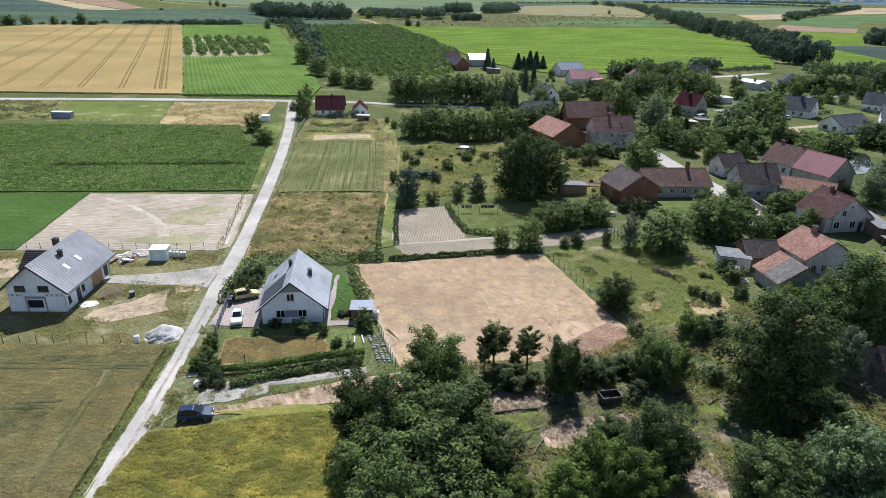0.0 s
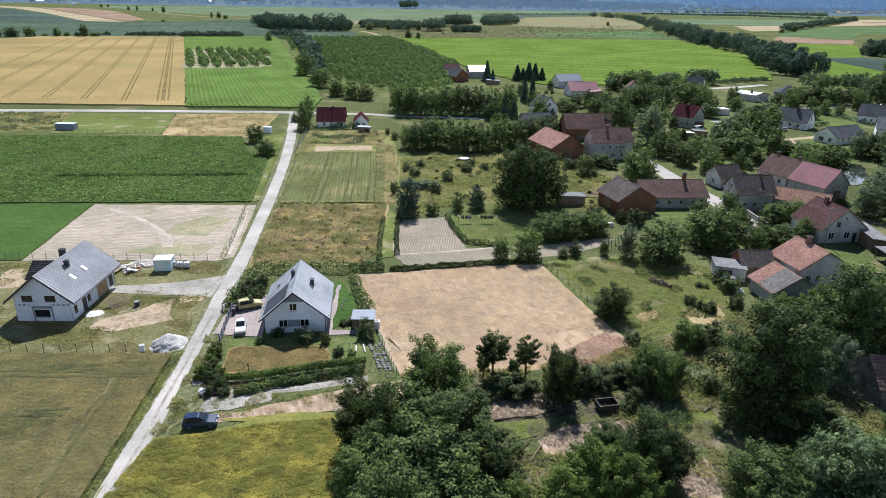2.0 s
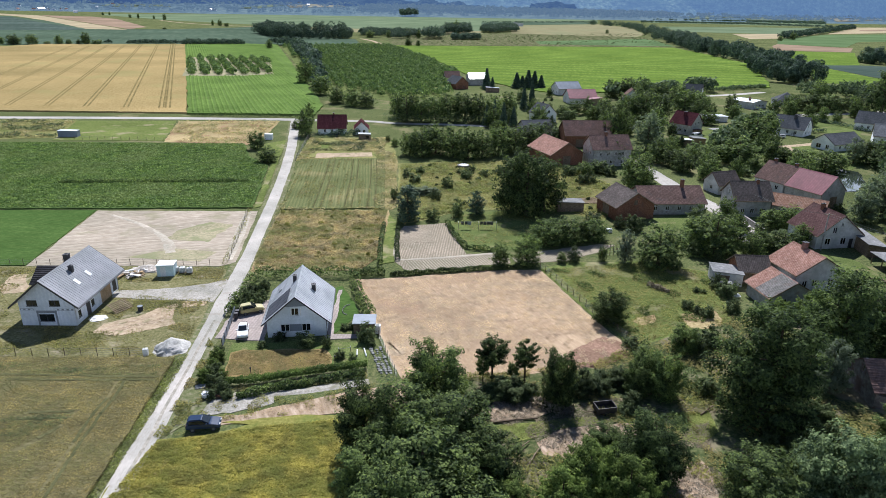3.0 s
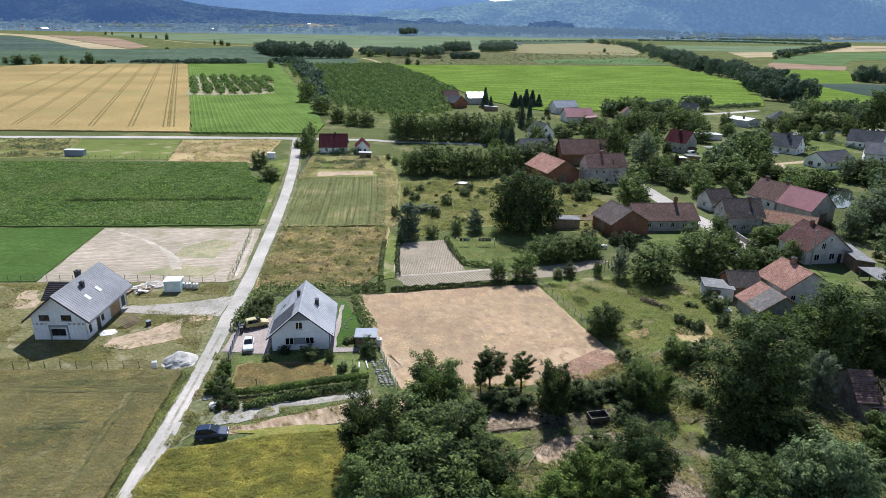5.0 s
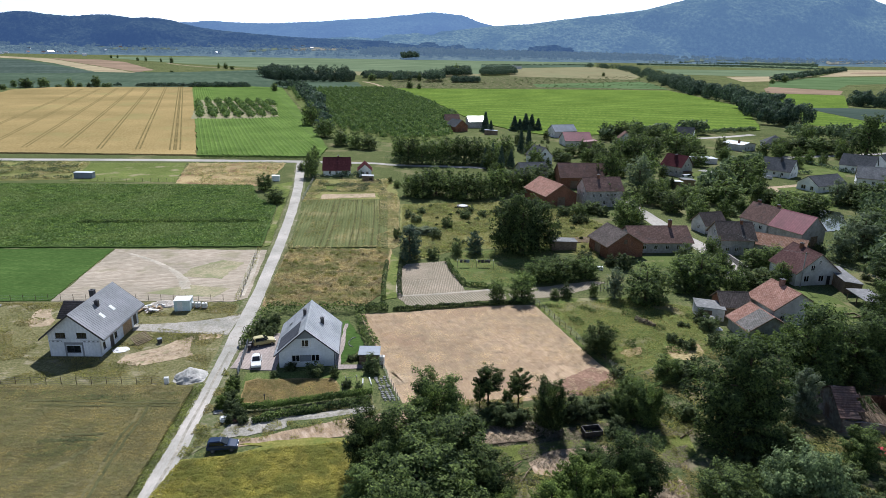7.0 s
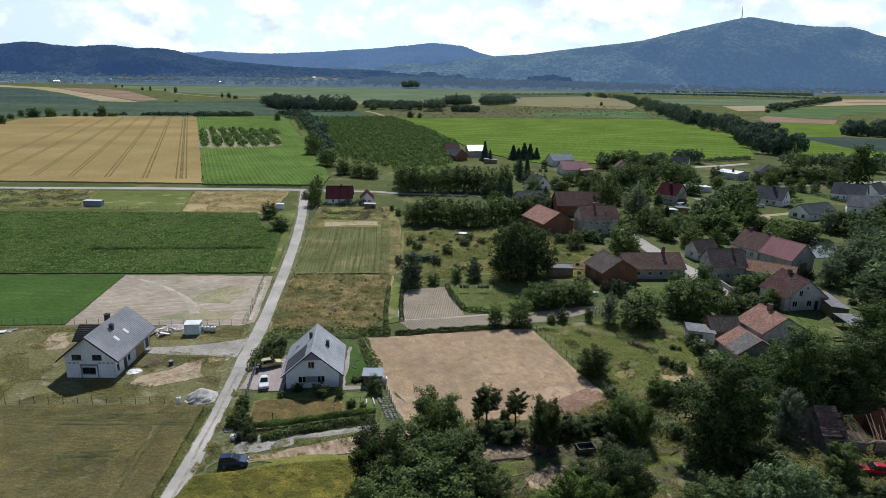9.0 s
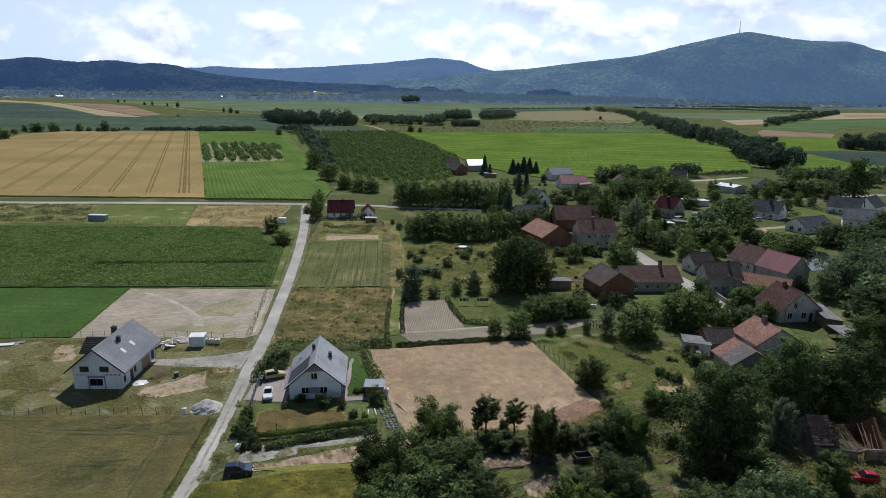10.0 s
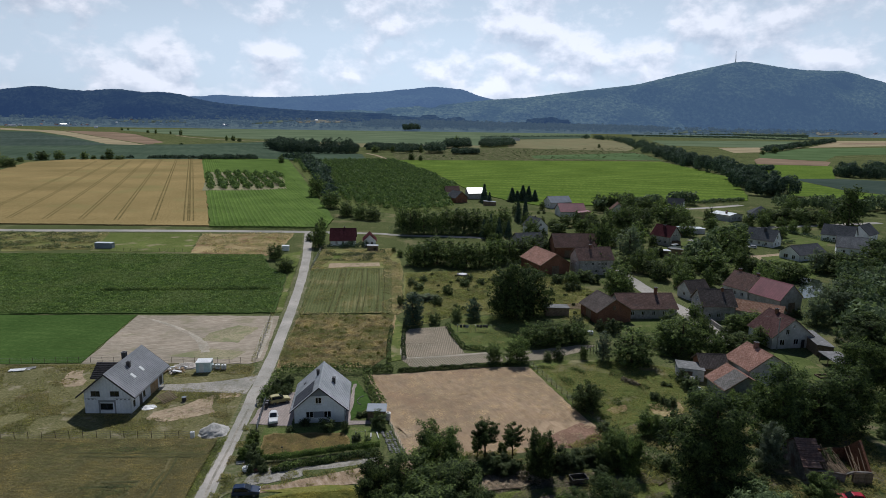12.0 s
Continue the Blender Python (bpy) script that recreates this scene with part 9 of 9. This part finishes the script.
for k, x in enumerate((-3.6, -2.7, -2.0, 0.9, 1.7, 2.6, 3.3)):
    bm = bmesh.new()
    w_ = 0.32 + 0.06 * (k % 3)
    add_prism(bm, [(x - w_, 0.39, 1.86), (x + w_, 0.39, 1.86), (x + w_ * 0.9, 0.44, 1.0 + 0.15 * (k % 2)), (x - w_ * 0.95, 0.42, 1.05)], (0, 0.03, 0))
    part("laundry", bm, m_dark if k != 2 else m_panelgrey, line)
fence("bed_trellis", [(33.0, 125.0), (38.6, 127.4)], 0.9, 1.6, "short timber trellis with climbing beans", 3, 0.05)
fence("bed_trellis", [(33.8, 122.8), (38.9, 124.8)], 0.9, 1.6, "short timber trellis with climbing beans", 3, 0.05)
hedge("lawn_hedge", [(177.4, 310.0), (182.7, 291.6), (185.3, 276.4)], 0.9, 1.8, "dark clipped hedge between new gardens", l_spruce, 60)
hedge("lawn_hedge", [(146, 268), (156, 274), (166, 279)], 0.8, 1.6, "dark conifer hedge before the new house", l_spruce, 60)
hedge("lawn_hedge", [(-57, 247), (-46, 248.6), (-40, 249.4)], 0.7, 1.8, "row of dark clipped conifers by the maroon-roofed house", l_spruce, 60)
terrace = part("paved_terrace", box(-5, 5, -3, 3, -0.05, 0.1, bevel=0.02), m_palestone)
terrace.matrix_basis = pose(120.4, 279, 0, 0, 0, -60)
tagged(terrace, "pale paved garden terrace", "terrace", kind="structure")
bench = base("sandpit", pose(84.4, 111.8, 0.03, 0, 0, 10), "dark timber sandpit frame on the lawn", "sandpit")
for a in ((-1.4, 1.4, -1.0, -0.8), (-1.4, 1.4, 0.8, 1.0), (-1.4, -1.2, -0.8, 0.8), (1.2, 1.4, -0.8, 0.8)):
    part("board", box(*a, 0, 0.35), m_timber, bench)
pool = base("paddling_pool", pose(4.8, 201, 0.05), "round dark garden pool with a white cover", "pool")
bm = bmesh.new()
add_tube(bm, [(0, 0, 0), (0, 0, 0.75)], [2.0, 2.0], 20)
part("tub", bm, m_dark, pool)
bm = bmesh.new()
add_tube(bm, [(0.2, 0.1, 0.752), (0.2, 0.1, 0.8)], [1.5, 1.5], 16)
part("cover", bm, m_white, pool)
for k in range(5):
    ob = part("plank_stack", box(-2.4, 2.4, -0.5, 0.5, 0, 0.25, bevel=0.03), m_timber)
    ob.matrix_basis = pose(38.4 + 0.5 * (k % 2), 161.6 + 1.1 * k, 0.05, 0, 0, 4 * k)
    tagged(ob, "low stack of weathered boards on the grass", "boards", "board stacks by the barn")
drum2 = part("water_tank", box(-0.7, 0.7, -0.5, 0.5, 0, 0.9, bevel=0.12), m_white)
drum2.location = (38.0, 138.4, 0.03)
tagged(drum2, "white plastic water tank in the garden", "tank")
heap("white_tarp", "crumpled white sheet lying by the garage", 53.4, 103.8, 0.9, 0.6, 0.5, m_white, 21.0, "tarpaulin")
table = base("garden_table", pose(52.4, 106.4, 0, 0, 0, -20), "small grey roofed bench table by the garage", "table")
part("tabletop", box(-1.1, 1.1, -0.9, 0.9, 1.5, 1.6, bevel=0.02), m_felt, table)
for x in (-0.95, 0.95):
    for y in (-0.75, 0.75):
        part("leg", box(x - 0.05, x + 0.05, y - 0.05, y + 0.05, 0, 1.498), m_timber, table)
wall_ = part("garden_wall", box(-0.2, 0.2, -5.6, 5.6, -0.2, 1.3, bevel=0.03), m_greyrender)
wall_.matrix_basis = pose(74.6, 145.0, 0, 0, 0, 2)
tagged(wall_, "low grey rendered wall beside the village road", "wall")


def utility_pole(x, y, h, ends, label):
    ob = base("utility_pole", pose(x, y, 0), label, "utility pole")
    bm = bmesh.new()
    add_tube(bm, [(0, 0, -0.5), (0, 0, h)], [0.16, 0.11], 8)
    part("pole", bm, m_palestone, ob)
    part("crossarm", box(-0.9, 0.9, -0.06, 0.06, h - 0.35, h - 0.22), m_timber, ob)
    for ex, ey, ez in ends:
        for o in (-0.7, 0.7):
            bm = bmesh.new()
            pts = [(o * (1 - 0.6 * f) + (ex - x) * f, (ey - y) * f, h - 0.2 + (ez - h) * f - 1.6 * f * (1 - f) * 2) for f in np.linspace(0, 1, 9)]
            add_tube(bm, pts, [0.018] * 9, 4)
            part("wire", bm, m_wire, ob)


utility_pole(82.6, 128.9, 8.5, [(100, 104, 7.5), (77.0, 151.6, 6.4)], "concrete utility pole with wires by the white house")
# ---- weeds in patches ----
def patchy(scale, level, seed):
    return lambda x, y: noise.noise((x * scale, y * scale, seed)) > level


HEATH = [(-42, 149.5), (-15.5, 152), (-14.6, 118.6), (-17.6, 112.8), (-38, 111.8), (-39.8, 119)]
tufts("heath_weeds", HEATH, 22, 0.35, 0.3, l_green, "green weeds in patches on the heath", patchy(0.14, 0.2, 1.0), 31, 0.08, 0.7)
tufts("meadow_weeds", [(-16, 204), (19, 210), (40, 204), (51, 174), (39, 147), (25.8, 157), (3.6, 153.5), (-10.6, 142), (-12.6, 152.1)], 9, 0.5, 0.42, l_vergegreen, "green and yellow weeds in the wild meadow", patchy(0.1, 0.0, 4.0), 32, 0.08, 0.7)
tufts("orchard_weeds", [(19, 114.5), (41, 119.6), (54.5, 113.6), (48, 94), (38.5, 89.4), (29.8, 84.4), (26, 93.6)], 30, 0.25, 0.26, l_lush, "fresh green weeds in the meadow", patchy(0.25, 0.3, 6.0), 33, 0.06, 0.6)
tufts("vine_weeds", [(-30.8, 71), (-24, 71.4), (-17, 73.6), (-11.2, 75.6), (-10.8, 72.9), (-16, 71.9), (-24, 69.9), (-29.6, 69.2)], 50, 0.3, 0.22, l_green, "dry weeds between the vines", patchy(0.5, -0.05, 7.0), 34, 0.06, 0.4)
tufts("track_weeds", [(-31, 63), (-23, 64.3), (-11, 65.6), (-3, 67), (-3, 73), (-10, 72.2), (-19, 69.6), (-29, 68.4)], 40, 0.22, 0.22, l_green, "grass along the dirt track", patchy(0.42, 0.12, 8.0), 35, 0.08, 0.4)
tufts("track_straw", [(-27, 63.8), (-14, 66), (-3, 67.6), (-3, 72.8), (-10, 71), (-19, 67.6), (-26, 64.8)], 34, 0.08, 0.26, l_straw, "loose straw on the dirt track", patchy(0.3, -0.3, 9.0), 36, 0.07, 0.16, 0.12)
tufts("lawn_straw", [(-32, 79.6), (-30.6, 80.6), (-18.8, 81.2), (-16.8, 79), (-17, 76), (-26, 74.2), (-31, 73.6)], 90, 0.12, 0.2, l_drylawn, "sun-dried grass of the front lawn", None, 37, 0.08, 0.35, 0.22)
tufts("lane_weeds", [(-35.5, 82), (-34.2, 78), (-32.8, 72), (-31.6, 66), (-33.6, 60), (-35, 59), (-35.2, 66), (-36, 76), (-37, 84)], 60, 0.25, 0.24, l_green, "dusty weeds beside the lane", patchy(0.4, 0.0, 10.0), 38, 0.07, 0.4)
tufts("site_weeds", [(-100, 109.9), (-47.4, 112.6), (-43.6, 111), (-41.5, 97), (-39.6, 80), (-43, 78), (-68.1, 77.8), (-84, 76.4)], 26, 0.12, 0.24, l_green, "green weeds on the building site", lambda x, y: not (-73 < x < -58.8 and 86.8 < y < 103.2) and noise.noise((x * 0.14, y * 0.14, 5.0)) > 0.05 and not (x > -60.5 and 97 < y < 105) and not (-54 < x < -46 and 87 < y < 93), 39, 0.05, 0.5)
UNDER = [(1, 70), (8, 70), (16, 68), (24, 70), (31, 72), (34, 66), (31.5, 58), (31, 47), (22, 47), (18, 56), (8, 56), (5, 62)]
tufts("dry_litter", UNDER, 46, 0.14, 0.24, l_dead, "dry grass litter on dusty ground", patchy(0.25, -0.15, 11.0), 40, 0.07, 0.3, 0.3)
tufts("glade_grass", [(6.0, 63.4), (10.6, 64.0), (16, 65.2), (22.3, 66.2), (28.4, 66.9), (34.8, 67.4), (34.2, 63.2), (31.0, 60.4), (28.6, 61.6), (27.8, 64.3), (22.0, 64.6), (15.4, 63.4), (11.8, 61.4), (8.8, 60.2), (6.4, 60.0)], 60, 0.1, 0.18, l_vergegreen, "bright green grass strip", None, 41, 0.08, 0.4, 0.3)
tufts("lawn_grass", [(0.6, 142.6), (3.8, 151), (25, 154.8), (21, 129.4), (10.3, 124.8), (4.8, 126)], 10, 0.1, 0.3, l_green, "sunny garden lawn grass", patchy(0.2, -0.1, 12.0), 42, 0.05, 0.4, 0.25)
tufts("field_edge_weeds", [(-6, 72.6), (9.6, 74.4), (22, 77), (29.6, 83), (28.2, 84.2), (21.6, 78.6), (9.4, 75.8), (-6, 74.2)], 50, 0.4, 0.26, l_green, "ragged weeds along the straw field", patchy(0.5, -0.1, 13.0), 43, 0.07, 0.5)
tufts("gravel_weeds", [(-33, 64), (-29, 68.6), (-24, 69.2), (-22.6, 67), (-26, 64.4), (-30, 63.8)], 40, 0.16, 0.2, l_green, "weeds growing through gravel", patchy(0.7, 0.18, 14.0), 44, 0.07, 0.4)
tufts("drive_weeds", [(-60, 101.8), (-50, 103.4), (-44, 106), (-41.6, 108), (-41.8, 96), (-55, 96.6), (-59.6, 97.4)], 24, 0.1, 0.22, l_green, "thin weeds along the drive", lambda x, y: noise.noise((x * 0.3, y * 0.3, 15.0)) > 0.3 or not 98 < y < 103 + (x + 60) * 0.16, 45, 0.07, 0.4)
tufts("fallow_grass", [(-107.5, 233.6), (-120, 277.6), (-77, 282), (-74, 251), (-75.6, 231)], 3, 0.8, 0.7, l_heath, "rough brown fallow grass", patchy(0.1, -0.2, 16.0), 46, 0.08, 0.4)
tufts("verge_meadow_grass", [(-184, 230.4), (-152, 237.6), (-164, 275), (-215, 273)], 3, 0.7, 0.7, l_heath, "rough dry meadow grass", patchy(0.1, -0.1, 17.0), 47, 0.08, 0.4)
tufts("cereal_ears", [(-50, 207), (-22.5, 210.8), (-16.8, 153.8), (-42.6, 151.8)], 7, 0.12, 0.5, l_green, "yellow-green cereal ears", lambda x, y: noise.noise((x * 0.9 + y * 0.08, y * 0.05, 18.0)) > 0.05, 48, 0.3, 0.25, 0.2)
tufts("plot_grass", [(-51.5, 206.5), (-54.6, 244), (-24.5, 247.5), (-18.4, 213.8), (-19, 211.5)], 14, 0.5, 0.45, l_heath, "long dry grass on the garden plot", lambda x, y: not (-47 < x < -26 and 209.5 < y < 222) and noise.noise((x * 0.12, y * 0.12, 19.0)) > -0.15, 53, 0.06, 0.4)
tufts("plot_weeds", [(-50.5, 222), (-52.6, 241), (-28, 245), (-24, 224)], 14, 0.6, 0.45, l_shrub, "dark green weeds on the garden plot", patchy(0.16, 0.12, 20.0), 54, 0.06, 0.6)
tufts("verge_olive", [(-216, 231), (-152, 237.6), (-164, 275), (-225, 273)], 4, 0.8, 0.6, l_shrub, "dull olive weeds on the uncut meadow", patchy(0.12, 0.0, 21.0), 55, 0.08, 0.6)
hedge("conifer_row", [(-47.5, 250.4), (-36.5, 251.8)], 0.8, 2.6, "row of dark clipped conifers before the maroon-roofed house", l_spruce, 90)
for k, (x, y, turn) in enumerate(((-93.8, 107.4, 22), (-93.0, 108.0, 30), (-94.6, 106.9, 14))):
    ob = part("plasterboard", box(-1.6, 1.6, -0.7, 0.7, 0, 0.07, bevel=0.01), m_white if k != 1 else m_palestone)
    ob.matrix_basis = pose(x, y, 0.06 + 0.075 * k, 0, 0, turn)
    tagged(ob, "white building panel lying on the worn grass", "panel", "panels on the grass")
wood("heath_clumps", HEATH, 6.4, 0.9, "low green bushes on the heath", leaf=0.28, grain=34, material=l_green, gaps=0.45)
wood("heath_tussocks", HEATH, 4.0, 0.6, "pale brown grass tussocks on the heath", leaf=0.3, grain=22, material=l_heath)
wood("meadow_clumps", [(-15, 203), (19, 209), (39, 203), (50, 174), (39, 150), (26, 158), (4, 154), (-12, 153)], 10.0, 1.2, "low bushes scattered over the wild meadow", leaf=0.36, grain=40, material=l_shrub, gaps=0.4)

EDGE = [(-24.6, 210.6), (-18.0, 211.6), (-13.6, 157), (-14.8, 152.8), (-19.6, 153.4), (-21.6, 180)]
tufts("cereal_edge_grass", EDGE, 9, 0.35, 0.5, l_heath, "dry yellow grass along the cereal plot", lambda x, y: noise.noise((x * 0.35, y * 0.12, 22.0)) + (x + 0.13 * (y - 153) + 17.5) * 0.2 > 0.05, 56, 0.25, 0.3)
tufts("cereal_foot_grass", [(-42.5, 152.8), (-15, 154.6), (-15, 151.4), (-42.5, 149.4)], 9, 0.3, 0.5, l_heath, "dry yellow grass between two plots", patchy(0.3, -0.15, 23.0), 57, 0.2, 0.3)
